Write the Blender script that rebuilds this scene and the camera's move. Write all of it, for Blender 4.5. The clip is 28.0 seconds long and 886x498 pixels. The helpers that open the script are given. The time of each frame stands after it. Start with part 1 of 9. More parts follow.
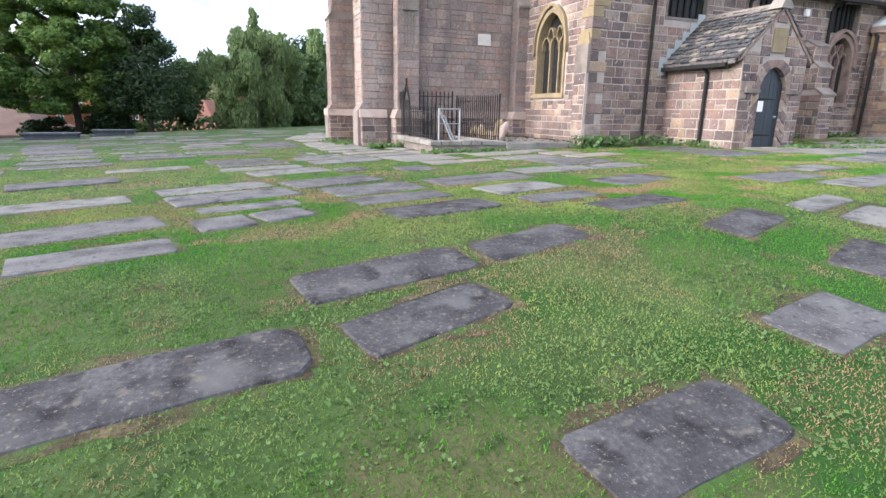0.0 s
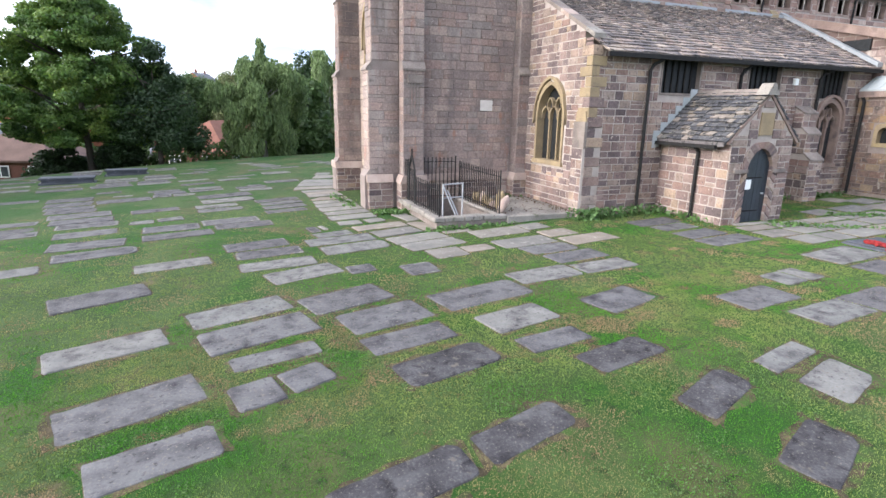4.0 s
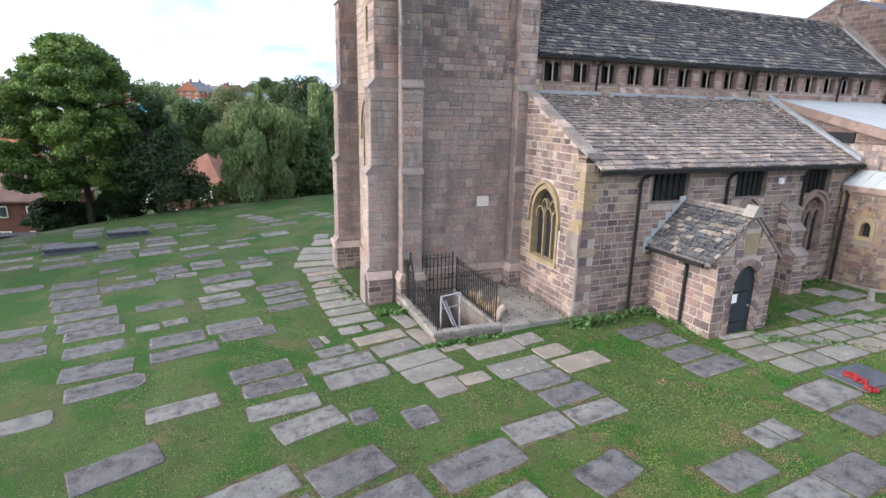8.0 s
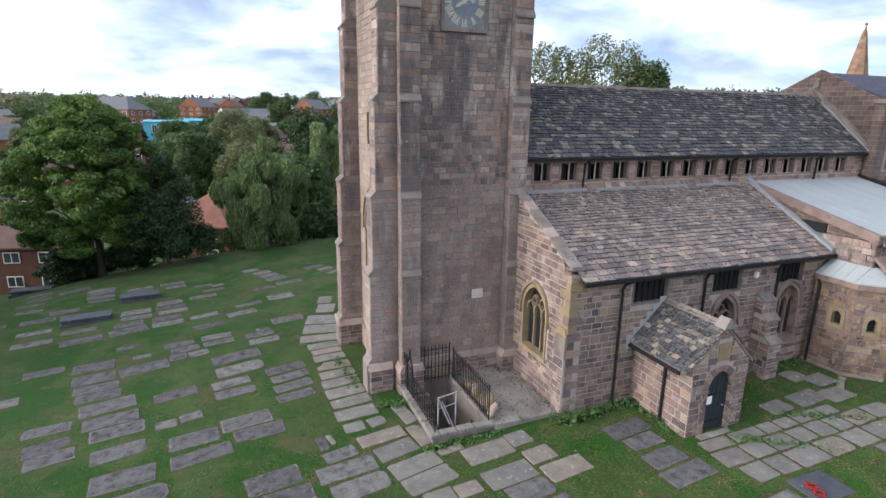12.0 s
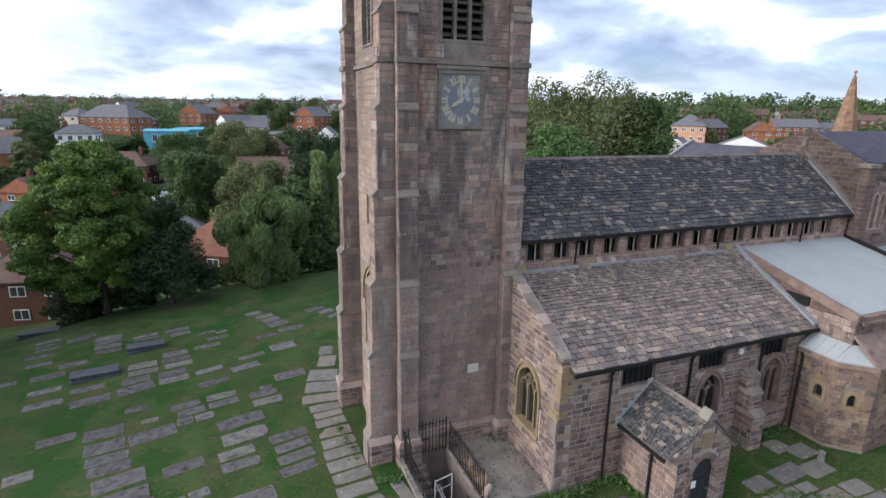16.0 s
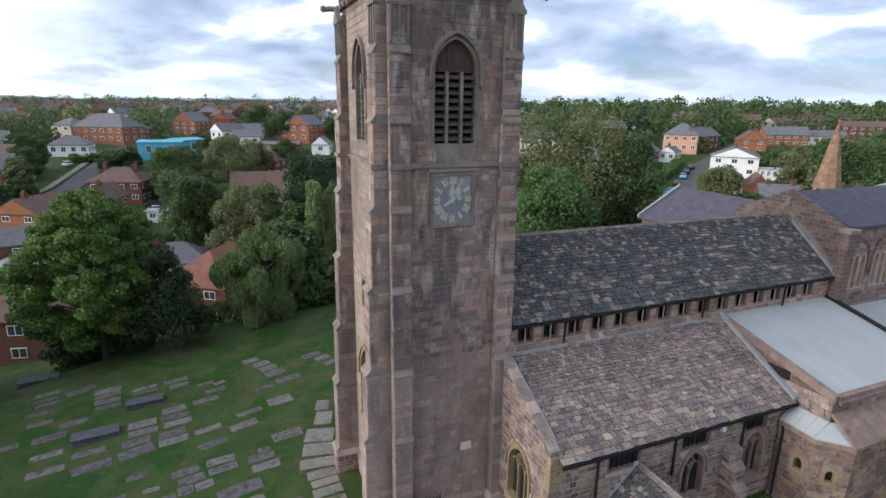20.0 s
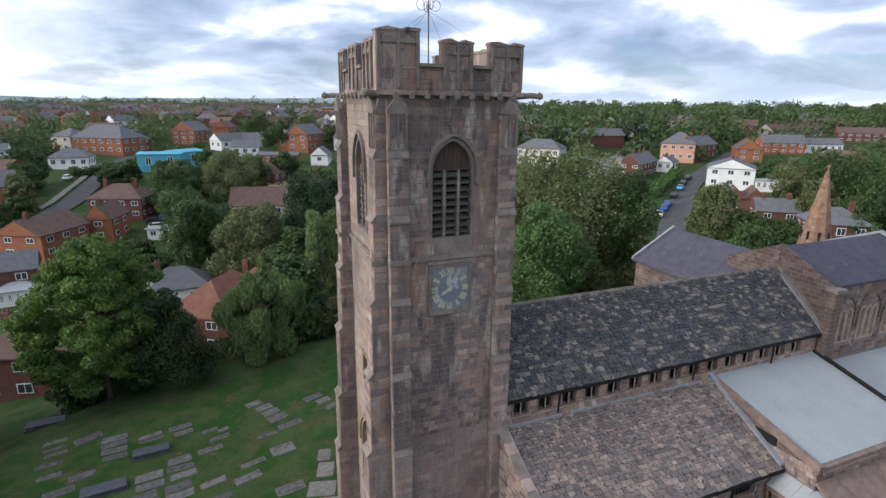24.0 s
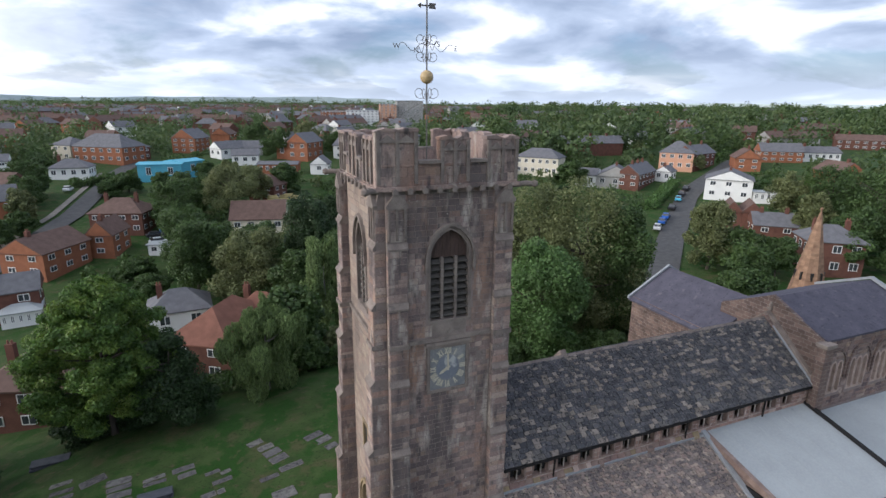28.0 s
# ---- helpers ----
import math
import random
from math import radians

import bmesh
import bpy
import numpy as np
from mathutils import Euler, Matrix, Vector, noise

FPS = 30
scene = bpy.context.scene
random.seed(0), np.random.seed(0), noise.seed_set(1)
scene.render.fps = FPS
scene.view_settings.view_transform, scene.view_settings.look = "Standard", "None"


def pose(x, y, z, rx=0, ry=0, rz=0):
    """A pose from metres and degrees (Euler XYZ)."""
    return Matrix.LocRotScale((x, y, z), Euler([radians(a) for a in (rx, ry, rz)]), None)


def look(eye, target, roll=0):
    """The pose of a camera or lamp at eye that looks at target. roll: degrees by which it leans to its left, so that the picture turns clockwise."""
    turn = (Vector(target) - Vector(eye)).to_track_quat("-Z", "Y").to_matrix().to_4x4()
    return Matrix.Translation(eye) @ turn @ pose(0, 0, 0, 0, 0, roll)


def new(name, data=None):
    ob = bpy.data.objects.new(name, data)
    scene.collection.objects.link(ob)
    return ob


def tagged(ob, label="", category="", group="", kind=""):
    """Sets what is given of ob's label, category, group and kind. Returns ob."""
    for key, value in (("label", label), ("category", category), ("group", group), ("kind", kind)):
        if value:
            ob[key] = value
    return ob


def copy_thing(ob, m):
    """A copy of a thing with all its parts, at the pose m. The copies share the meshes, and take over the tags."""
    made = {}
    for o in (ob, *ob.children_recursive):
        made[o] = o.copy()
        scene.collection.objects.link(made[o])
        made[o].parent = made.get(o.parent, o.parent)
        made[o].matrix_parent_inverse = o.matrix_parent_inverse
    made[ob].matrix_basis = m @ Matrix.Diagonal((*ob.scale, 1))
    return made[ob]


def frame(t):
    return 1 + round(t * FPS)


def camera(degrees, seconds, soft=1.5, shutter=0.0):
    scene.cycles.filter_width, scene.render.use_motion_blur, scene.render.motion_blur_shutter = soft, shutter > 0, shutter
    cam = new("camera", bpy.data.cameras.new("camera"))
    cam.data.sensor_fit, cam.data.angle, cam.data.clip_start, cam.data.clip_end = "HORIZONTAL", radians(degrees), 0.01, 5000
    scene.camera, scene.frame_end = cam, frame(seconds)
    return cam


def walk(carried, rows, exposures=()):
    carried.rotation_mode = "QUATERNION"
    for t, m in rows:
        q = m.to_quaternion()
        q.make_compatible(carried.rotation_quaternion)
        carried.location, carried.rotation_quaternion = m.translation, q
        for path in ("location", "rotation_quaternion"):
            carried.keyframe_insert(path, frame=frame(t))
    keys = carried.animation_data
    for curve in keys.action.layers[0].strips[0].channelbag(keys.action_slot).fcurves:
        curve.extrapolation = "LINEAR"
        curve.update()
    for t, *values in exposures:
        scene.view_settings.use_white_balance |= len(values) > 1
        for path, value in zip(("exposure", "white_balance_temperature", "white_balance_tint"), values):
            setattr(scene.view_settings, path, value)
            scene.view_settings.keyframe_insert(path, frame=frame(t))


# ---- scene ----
cam = camera(79.2, 28.0)
PATH = [
    (0, (-10.992, -14.447, 1.045), (-10.286, -12.643, 0.547), 1.0),
    (0.5, (-11.05, -14.453, 1.187), (-10.342, -12.65, 0.686), 1.2),
    (1, (-11.086, -14.526, 1.376), (-10.384, -12.721, 0.876), 1.1),
    (1.5, (-11.143, -14.61, 1.631), (-10.443, -12.805, 1.127), 1.0),
    (2, (-11.151, -14.587, 1.867), (-10.454, -12.78, 1.371), 1.0),
    (2.5, (-11.202, -14.667, 2.279), (-10.504, -12.861, 1.777), 1.1),
    (3, (-11.193, -14.648, 2.682), (-10.494, -12.842, 2.184), 1.1),
    (3.5, (-11.196, -14.704, 3.12), (-10.497, -12.899, 2.618), 1.1),
    (5.5, (-11.208, -14.497, 4.807), (-10.504, -12.691, 4.315), 1.1),
    (6, (-11.156, -14.414, 5.313), (-10.449, -12.608, 4.823), 1.1),
    (6.5, (-11.166, -14.451, 5.759), (-10.458, -12.646, 5.271), 1.1),
    (7, (-11.153, -14.405, 6.249), (-10.443, -12.599, 5.763), 1.2),
    (7.5, (-11.15, -14.387, 6.747), (-10.439, -12.582, 6.262), 1.1),
    (8, (-11.233, -14.294, 7.393), (-10.517, -12.496, 6.891), 1.2),
    (8.5, (-11.264, -14.361, 7.871), (-10.548, -12.56, 7.376), 1.2),
    (9, (-11.262, -14.446, 8.392), (-10.55, -12.644, 7.898), 1.1),
    (9.5, (-11.311, -14.512, 8.88), (-10.599, -12.709, 8.39), 1.0),
    (10, (-11.358, -14.596, 9.389), (-10.646, -12.792, 8.903), 1.0),
    (10.5, (-11.394, -14.677, 9.871), (-10.683, -12.871, 9.386), 1.0),
    (11, (-11.395, -14.723, 10.4), (-10.681, -12.919, 9.913), 0.9),
    (11.5, (-11.402, -14.749, 10.888), (-10.688, -12.945, 10.402), 1.0),
    (12, (-11.351, -14.821, 11.467), (-10.636, -13.019, 10.978), 0.9),
    (12.5, (-11.348, -14.841, 11.99), (-10.631, -13.04, 11.5), 1.0),
    (14.5, (-11.331, -14.856, 13.975), (-10.619, -13.054, 13.478), 0.9),
    (15, (-11.358, -14.813, 14.414), (-10.645, -13.012, 13.916), 0.8),
    (15.5, (-11.326, -14.83, 14.839), (-10.613, -13.029, 14.341), 0.8),
    (16, (-11.302, -14.853, 15.261), (-10.586, -13.053, 14.761), 0.9),
    (16.5, (-11.282, -14.883, 15.708), (-10.565, -13.084, 15.209), 0.8),
    (17, (-11.293, -14.833, 16.175), (-10.569, -13.038, 15.672), 0.8),
    (17.5, (-11.21, -14.877, 16.601), (-10.485, -13.081, 16.101), 0.8),
    (18, (-11.186, -14.839, 17.118), (-10.457, -13.045, 16.617), 0.9),
    (18.5, (-11.186, -14.795, 17.666), (-10.458, -13.002, 17.163), 0.8),
    (19, (-11.164, -14.736, 18.246), (-10.434, -12.944, 17.739), 0.8),
    (19.5, (-11.157, -14.695, 18.805), (-10.426, -12.903, 18.298), 0.8),
    (20, (-11.161, -14.623, 19.362), (-10.429, -12.833, 18.852), 0.8),
    (20.5, (-11.155, -14.618, 19.857), (-10.424, -12.828, 19.347), 0.7),
    (21, (-11.168, -14.613, 20.342), (-10.439, -12.822, 19.831), 0.7),
    (21.5, (-11.19, -14.589, 20.871), (-10.458, -12.799, 20.357), 0.7),
    (23.5, (-11.136, -14.533, 22.833), (-10.403, -12.745, 22.316), 0.7),
    (24, (-11.117, -14.524, 23.29), (-10.382, -12.737, 22.774), 0.6),
    (24.5, (-11.129, -14.501, 23.746), (-10.393, -12.715, 23.228), 0.6),
    (25, (-11.088, -14.416, 24.201), (-10.35, -12.631, 23.684), 0.7),
    (25.5, (-11.075, -14.374, 24.627), (-10.337, -12.589, 24.108), 0.6),
    (26, (-11.097, -14.393, 25.088), (-10.357, -12.609, 24.568), 0.6),
    (26.5, (-11.064, -14.297, 25.507), (-10.325, -12.514, 24.985), 0.6),
    (27, (-11.035, -14.28, 25.987), (-10.295, -12.496, 25.466), 0.7),
    (27.5, (-11.042, -14.253, 26.491), (-10.304, -12.47, 25.967), 0.6),
    (28, (-10.973, -14.276, 26.967), (-10.237, -12.491, 26.445), 0.6),
]
EXPOSURES = [(0.0, 1.74, 6200, 13), (3.0, 1.70, 6200, 13), (8.0, 1.42, 6200, 13), (11.0, 1.00, 6200, 13), (15.0, 0.66, 6200, 13), (20.0, 0.52, 6200, 13), (28.0, 0.34, 6200, 13)]
walk(cam, [(t, look(eye, target, roll)) for t, eye, target, roll in PATH], EXPOSURES)

# ---- light: bright broken cloud, sun low in the west behind it ----
SUN_AZ, SUN_EL = radians(-86), radians(17)          # azimuth from north, clockwise
sun_dir = Vector((math.sin(SUN_AZ) * math.cos(SUN_EL), math.cos(SUN_AZ) * math.cos(SUN_EL), math.sin(SUN_EL)))
world = bpy.data.worlds.new("sky")
scene.world = world
world.use_nodes = True
wn, wl = world.node_tree.nodes, world.node_tree.links
wn.clear()


def wnode(kind, **sets):
    n = wn.new(kind)
    for k, v in sets.items():
        n.inputs[k.replace("_", " ")].default_value = v
    return n


coord = wn.new("ShaderNodeTexCoord")
sky = wn.new("ShaderNodeTexSky")
sky.sky_type, sky.sun_disc = "NISHITA", False
sky.sun_elevation, sky.sun_rotation = SUN_EL, SUN_AZ
sky.dust_density, sky.altitude = 2.5, 80
blue = wn.new("ShaderNodeVectorMath")
blue.operation = "SCALE"
blue.inputs["Scale"].default_value = 0.11
wl.new(sky.outputs[0], blue.inputs[0])
cool = wn.new("ShaderNodeMixRGB")
cool.blend_type = "MULTIPLY"
cool.inputs[0].default_value = 1.0
cool.inputs[2].default_value = (0.80, 1.0, 1.38, 1)
wl.new(blue.outputs[0], cool.inputs[1])
sep = wn.new("ShaderNodeSeparateXYZ")
wl.new(coord.outputs["Generated"], sep.inputs[0])


def wmath(op, a, b=None):
    n = wn.new("ShaderNodeMath")
    n.operation = op
    for i, v in enumerate((a, b)):
        if v is None:
            continue
        if isinstance(v, (int, float)):
            n.inputs[i].default_value = v
        else:
            wl.new(v, n.inputs[i])
    return n.outputs[0]


# a cloud deck: directions are laid out on a flat layer overhead
height = wmath("ADD", wmath("MAXIMUM", sep.outputs[2], 0.0), 0.24)
comb = wn.new("ShaderNodeCombineXYZ")
wl.new(wmath("DIVIDE", sep.outputs[0], height), comb.inputs[0])
wl.new(wmath("DIVIDE", sep.outputs[1], height), comb.inputs[1])
deck = wnode("ShaderNodeTexNoise", Scale=1.0, Detail=9.0, Roughness=0.55, Distortion=0.25)
wl.new(comb.outputs[0], deck.inputs["Vector"])
cover = wn.new("ShaderNodeValToRGB")
cover.color_ramp.elements[0].position, cover.color_ramp.elements[1].position = 0.36, 0.50
wl.new(deck.outputs[0], cover.inputs[0])
shade_noise = wnode("ShaderNodeTexNoise", Scale=1.5, Detail=8.0, Roughness=0.5, Distortion=0.3)
shift = wn.new("ShaderNodeVectorMath")
shift.operation = "ADD"
shift.inputs[1].default_value = (7.3, 2.1, 0)
wl.new(comb.outputs[0], shift.inputs[0])
wl.new(shift.outputs[0], shade_noise.inputs["Vector"])
cloud = wn.new("ShaderNodeValToRGB")
cr = cloud.color_ramp
cr.elements[0].position, cr.elements[0].color = 0.37, (0.27, 0.345, 0.475, 1)
cr.elements[1].position, cr.elements[1].color = 0.62, (1.08, 1.10, 1.14, 1)
mid = cr.elements.new(0.5)
mid.color = (0.48, 0.57, 0.715, 1)
wl.new(shade_noise.outputs[0], cloud.inputs[0])
# clouds thin out and whiten towards the sun
dot = wn.new("ShaderNodeVectorMath")
dot.operation = "DOT_PRODUCT"
dot.inputs[1].default_value = sun_dir
wl.new(coord.outputs["Generated"], dot.inputs[0])
near_sun = wn.new("ShaderNodeMapRange")
near_sun.interpolation_type = "SMOOTHSTEP"
near_sun.inputs[1].default_value, near_sun.inputs[2].default_value = 0.1, 0.85
wl.new(dot.outputs["Value"], near_sun.inputs[0])
glow = wn.new("ShaderNodeMixRGB")
glow.inputs[2].default_value = (1.5, 1.5, 1.47, 1)
wl.new(near_sun.outputs[0], glow.inputs[0])
allsky = wn.new("ShaderNodeMixRGB")
wl.new(wmath("MAXIMUM", cover.outputs[0], wmath("SUBTRACT", 1.0, wmath("MULTIPLY", sep.outputs[2], 9.0))), allsky.inputs[0])
wl.new(cool.outputs[0], allsky.inputs[1])
wl.new(glow.outputs[0], allsky.inputs[2])
haze = wn.new("ShaderNodeMapRange")
haze.inputs[1].default_value, haze.inputs[2].default_value = 0.0, 0.11
haze.inputs[3].default_value, haze.inputs[4].default_value = 0.75, 0.0
wl.new(sep.outputs[2], haze.inputs[0])
pale = wn.new("ShaderNodeMixRGB")
pale.inputs[2].default_value = (0.66, 0.75, 0.87, 1)
wl.new(haze.outputs[0], pale.inputs[0])
wl.new(cloud.outputs[0], pale.inputs[1])
wl.new(pale.outputs[0], glow.inputs[1])
backg = wnode("ShaderNodeBackground", Strength=1.0)
wl.new(allsky.outputs[0], backg.inputs[0])
wo = wn.new("ShaderNodeOutputWorld")
wl.new(backg.outputs[0], wo.inputs[0])

sun = new("sun", bpy.data.lights.new("sun", "SUN"))
sun.data.energy, sun.data.angle, sun.data.color = 1.55, radians(20), (1.0, 0.94, 0.86)
sun.matrix_world = look(sun_dir * 100, (0, 0, 0))

# ---- materials ----


def material(name, ramp, scale=4.0, rough=0.85, bump=0.3, fine=40.0, island=0.0, metal=0.0, stretch=(1, 1, 1), random_ramp=None,
             spots=None, bump_dist=0.02, translucent=0.0, object_random=0.0, piece_mix=0.8, spec=None, grain=0.55):
    """Colours from a two-scale noise; random_ramp colours each separate piece; spots: (colour, scale, threshold)."""
    m = bpy.data.materials.new(name)
    m.use_nodes = True
    n, l = m.node_tree.nodes, m.node_tree.links
    bs = n["Principled BSDF"]
    tc = n.new("ShaderNodeTexCoord")
    geo = n.new("ShaderNodeNewGeometry")
    mp = n.new("ShaderNodeMapping")
    mp.inputs["Scale"].default_value = stretch
    l.new(geo.outputs["Position"], mp.inputs[0])
    n1 = n.new("ShaderNodeTexNoise")
    n1.inputs["Scale"].default_value, n1.inputs["Detail"].default_value = scale, 6
    n2 = n.new("ShaderNodeTexNoise")
    n2.inputs["Scale"].default_value, n2.inputs["Detail"].default_value = fine, 4
    l.new(mp.outputs[0], n1.inputs["Vector"])
    l.new(geo.outputs["Position"], n2.inputs["Vector"])
    fac = n.new("ShaderNodeMix")
    fac.inputs[0].default_value = 0.38
    l.new(n1.outputs[0], fac.inputs[2])
    l.new(n2.outputs[0], fac.inputs[3])
    rp = n.new("ShaderNodeValToRGB")
    el = rp.color_ramp.elements
    for i, c in enumerate(ramp):
        p = 0.33 + 0.34 * i / max(1, len(ramp) - 1)
        e = el[i] if i < 2 else el.new(p)
        e.position, e.color = p, (*c, 1)
    l.new(fac.outputs[0], rp.inputs[0])
    col = rp.outputs[0]
    if random_ramp:
        rr = n.new("ShaderNodeValToRGB")
        rr.color_ramp.interpolation = "CONSTANT" if len(random_ramp) > 5 else "LINEAR"
        e2 = rr.color_ramp.elements
        for i, c in enumerate(random_ramp):
            p = i / len(random_ramp)
            e = e2[i] if i < 2 else e2.new(p)
            e.position, e.color = p, (*c, 1)
        if object_random:
            oi = n.new("ShaderNodeObjectInfo")
            l.new(oi.outputs["Random"], rr.inputs[0])
        else:
            l.new(geo.outputs["Random Per Island"], rr.inputs[0])
        mx = n.new("ShaderNodeMixRGB")
        mx.inputs[0].default_value = piece_mix
        l.new(col, mx.inputs[1])
        l.new(rr.outputs[0], mx.inputs[2])
        col = mx.outputs[0]
        # grain over every piece
        mg = n.new("ShaderNodeMixRGB")
        mg.blend_type = "OVERLAY"
        mg.inputs[0].default_value = grain
        l.new(col, mg.inputs[1])
        l.new(fac.outputs[0], mg.inputs[2])
        col = mg.outputs[0]
    if spots:
        for c, sc, th, *soft in spots:
            ns = n.new("ShaderNodeTexNoise")
            ns.inputs["Scale"].default_value, ns.inputs["Detail"].default_value = sc, 5
            l.new(mp.outputs[0] if sc < 4 else geo.outputs["Position"], ns.inputs["Vector"])
            ms = n.new("ShaderNodeMapRange")
            ms.inputs[1].default_value, ms.inputs[2].default_value = th, th + (soft[0] if soft else 0.1)
            l.new(ns.outputs[0], ms.inputs[0])
            mx = n.new("ShaderNodeMixRGB")
            mx.inputs[2].default_value = (*c, 1)
            l.new(ms.outputs[0], mx.inputs[0])
            l.new(col, mx.inputs[1])
            col = mx.outputs[0]
    if island:
        hs = n.new("ShaderNodeHueSaturation")
        mr = n.new("ShaderNodeMapRange")
        mr.inputs[3].default_value, mr.inputs[4].default_value = 1 - island, 1 + island
        l.new(geo.outputs["Random Per Island"], mr.inputs[0])
        l.new(mr.outputs[0], hs.inputs["Value"])
        l.new(col, hs.inputs["Color"])
        col = hs.outputs[0]
    l.new(col, bs.inputs["Base Color"])
    bs.inputs["Roughness"].default_value, bs.inputs["Metallic"].default_value = rough, metal
    bs.inputs["Specular IOR Level"].default_value = spec if spec is not None else (0.25 if rough > 0.6 else 0.5)
    if bump:
        bp = n.new("ShaderNodeBump")
        bp.inputs["Strength"].default_value, bp.inputs["Distance"].default_value = bump, bump_dist
        l.new(fac.outputs[0], bp.inputs["Height"])
        l.new(bp.outputs[0], bs.inputs["Normal"])
    if translucent:
        tr = n.new("ShaderNodeBsdfTranslucent")
        l.new(col, tr.inputs[0])
        ms = n.new("ShaderNodeMixShader")
        ms.inputs[0].default_value = translucent
        l.new(bs.outputs[0], ms.inputs[1])
        l.new(tr.outputs[0], ms.inputs[2])
        l.new(ms.outputs[0], n["Material Output"].inputs[0])
    return m


TOWER_MIX = [(0.268, 0.183, 0.149), (0.217, 0.191, 0.176), (0.246, 0.188, 0.167), (0.295, 0.219, 0.193), (0.182, 0.144, 0.135), (0.351, 0.271, 0.228), (0.211, 0.164, 0.153), (0.280, 0.185, 0.158), (0.204, 0.167, 0.153), (0.288, 0.226, 0.204), (0.238, 0.178, 0.163)]
AISLE_MIX = [(0.31, 0.227, 0.162), (0.207, 0.132, 0.11), (0.155, 0.111, 0.103), (0.079, 0.062, 0.065), (0.282, 0.225, 0.191), (0.21, 0.153, 0.134), (0.12, 0.088, 0.086), (0.257, 0.198, 0.164), (0.186, 0.13, 0.119), (0.105, 0.082, 0.084), (0.232, 0.168, 0.135), (0.148, 0.11, 0.102), (0.173, 0.118, 0.104)]
M_MORTAR = material("dark_mortar", [(0.17, 0.138, 0.125), (0.24, 0.196, 0.178)], 3, 0.95, 0.3)
M_LIME = material("pale_lime_mortar", [(0.29, 0.248, 0.222), (0.4, 0.348, 0.312)], 3, 0.95, 0.3)
M_TOWER = material("weathered_tower_stone", [(0.134, 0.106, 0.101), (0.224, 0.173, 0.153), (0.325, 0.254, 0.214)], 0.55, 0.92, 0.5, 14, grain=0.9, random_ramp=TOWER_MIX, stretch=(1.120, 1.080, 0.321), piece_mix=0.52,
                   spots=[((0.106, 0.091, 0.089), 0.8, 0.53, 0.2), ((0.302, 0.265, 0.238), 1.7, 0.6, 0.18), ((0.258, 0.140, 0.102), 2.6, 0.63, 0.12), ((0.112, 0.092, 0.086), 5.0, 0.6, 0.2), ((0.347, 0.302, 0.268), 7.0, 0.66, 0.1)])
UPPER_MIX = [(0.27, 0.172, 0.138), (0.165, 0.138, 0.13), (0.29, 0.21, 0.165), (0.235, 0.172, 0.155), (0.315, 0.232, 0.203), (0.14, 0.108, 0.105), (0.37, 0.29, 0.245), (0.19, 0.142, 0.134), (0.3, 0.194, 0.16), (0.17, 0.131, 0.125), (0.27, 0.205, 0.183), (0.215, 0.152, 0.141), (0.125, 0.098, 0.098)]
M_UPPER = material("stained_upper_tower_stone", [(0.1, 0.08, 0.077), (0.18, 0.138, 0.122), (0.29, 0.23, 0.19)], 0.6, 0.92, 0.6, 14, grain=0.85, random_ramp=UPPER_MIX, stretch=(1, 1, 0.28), piece_mix=0.74,
                   spots=[((0.095, 0.08, 0.078), 0.7, 0.5, 0.16), ((0.3, 0.185, 0.135), 0.5, 0.55, 0.14), ((0.38, 0.335, 0.295), 1.7, 0.57, 0.12), ((0.08, 0.068, 0.066), 2.6, 0.57, 0.14), ((0.13, 0.108, 0.102), 8.0, 0.57, 0.2), ((0.4, 0.36, 0.32), 6.0, 0.655, 0.1)])
# buff stone, with the western light painted in as a paler tone
M_WEST = material("sunlit_buff_west_stone", [(0.2, 0.155, 0.13), (0.29, 0.228, 0.188), (0.36, 0.29, 0.235)], 0.6, 0.92, 0.5, 14, stretch=(1, 1, 0.35), piece_mix=0.6,
                  random_ramp=[(0.26, 0.2, 0.168), (0.31, 0.245, 0.2), (0.22, 0.17, 0.148), (0.34, 0.275, 0.22), (0.28, 0.205, 0.17), (0.24, 0.2, 0.175)], spots=[((0.15, 0.122, 0.11), 0.8, 0.57, 0.2)])
M_VESTRY = material("stained_brown_vestry_stone", [(0.103, 0.076, 0.065), (0.172, 0.119, 0.093), (0.249, 0.176, 0.129)], 0.7, 0.92, 0.5, 14, grain=0.9, piece_mix=0.75,
                    random_ramp=[(0.172, 0.116, 0.093), (0.232, 0.159, 0.112), (0.120, 0.089, 0.079), (0.275, 0.206, 0.142), (0.198, 0.125, 0.099), (0.146, 0.112, 0.099)], spots=[((0.086, 0.066, 0.058), 0.8, 0.53, 0.16), ((0.258, 0.168, 0.086), 1.1, 0.57, 0.12), ((0.073, 0.057, 0.052), 2.6, 0.57, 0.12), ((0.284, 0.249, 0.215), 5.0, 0.62, 0.1)])
STONE_SPOTS = [((0.09, 0.07, 0.066), 11.0, 0.6, 0.1), ((0.42, 0.35, 0.3), 10.0, 0.665, 0.05), ((0.12, 0.098, 0.092), 0.9, 0.6, 0.2), ((0.34, 0.28, 0.235), 3.0, 0.62, 0.2), ((0.13, 0.1, 0.095), 7.0, 0.62, 0.15)]
M_AISLE = material("purple_brown_sandstone", [(0.15, 0.108, 0.1), (0.235, 0.17, 0.15), (0.33, 0.25, 0.205)], 1.2, 0.92, 0.5, 16, grain=0.9, random_ramp=AISLE_MIX, spots=STONE_SPOTS)
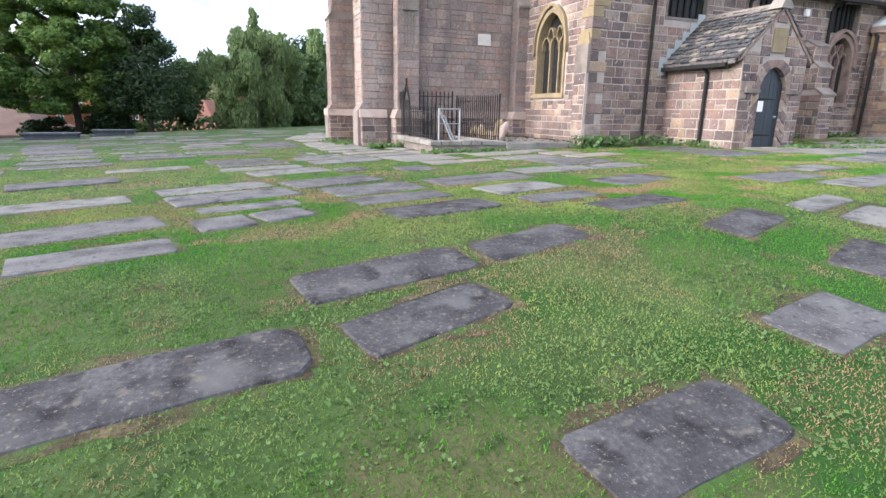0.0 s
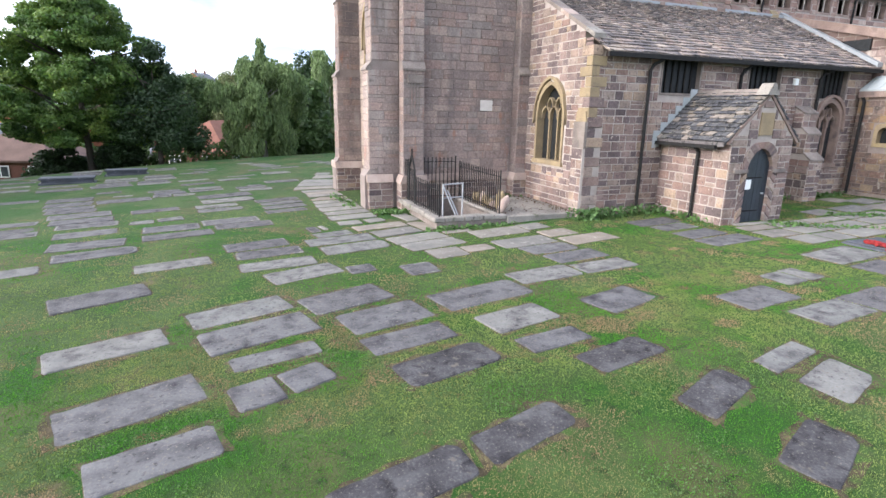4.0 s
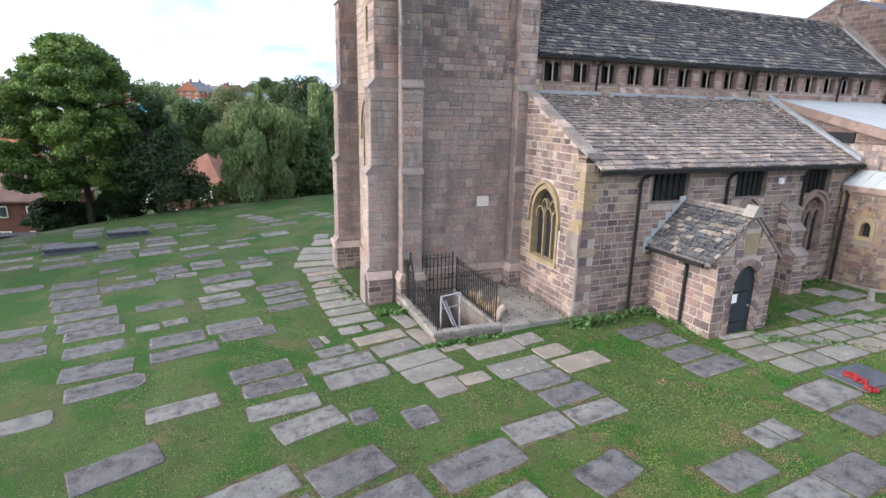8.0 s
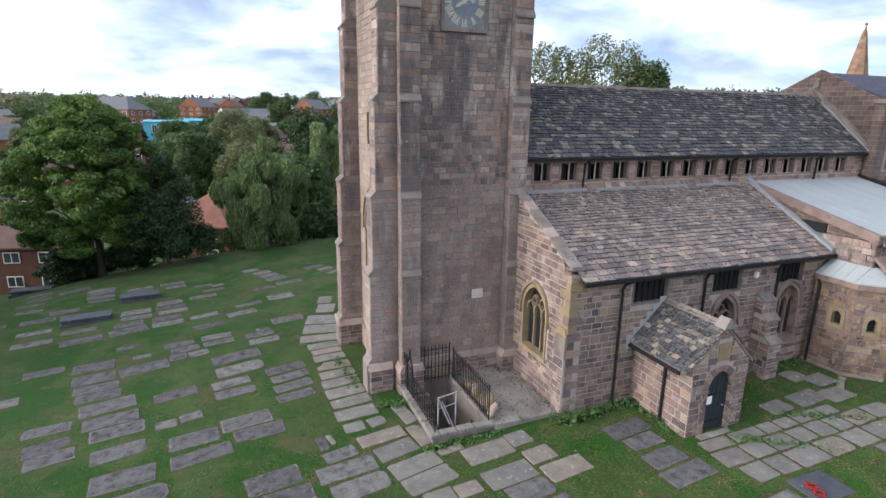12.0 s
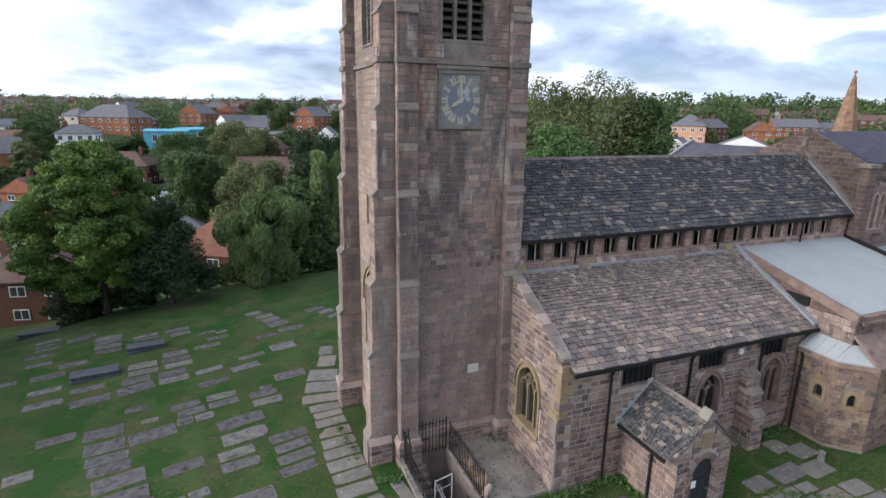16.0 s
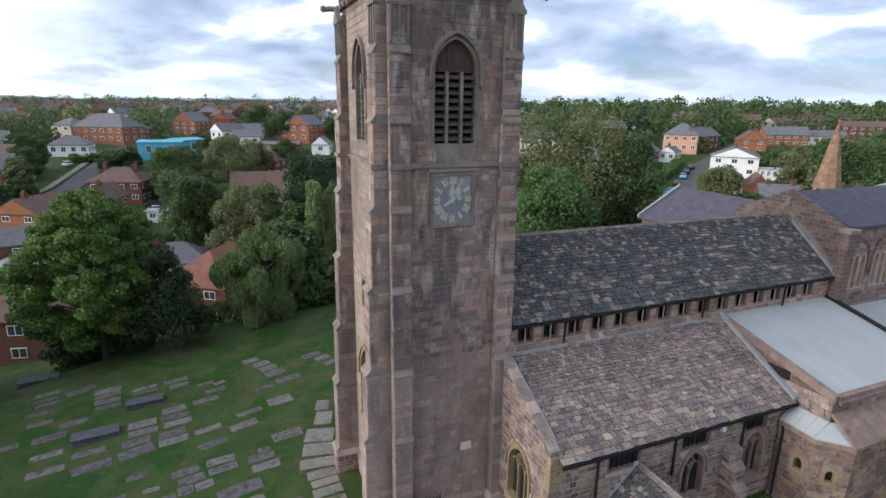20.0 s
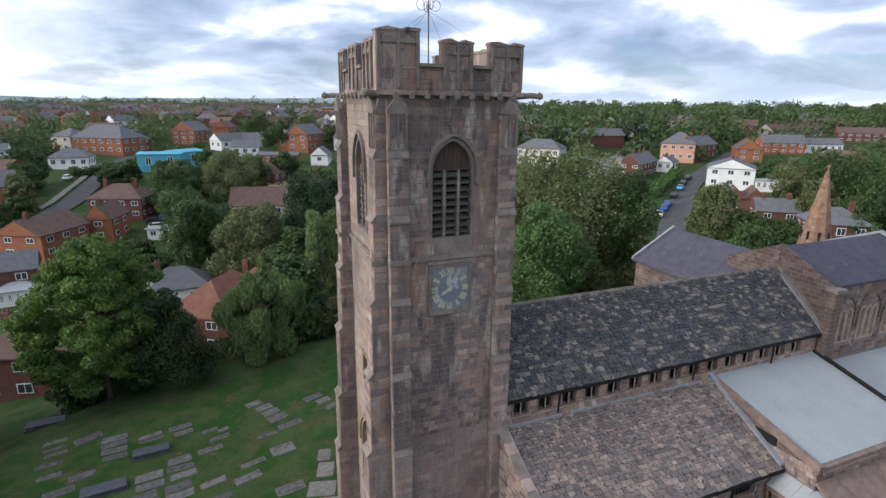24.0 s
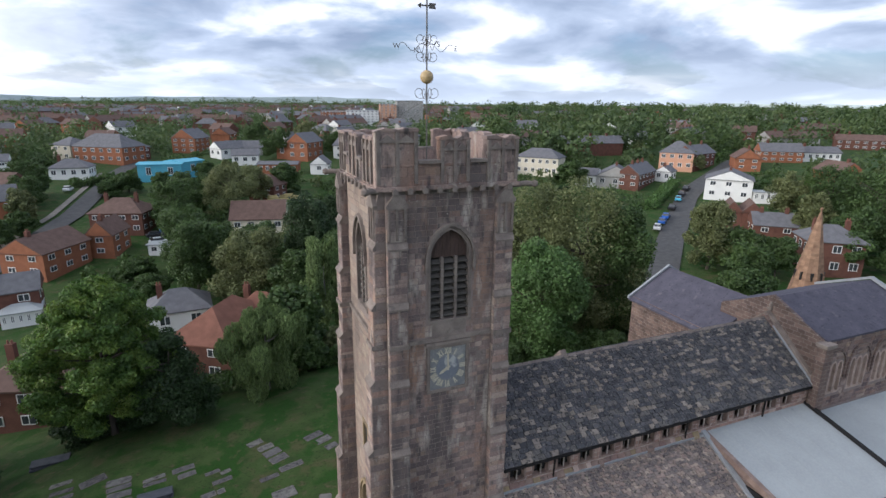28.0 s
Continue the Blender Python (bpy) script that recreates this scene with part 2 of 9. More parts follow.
M_PIECE = material("purple_brown_sandstone_block", [(0.15, 0.108, 0.1), (0.235, 0.17, 0.15), (0.33, 0.25, 0.205)], 1.2, 0.92, 0.5, 16, grain=0.9, random_ramp=AISLE_MIX, object_random=1.0, spots=STONE_SPOTS)
M_DRESSED = material("yellow_buff_dressed_stone", [(0.180, 0.137, 0.092), (0.252, 0.193, 0.120), (0.315, 0.242, 0.144)], 1.6, 0.9, 0.35, 30, spots=[((0.297, 0.231, 0.104), 2.2, 0.6, 0.2), ((0.153, 0.122, 0.088), 3.5, 0.6, 0.2)])


def coursed(name, dark, light, joint):
    """Coursed blocks for walls that stay far off."""
    m = bpy.data.materials.new(name)
    m.use_nodes = True
    n, l = m.node_tree.nodes, m.node_tree.links
    bs = n["Principled BSDF"]
    geo = n.new("ShaderNodeNewGeometry")
    sp_ = n.new("ShaderNodeSeparateXYZ")
    l.new(geo.outputs["Position"], sp_.inputs[0])
    ad = n.new("ShaderNodeMath")
    l.new(sp_.outputs[0], ad.inputs[0])
    l.new(sp_.outputs[1], ad.inputs[1])
    cb = n.new("ShaderNodeCombineXYZ")
    l.new(ad.outputs[0], cb.inputs[0])
    l.new(sp_.outputs[2], cb.inputs[1])
    br = n.new("ShaderNodeTexBrick")
    br.inputs["Color1"].default_value, br.inputs["Color2"].default_value, br.inputs["Mortar"].default_value = (*dark, 1), (*light, 1), (*joint, 1)
    br.inputs["Scale"].default_value = 1.0
    br.inputs["Mortar Size"].default_value = 0.014
    br.inputs["Brick Width"].default_value, br.inputs["Row Height"].default_value = 0.52, 0.28
    l.new(cb.outputs[0], br.inputs["Vector"])
    nz = n.new("ShaderNodeTexNoise")
    nz.inputs["Scale"].default_value, nz.inputs["Detail"].default_value = 1.1, 7
    l.new(geo.outputs["Position"], nz.inputs["Vector"])
    ov = n.new("ShaderNodeMixRGB")
    ov.blend_type = "OVERLAY"
    ov.inputs[0].default_value = 0.7
    l.new(br.outputs[0], ov.inputs[1])
    l.new(nz.outputs[0], ov.inputs[2])
    l.new(ov.outputs[0], bs.inputs["Base Color"])
    bs.inputs["Roughness"].default_value = 0.92
    bp = n.new("ShaderNodeBump")
    bp.inputs["Strength"].default_value, bp.inputs["Distance"].default_value, bp.invert = 0.6, 0.02, True
    l.new(br.outputs["Fac"], bp.inputs["Height"])
    l.new(bp.outputs[0], bs.inputs["Normal"])
    return m


M_COURSED = coursed("coursed_red_brown_sandstone", (0.09, 0.062, 0.055), (0.165, 0.112, 0.093), (0.2, 0.17, 0.15))
M_GREYSTONE = material("grey_weathered_dressings", [(0.12, 0.1, 0.092), (0.19, 0.158, 0.14), (0.265, 0.225, 0.195)], 1.5, 0.92, 0.4, 30, spots=[((0.1, 0.088, 0.082), 2.5, 0.58, 0.2)])
M_BROWNSTONE = material("brown_dressed_stone", [(0.15, 0.105, 0.09), (0.22, 0.158, 0.135), (0.3, 0.222, 0.185)], 1.8, 0.9, 0.4, 26, spots=[((0.11, 0.085, 0.078), 2.1, 0.56, 0.2)])
M_PINKSTONE = material("pale_pink_dressed_stone", [(0.27, 0.2, 0.175), (0.37, 0.285, 0.245), (0.44, 0.35, 0.3)], 1.8, 0.9, 0.4, 26, spots=[((0.16, 0.125, 0.115), 2.1, 0.58, 0.2)])
SLATES = [(0.058, 0.058, 0.066), (0.078, 0.077, 0.081), (0.045, 0.045, 0.052), (0.112, 0.105, 0.097), (0.065, 0.065, 0.072), (0.213, 0.178, 0.152), (0.054, 0.055, 0.063), (0.092, 0.088, 0.088), (0.047, 0.047, 0.053), (0.069, 0.068, 0.075), (0.168, 0.141, 0.116), (0.062, 0.062, 0.070), (0.101, 0.094, 0.088), (0.052, 0.052, 0.059), (0.246, 0.209, 0.176), (0.073, 0.070, 0.075)]
AISLE_SLATES = [(0.171, 0.143, 0.134), (0.237, 0.190, 0.168), (0.129, 0.109, 0.109), (0.295, 0.232, 0.189), (0.188, 0.155, 0.145), (0.250, 0.188, 0.161), (0.142, 0.122, 0.123), (0.345, 0.279, 0.230), (0.200, 0.161, 0.145), (0.154, 0.129, 0.124), (0.267, 0.200, 0.173), (0.146, 0.124, 0.123), (0.212, 0.173, 0.157)]
M_SLATE = material("dark_stone_slates", [(0.05, 0.05, 0.055), (0.10, 0.098, 0.096), (0.16, 0.15, 0.132)], 1.5, 0.8, 0.5, 18, grain=0.9, random_ramp=SLATES, piece_mix=0.88, spots=[((0.17, 0.158, 0.138), 3.2, 0.66, 0.15), ((0.025, 0.025, 0.028), 7.0, 0.56, 0.08), ((0.21, 0.19, 0.16), 13.0, 0.61, 0.06)])
M_ASLATE = material("brown_grey_stone_slates", [(0.1, 0.095, 0.09), (0.19, 0.17, 0.15), (0.26, 0.23, 0.19)], 1.5, 0.85, 0.5, 18, grain=0.9, random_ramp=AISLE_SLATES, piece_mix=0.88, spots=[((0.28, 0.25, 0.19), 3.2, 0.64, 0.15), ((0.06, 0.057, 0.055), 7.0, 0.57, 0.08), ((0.34, 0.3, 0.24), 13.0, 0.62, 0.06)])
M_PSLATE = material("grey_porch_slates", [(0.08, 0.078, 0.078), (0.14, 0.13, 0.122), (0.2, 0.18, 0.155)], 1.5, 0.85, 0.5, 18, grain=0.9, random_ramp=[(c[0] * 0.62, c[1] * 0.66, c[2] * 0.72) for c in AISLE_SLATES], piece_mix=0.85, spots=[((0.2, 0.19, 0.16), 3.2, 0.64, 0.15), ((0.05, 0.05, 0.05), 7.0, 0.57, 0.08)])
M_CLER = material("red_brown_clerestory_stone", [(0.16, 0.105, 0.09), (0.25, 0.165, 0.138), (0.34, 0.24, 0.195)], 1.2, 0.92, 0.5, 16, grain=0.8, random_ramp=[(0.3, 0.2, 0.165), (0.24, 0.148, 0.122), (0.36, 0.255, 0.21), (0.19, 0.125, 0.11), (0.28, 0.175, 0.14), (0.42, 0.33, 0.28)], spots=STONE_SPOTS[2:])
M_BSLATE = material("purple_grey_welsh_slate", [(0.058, 0.056, 0.076), (0.094, 0.090, 0.116)], 1.2, 0.9, 0.5, 18, spots=[((0.130, 0.125, 0.138), 2.0, 0.62, 0.15), ((0.046, 0.044, 0.058), 5.0, 0.58, 0.12)])
M_LEAD = material("pale_grey_lead", [(0.29, 0.31, 0.315), (0.36, 0.385, 0.388)], 0.5, 0.6, 0.05, 8)
M_FLASH = material("lead_flashing", [(0.21, 0.225, 0.24), (0.3, 0.315, 0.33)], 2, 0.6, 0.1, 20)
M_BLACK = material("black_painted_iron", [(0.008, 0.008, 0.009), (0.02, 0.018, 0.017)], 8, 0.75, 0.1, 60)
M_DOOR = material("dark_blue_black_painted_door", [(0.012, 0.016, 0.022), (0.026, 0.034, 0.046)], 5, 0.45, 0.2, 40, stretch=(6, 6, 0.5))
M_GLASS = material("dark_leaded_glass", [(0.01, 0.011, 0.012), (0.024, 0.026, 0.028)], 6, 0.4, 0.1, 30, spec=0.22)
M_LOUVRE = material("dark_weathered_louvre", [(0.05, 0.046, 0.042), (0.095, 0.088, 0.078)], 4, 0.9, 0.3, 40)
M_CLOCK = material("faded_grey_clock_paint", [(0.13, 0.14, 0.155), (0.19, 0.195, 0.203), (0.3, 0.295, 0.285)], 1.8, 0.6, 0.1, 12, stretch=(1, 1, 0.4))
M_GILT = material("worn_gilding", [(0.4, 0.36, 0.28), (0.5, 0.46, 0.37)], 6, 0.55, 0.1, 40)
M_BALL = material("dull_gold_paint", [(0.4, 0.28, 0.13), (0.5, 0.37, 0.2)], 5, 0.5, 0.1, 40)
SLAB_SPOTS = [((0.034, 0.031, 0.036), 3.0, 0.47, 0.3), ((0.13, 0.128, 0.126), 2.6, 0.56, 0.22), ((0.15, 0.128, 0.11), 8.0, 0.62, 0.15), ((0.17, 0.152, 0.135), 26.0, 0.6, 0.08), ((0.028, 0.025, 0.028), 14.0, 0.58, 0.2), ((0.19, 0.17, 0.155), 60.0, 0.64, 0.1)]
M_SLAB = material("grey_gravestone", [(0.082, 0.081, 0.084), (0.134, 0.133, 0.134), (0.19, 0.188, 0.184)], 2.2, 0.95, 0.8, 30, spec=0.06,
                  random_ramp=[(0.082, 0.077, 0.081), (0.122, 0.117, 0.118), (0.097, 0.093, 0.097), (0.09, 0.085, 0.088), (0.155, 0.151, 0.143), (0.11, 0.105, 0.107), (0.168, 0.161, 0.15), (0.102, 0.097, 0.1)], object_random=1.0,
                  spots=SLAB_SPOTS, bump_dist=0.012)
M_DARKSLAB = material("dark_purple_grey_gravestone", [(0.031, 0.029, 0.031), (0.056, 0.053, 0.056), (0.098, 0.095, 0.097)], 2.6, 0.95, 0.8, 30, spec=0.06, bump_dist=0.012,
                      spots=[((0.095, 0.092, 0.093), 2.0, 0.56, 0.16), ((0.12, 0.106, 0.09), 7.0, 0.61, 0.12), ((0.022, 0.02, 0.022), 5.0, 0.55, 0.16), ((0.14, 0.126, 0.108), 30.0, 0.625, 0.08), ((0.13, 0.118, 0.105), 80.0, 0.61, 0.1)])
M_EDGE = material("lichen_worn_gravestone_edge", [(0.065, 0.061, 0.069), (0.11, 0.106, 0.112), (0.16, 0.155, 0.15)], 2.2, 0.88, 0.8, 30,
                  random_ramp=[(0.06, 0.056, 0.062), (0.09, 0.087, 0.092), (0.075, 0.071, 0.078), (0.12, 0.117, 0.113)], object_random=1.0,
                  spots=[((0.2, 0.186, 0.162), 4.5, 0.53, 0.16), ((0.25, 0.23, 0.2), 13.0, 0.58, 0.12), ((0.13, 0.1, 0.07), 7.0, 0.6, 0.1), ((0.05, 0.085, 0.02), 3.2, 0.63, 0.06)], bump_dist=0.012)
M_PAVE = material("buff_grey_flagstone", [(0.2, 0.185, 0.165), (0.3, 0.275, 0.24)], 1.8, 0.88, 0.5, 24,
                  random_ramp=[(0.12, 0.114, 0.108), (0.165, 0.155, 0.138), (0.105, 0.1, 0.097), (0.19, 0.155, 0.125), (0.15, 0.143, 0.13)], object_random=1.0, bump_dist=0.01,
                  spots=[((0.12, 0.115, 0.11), 2.6, 0.52, 0.3), ((0.36, 0.34, 0.3), 5.0, 0.6, 0.2), ((0.16, 0.17, 0.1), 3.3, 0.64, 0.2)])
# soil darkened so that it also paints the shadow at sunken stones' edges
M_SOIL_SHADE = material("soil_straw_and_edge_shadow", [(0.03, 0.024, 0.014), (0.058, 0.044, 0.025), (0.125, 0.1, 0.052)], 5.0, 0.95, 1.0, 40, bump_dist=0.03, spots=[((0.04, 0.075, 0.016), 4.0, 0.5, 0.15)])
M_CONC = material("worn_concrete", [(0.16, 0.145, 0.13), (0.235, 0.213, 0.19), (0.31, 0.28, 0.25)], 1.1, 0.9, 0.4, 26, spots=[((0.11, 0.1, 0.09), 1.6, 0.52, 0.25), ((0.08, 0.085, 0.05), 2.7, 0.62, 0.12), ((0.09, 0.08, 0.07), 8.0, 0.61, 0.1)])
M_GRASS = material("worn_lawn", [(0.024, 0.046, 0.011), (0.037, 0.066, 0.016), (0.054, 0.088, 0.024)], 0.6, 0.95, 1.0, 26, bump_dist=0.05,
                   spots=[((0.062, 0.066, 0.025), 0.5, 0.55, 0.1), ((0.018, 0.058, 0.007), 0.42, 0.5, 0.08), ((0.085, 0.07, 0.036), 1.3, 0.6, 0.14), ((0.017, 0.033, 0.008), 6.0, 0.56, 0.15), ((0.045, 0.06, 0.02), 22.0, 0.61, 0.15)])
M_BLADE = material("grass_blade", [(0.107, 0.170, 0.042), (0.171, 0.237, 0.060), (0.226, 0.273, 0.080), (0.262, 0.264, 0.103)], 0.8, 0.8, 0, 9, island=0.1, translucent=0.3, spec=0.08,
                   spots=[((0.244, 0.209, 0.092), 0.62, 0.52, 0.12), ((0.076, 0.209, 0.025), 0.5, 0.49, 0.08), ((0.305, 0.198, 0.121), 0.9, 0.55, 0.07), ((0.207, 0.126, 0.080), 2.3, 0.64, 0.06)])
M_DRYBLADE = material("dry_grass_blade", [(0.092, 0.160, 0.034), (0.147, 0.220, 0.052), (0.207, 0.253, 0.073), (0.251, 0.245, 0.098)], 0.8, 0.8, 0, 9, island=0.1, translucent=0.3, spec=0.08,
                   spots=[((0.281, 0.232, 0.109), 0.55, 0.52, 0.1), ((0.079, 0.220, 0.029), 0.5, 0.49, 0.08), ((0.341, 0.215, 0.137), 0.9, 0.54, 0.07), ((0.219, 0.133, 0.086), 2.0, 0.61, 0.07)])
M_WEED = material("clover_leaves", [(0.085, 0.145, 0.05), (0.12, 0.185, 0.07)], 1.5, 0.8, 0, 9, island=0.06, translucent=0.25, spec=0.06)
M_ROAD = material("asphalt", [(0.06, 0.06, 0.062), (0.1, 0.1, 0.1)], 1, 0.9, 0.2, 30)
M_WHITE = material("white_paint", [(0.72, 0.72, 0.7), (0.82, 0.82, 0.8)], 2, 0.6, 0.05, 20)
M_RED = material("red_paper_wreath", [(0.15, 0.014, 0.014), (0.27, 0.024, 0.023)], 10, 0.8, 0.5, 60)

# ---- building helpers ----


def thing(name, at, label, category, group="", kind="", rz=0.0):
    e = new(name)
    e.matrix_world = pose(*at, 0, 0, rz)
    e.empty_display_size = 0.2
    return tagged(e, label, category, group, kind)


def part(name, bm, mat, parent=None, label="", kind=""):
    me = bpy.data.meshes.new(name)
    bm.normal_update()
    bm.to_mesh(me)
    bm.free()
    return mesh_part(name, me, mat, parent, label, kind)


def mesh_part(name, me, mat, parent=None, label="", kind=""):
    if mat and not me.materials:
        me.materials.append(mat)
    ob = new(name, me)
    if parent:
        root = parent
        m = Matrix.Identity(4)
        while root:
            m = m @ root.matrix_basis.inverted() if root.parent is None else m
            root = root.parent
        ob.parent = parent
        top = parent
        while top.parent:
            top = top.parent
        if parent is top:
            ob.matrix_basis = top.matrix_basis.inverted()
    return tagged(ob, label, "", "", kind)


def add_box(bm, x0, x1, y0, y1, z0, z1, M=None):
    v = [bm.verts.new((M @ Vector(c)) if M else c) for c in ((x0, y0, z0), (x1, y0, z0), (x1, y1, z0), (x0, y1, z0), (x0, y0, z1), (x1, y0, z1), (x1, y1, z1), (x0, y1, z1))]
    for f in ((3, 2, 1, 0), (4, 5, 6, 7), (0, 1, 5, 4), (1, 2, 6, 5), (2, 3, 7, 6), (3, 0, 4, 7)):
        bm.faces.new([v[i] for i in f])
    return bm


def box(x0, x1, y0, y1, z0, z1, bevel=0.0):
    bm = add_box(bmesh.new(), x0, x1, y0, y1, z0, z1)
    if bevel:
        bmesh.ops.bevel(bm, geom=bm.edges[:], offset=bevel, segments=1, affect="EDGES")
    return bm


def prism(pts, d0, d1, M=None, bm=None):
    """An outline of (u, v) drawn from depth d0 to d1 along the second axis."""
    bm = bm or bmesh.new()
    a = [bm.verts.new((M @ Vector((u, d0, v))) if M else (u, d0, v)) for u, v in pts]
    b = [bm.verts.new((M @ Vector((u, d1, v))) if M else (u, d1, v)) for u, v in pts]
    bm.faces.new(a)
    bm.faces.new(b[::-1])
    for i in range(len(pts)):
        j = (i + 1) % len(pts)
        bm.faces.new((a[j], a[i], b[i], b[j]))
    bmesh.ops.recalc_face_normals(bm, faces=bm.faces[:])
    return bm


def tube(points, r, sides=6, bm=None):
    """One rod bent along the points, closed at both ends."""
    bm = bm or bmesh.new()
    pts = [Vector(q) for q in points]
    rows, side = [], None
    for i, c in enumerate(pts):
        d0 = (c - pts[i - 1]).normalized() if i else (pts[1] - c).normalized()
        d1 = (pts[i + 1] - c).normalized() if i + 1 < len(pts) else d0
        d = d0 + d1
        d = d.normalized() if d.length > 1e-4 else d0
        if side is None:
            side = d.orthogonal().normalized()
        side = side - d * side.dot(d)
        side = side.normalized() if side.length > 1e-4 else d.orthogonal().normalized()
        up_ = d.cross(side)
        widen = min(1.6, 1.0 / max(0.5, d.dot(d0)))
        rows.append([bm.verts.new(c + (side * math.cos(a) + up_ * math.sin(a)) * r * widen) for a in [2 * math.pi * k / sides for k in range(sides)]])
    for a, b in zip(rows, rows[1:]):
        for k in range(sides):
            bm.faces.new((a[k], a[(k + 1) % sides], b[(k + 1) % sides], b[k]))
    bm.faces.new(rows[0][::-1])
    bm.faces.new(rows[-1])
    return bm


def frame_s(y):
    """u to the east, depth outward to the south."""
    return Matrix(((1, 0, 0, 0), (0, -1, 0, y), (0, 0, 1, 0), (0, 0, 0, 1)))


def frame_w(x):
    """u to the south, depth outward to the west."""
    return Matrix(((0, -1, 0, x), (-1, 0, 0, 0), (0, 0, 1, 0), (0, 0, 0, 1)))


def frame_e(x):
    return Matrix(((0, 1, 0, x), (1, 0, 0, 0), (0, 0, 1, 0), (0, 0, 0, 1)))


def arch(cx, w, z0, spring, apex, n=7):
    """A pointed opening as an outline of (u, v), anticlockwise from the lower left."""
    rise = apex - spring
    r = (rise * rise + w * w / 4) / w
    a1 = math.asin(min(1.0, rise / r))
    right = [(cx + w / 2 - r + r * math.cos(a1 * i / n), spring + r * math.sin(a1 * i / n)) for i in range(n + 1)]
    left = [(2 * cx - u, v) for u, v in reversed(right[:-1])]
    return [(cx - w / 2, z0), (cx + w / 2, z0)] + right + left


def inside(u, v, poly):
    hit = False
    for (a, b), (c, d) in zip(poly, poly[1:] + poly[:1]):
        if (b > v) != (d > v) and u < (c - a) * (v - b) / (d - b) + a:
            hit = not hit
    return hit


def wall(outline, holes, thick, M):
    """A wall with openings cut right through it; depth runs inward from the face."""
    bm = bmesh.new()
    loops = []
    for poly in [outline] + holes:
        loops.append([bm.verts.new(M @ Vector((u, 0, v))) for u, v in poly])
    edges = []
    for lp in loops:
        edges += [bm.edges.new((lp[i], lp[(i + 1) % len(lp)])) for i in range(len(lp))]
    front = bmesh.ops.triangle_fill(bm, use_beauty=True, edges=edges)["geom"]
    faces = [f for f in front if isinstance(f, bmesh.types.BMFace)]
    ext = bmesh.ops.extrude_face_region(bm, geom=faces)
    back = [v for v in ext["geom"] if isinstance(v, bmesh.types.BMVert)]
    shift_by = M.to_3x3() @ Vector((0, -thick, 0))
    bmesh.ops.translate(bm, verts=back, vec=shift_by)
    bmesh.ops.recalc_face_normals(bm, faces=bm.faces[:])
    return bm


class Pieces:
    """Gathers many small blocks and joins them into one mesh."""

    def __init__(self):
        self.v, self.f = [], []
        self.uneven = random.Random(17)

    def block(self, M, u0, u1, v0, v1, d, b=0.012):
        k = len(self.v)
        rough = min(0.016, 0.05 * (v1 - v0))
        j = [self.uneven.uniform(-0.25 * rough, rough) for _ in range(8)]
        c = ((u0 + j[0], v0 + j[1]), (u1 - j[2], v0 + j[3]), (u1 - j[4], v1 - j[5]), (u0 + j[6], v1 - j[7]))
        e = ((b, b), (-b, b), (-b, -b), (b, -b))
        for u, w in c:
            self.v.append(tuple(M @ Vector((u, 0, w))))
        for (u, w), (eu, ew) in zip(c, e):
            self.v.append(tuple(M @ Vector((u + eu, d, w + ew))))
        for q in ((4, 5, 6, 7), (0, 1, 5, 4), (1, 2, 6, 5), (2, 3, 7, 6), (3, 0, 4, 7)):
            self.f.append(tuple(k + i for i in q))

    def courses(self, M, u0, u1, v0, v1, rng, h=(0.26, 0.4), l=(0.35, 0.95), holes=(), top=None, joint=0.014, proud=0.018):
        v = v0
        while v < v1 - 0.05:
            ch = min(rng.uniform(*h), v1 - v)
            if v1 - (v + ch) < 0.12:
                ch = v1 - v
            u = u0
            while u < u1 - 0.02:
                ln = rng.uniform(*l)
                if u1 - (u + ln) < l[0] * 0.6:
                    ln = u1 - u
                a, b, c, d = u, u + ln, v, v + ch
                mid = ((a + b) / 2, (c + d) / 2)
                runs = [(a, b)]
                if any(inside(p, q, hole) for hole in holes for p, q in ((a, c), (b, c), (a, d), (b, d), mid, (mid[0], c), (mid[0], d))):
                    cut = [a + (b - a) * k / 8 for k in range(9)]
                    free = [all(not inside(p, q, hole) for hole in holes for p in (cut[k], cut[k + 1]) for q in (c, d, mid[1])) for k in range(8)]
                    runs, k = [], 0
                    while k < 8:
                        e = k
                        while e < 8 and free[e]:
                            e += 1
                        if e > k and cut[e] - cut[k] > 0.07:
                            runs.append((cut[k], cut[e]))
                        k = max(e, k + 1)
                for ra, rb in runs:
                    rd, ok = d, True
                    if top and min(top(ra), top(rb)) < d:
                        ok = min(top(ra), top(rb)) > c + 0.1
                        rd = min(d, top(ra), top(rb)) if ok else d
                    if not ok:
                        continue
                    # a few stones are made up of two shallow ones
                    if rd - c > 0.27 and self.uneven.random() < 0.16:
                        m = c + (rd - c) * self.uneven.uniform(0.4, 0.6)
                        levels = ((c, m), (m, rd))
                    else:
                        levels = ((c, rd),)
                    for lo, hi in levels:
                        self.block(M, ra + joint / 2, rb - joint / 2, lo + joint / 2, hi - joint / 2, proud * rng.uniform(0.5, 1.4))
                u += ln
            v += ch

    def mesh(self, name):
        me = bpy.data.meshes.new(name)
        me.from_pydata(self.v, [], self.f)
        return me


